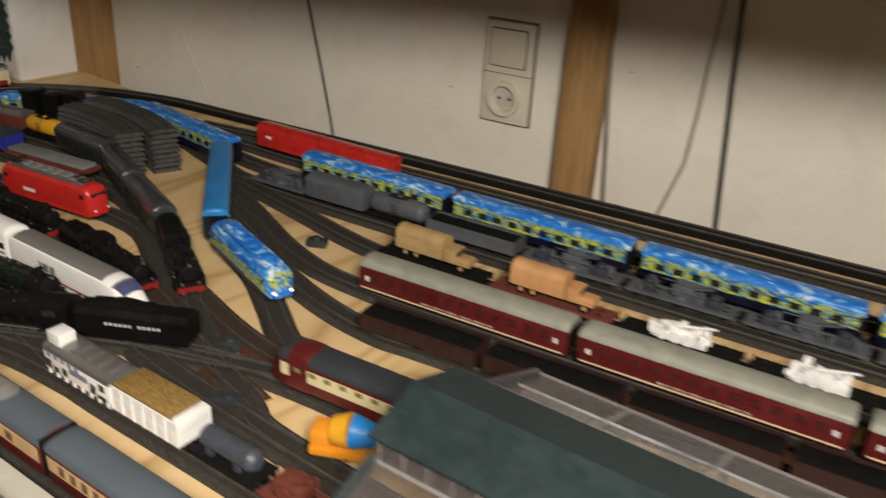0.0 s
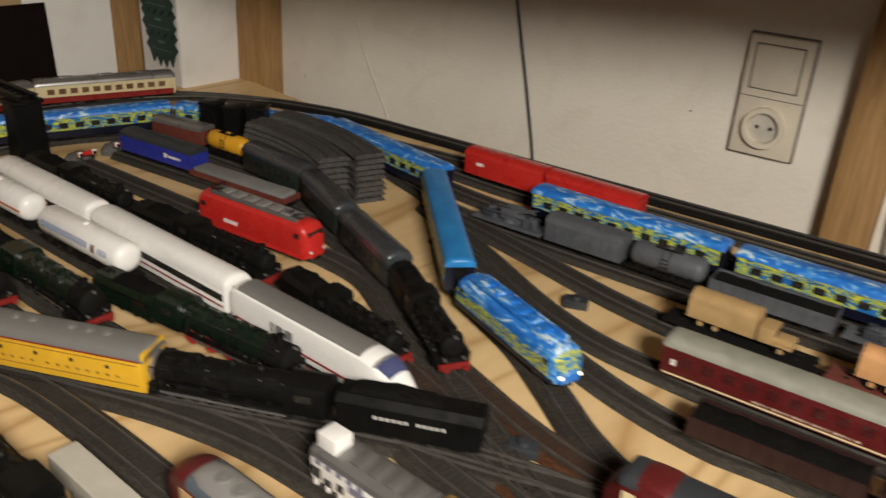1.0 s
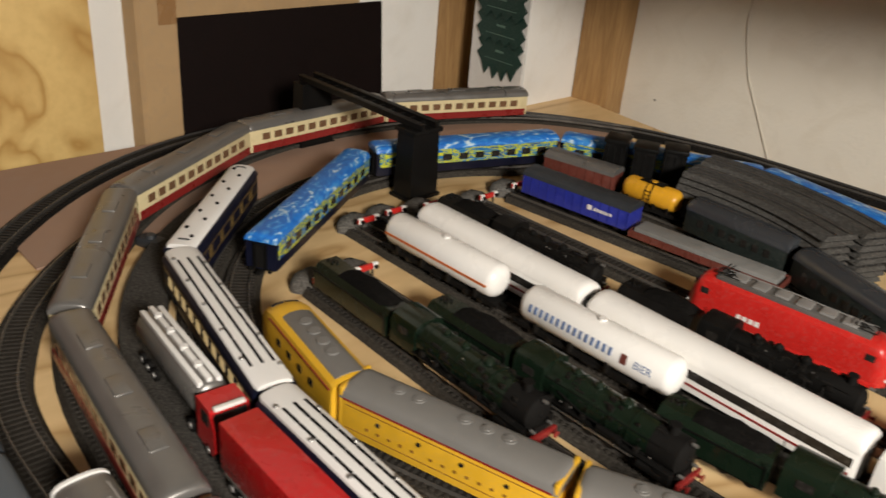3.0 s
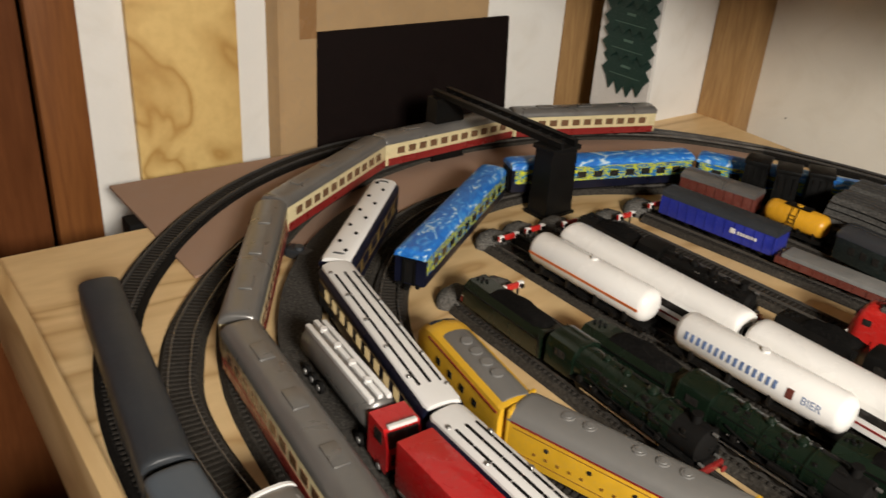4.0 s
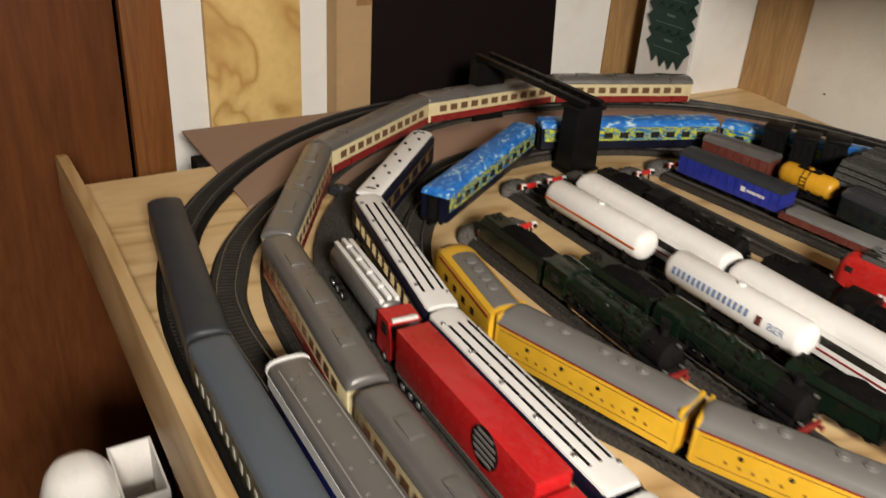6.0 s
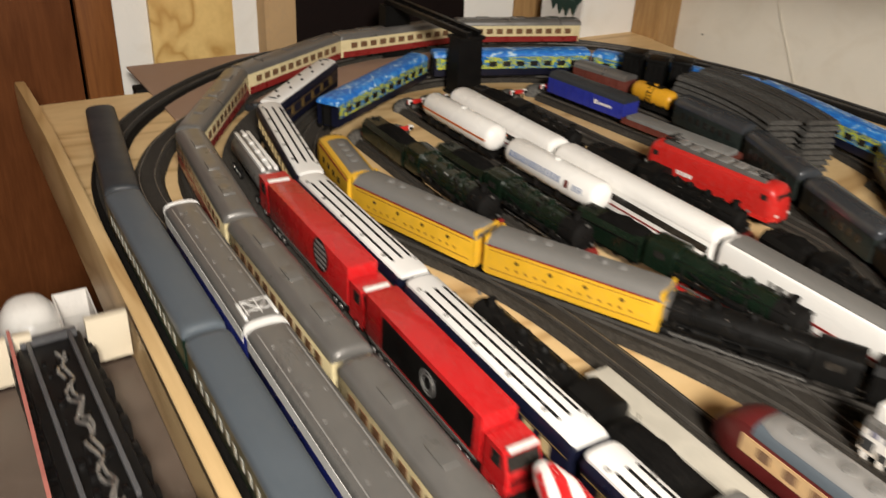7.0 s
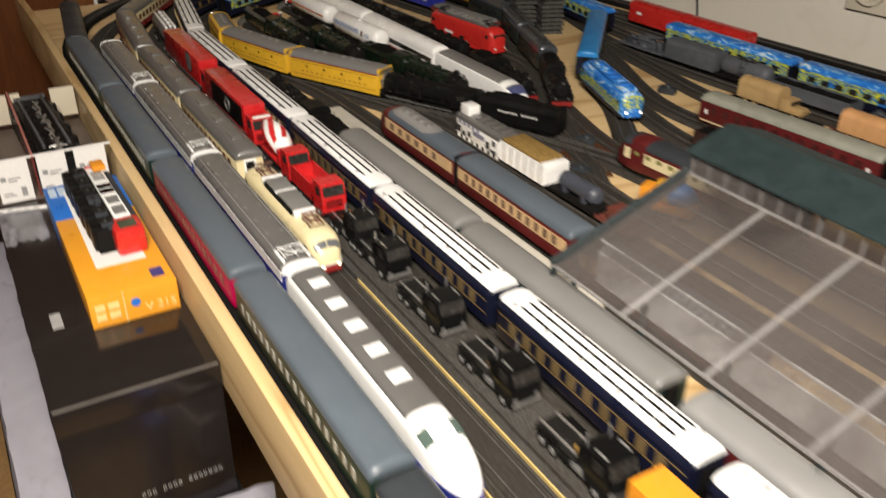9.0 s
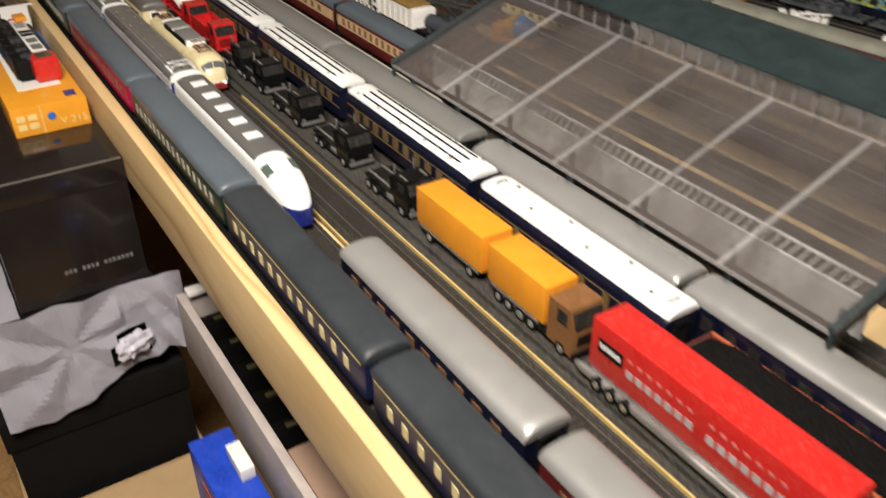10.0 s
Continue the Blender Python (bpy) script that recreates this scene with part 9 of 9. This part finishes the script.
box(bm, 0.080, 0.098, -0.004, 0.003, 0.036, 0.0395, 0.0012)
part("bright_fitting", bm, STEEL, dl2, "crossed silver pipes")

# white device behind the case, small box beside it
dv = thing("white_device", "white rounded plastic appliance with a yellow label", "appliance", pose(0.014, 0.008, 0))
bm = new_bm()
secs = []
for z, k, dx in ((-0.64, 1.0, 0), (-0.16, 1.0, 0), (-0.128, 1.0, 0), (-0.107, 0.95, 0.001), (-0.092, 0.82, 0.002), (-0.082, 0.6, 0.0), (-0.078, 0.3, -0.003)):
    secs.append([(-1.335 + dx + 0.036 * k * math.cos(a) * 1.15, -0.128 + 0.034 * k * math.copysign(abs(math.sin(a)) ** 0.7, math.sin(a)), z) for a in [2 * math.pi * i / 24 for i in range(24)]])
loft(bm, secs)
part("shell", bm, WHITE, dv)
bm = new_bm()
box(bm, -1.296, -1.2925, -0.122, -0.104, -0.150, -0.132)
lb = part("label", bm, paint("label_yellow", (0.62, 0.58, 0.03), 0.5), dv, "yellow warning label")
bm = new_bm()
box(bm, -1.2926, -1.2920, -0.116, -0.110, -0.147, -0.136)
part("symbol", bm, BLACK, lb)
bm = new_bm()
box(bm, -1.302, -1.2945, -0.150, -0.134, -0.105, -0.092, 0.002)
part("grip", bm, PAPERWHITE, dv)
sb = thing("small_box", "small open white and pale blue box", "box")
for a in ((-1.35, -1.28, -0.092, -0.090), (-1.35, -1.28, -0.056, -0.054), (-1.352, -1.3502, -0.092, -0.054), (-1.2798, -1.278, -0.092, -0.054)):
    bm = new_bm()
    box(bm, *a, -0.64, -0.095)
    part("wall", bm, PAPERWHITE, sb)
bm = new_bm()
box(bm, -1.2779, -1.2772, -0.091, -0.055, -0.20, -0.115)
part("blue_print", bm, paint("pale_blue_print", (0.25, 0.45, 0.55), 0.5), sb)

# tray of dark models under the table edge
tr = thing("storage_tray", "grey-brown wooden tray with dark model vehicles in foam", "tray")
TB = paint("tray_edge", (0.42, 0.36, 0.33), 0.7)
bm = new_bm()
box(bm, -0.30, 0.45, -0.049, -0.040, -0.23, -0.150, 0.001)
box(bm, -0.30, -0.292, -0.040, 0.20, -0.23, -0.150, 0.001)
box(bm, -0.30, 0.45, -0.040, 0.20, -0.23, -0.222)
part("tray_wall", bm, TB, tr)
bm = new_bm()
box(bm, -0.30, -0.285, -0.039, 0.06, -0.1495, -0.1445, 0.001)
part("white_strip", bm, PAPERWHITE, tr)
bm = new_bm()
box(bm, -0.029, 0.32, -0.038, 0.19, -0.2215, -0.155, 0.002)
part("cardboard_lid", bm, BROWNCARD, tr)
fm = None
for i in range(5):
    mm = pose(-0.262 + i * 0.048, 0.018, -0.2218)
    if fm is None:
        fm = thing("dark_model_car", "glossy black model vehicle stored in a tray", "model vehicle", mm, "stored dark models")
        bm = new_bm()
        loft(bm, [[(x, y, z) for x, z in ((-0.020, 0), (-0.020, 0.030), (-0.013, 0.050), (0.008, 0.052), (0.019, 0.030), (0.019, 0))] for y in (-0.053, -0.05, 0.05, 0.053)])
        part("body", bm, BLACK_GLOSS, fm)
        bm = new_bm()
        box(bm, -0.004, 0.002, -0.040, 0.040, 0.0508, 0.0528, 0.0008)
        part("top_trim", bm, paint("olive_trim", (0.06, 0.055, 0.02), 0.5), fm)
    else:
        copy_thing(fm, mm)

bx = thing("blue_box", "blue and white printed box with a red side panel", "box")
bm = new_bm()
box(bm, -0.135, 0.02, -0.100, -0.058, -0.64, -0.205, 0.001)
part("box_body", bm, paint("print_blue", (0.012, 0.05, 0.42), 0.35), bx)
bm = new_bm()
box(bm, -0.10, 0.0, -0.1006, -0.100, -0.30, -0.225)
part("side_print", bm, paint("print_red", (0.36, 0.06, 0.03), 0.4), bx)
bm = new_bm()
box(bm, -0.098, -0.060, -0.074, -0.060, -0.2045, -0.190, 0.001)
part("white_flap", bm, PAPERWHITE, bx)

# scrap of clear bag and a paper strip on the black box
bm = new_bm()
nu = 10
grid = [[bm.verts.new((-0.80 + 0.09 * i / nu + 0.004 * math.sin(j), -0.196 + 0.046 * j / nu, -0.0195 + 0.012 * abs(noise.noise(Vector((i * 0.5, j * 0.5, 2)))) + 0.0005)) for j in range(nu + 1)] for i in range(nu + 1)]
for i in range(nu):
    for j in range(nu):
        bm.faces.new((grid[i][j], grid[i + 1][j], grid[i + 1][j + 1], grid[i][j + 1]))
bmesh.ops.solidify(bm, geom=bm.faces[:], thickness=0.0005)
tagged(part("bag_scrap", bm, clear("wrapping_film", (0.72, 0.70, 0.74), 0.12, 0.24)), "crumpled clear plastic scrap on the black box", "plastic scrap")
bm = new_bm()
box(bm, -0.003, 0.003, -0.065, 0.065, 0, 0.003, 0.0008)
tagged(part("white_strip", bm, PAPERWHITE), "thin white plastic strip on the black box", "strip").matrix_basis = pose(-0.808, -0.203, -0.0203, 0, 0, -12)
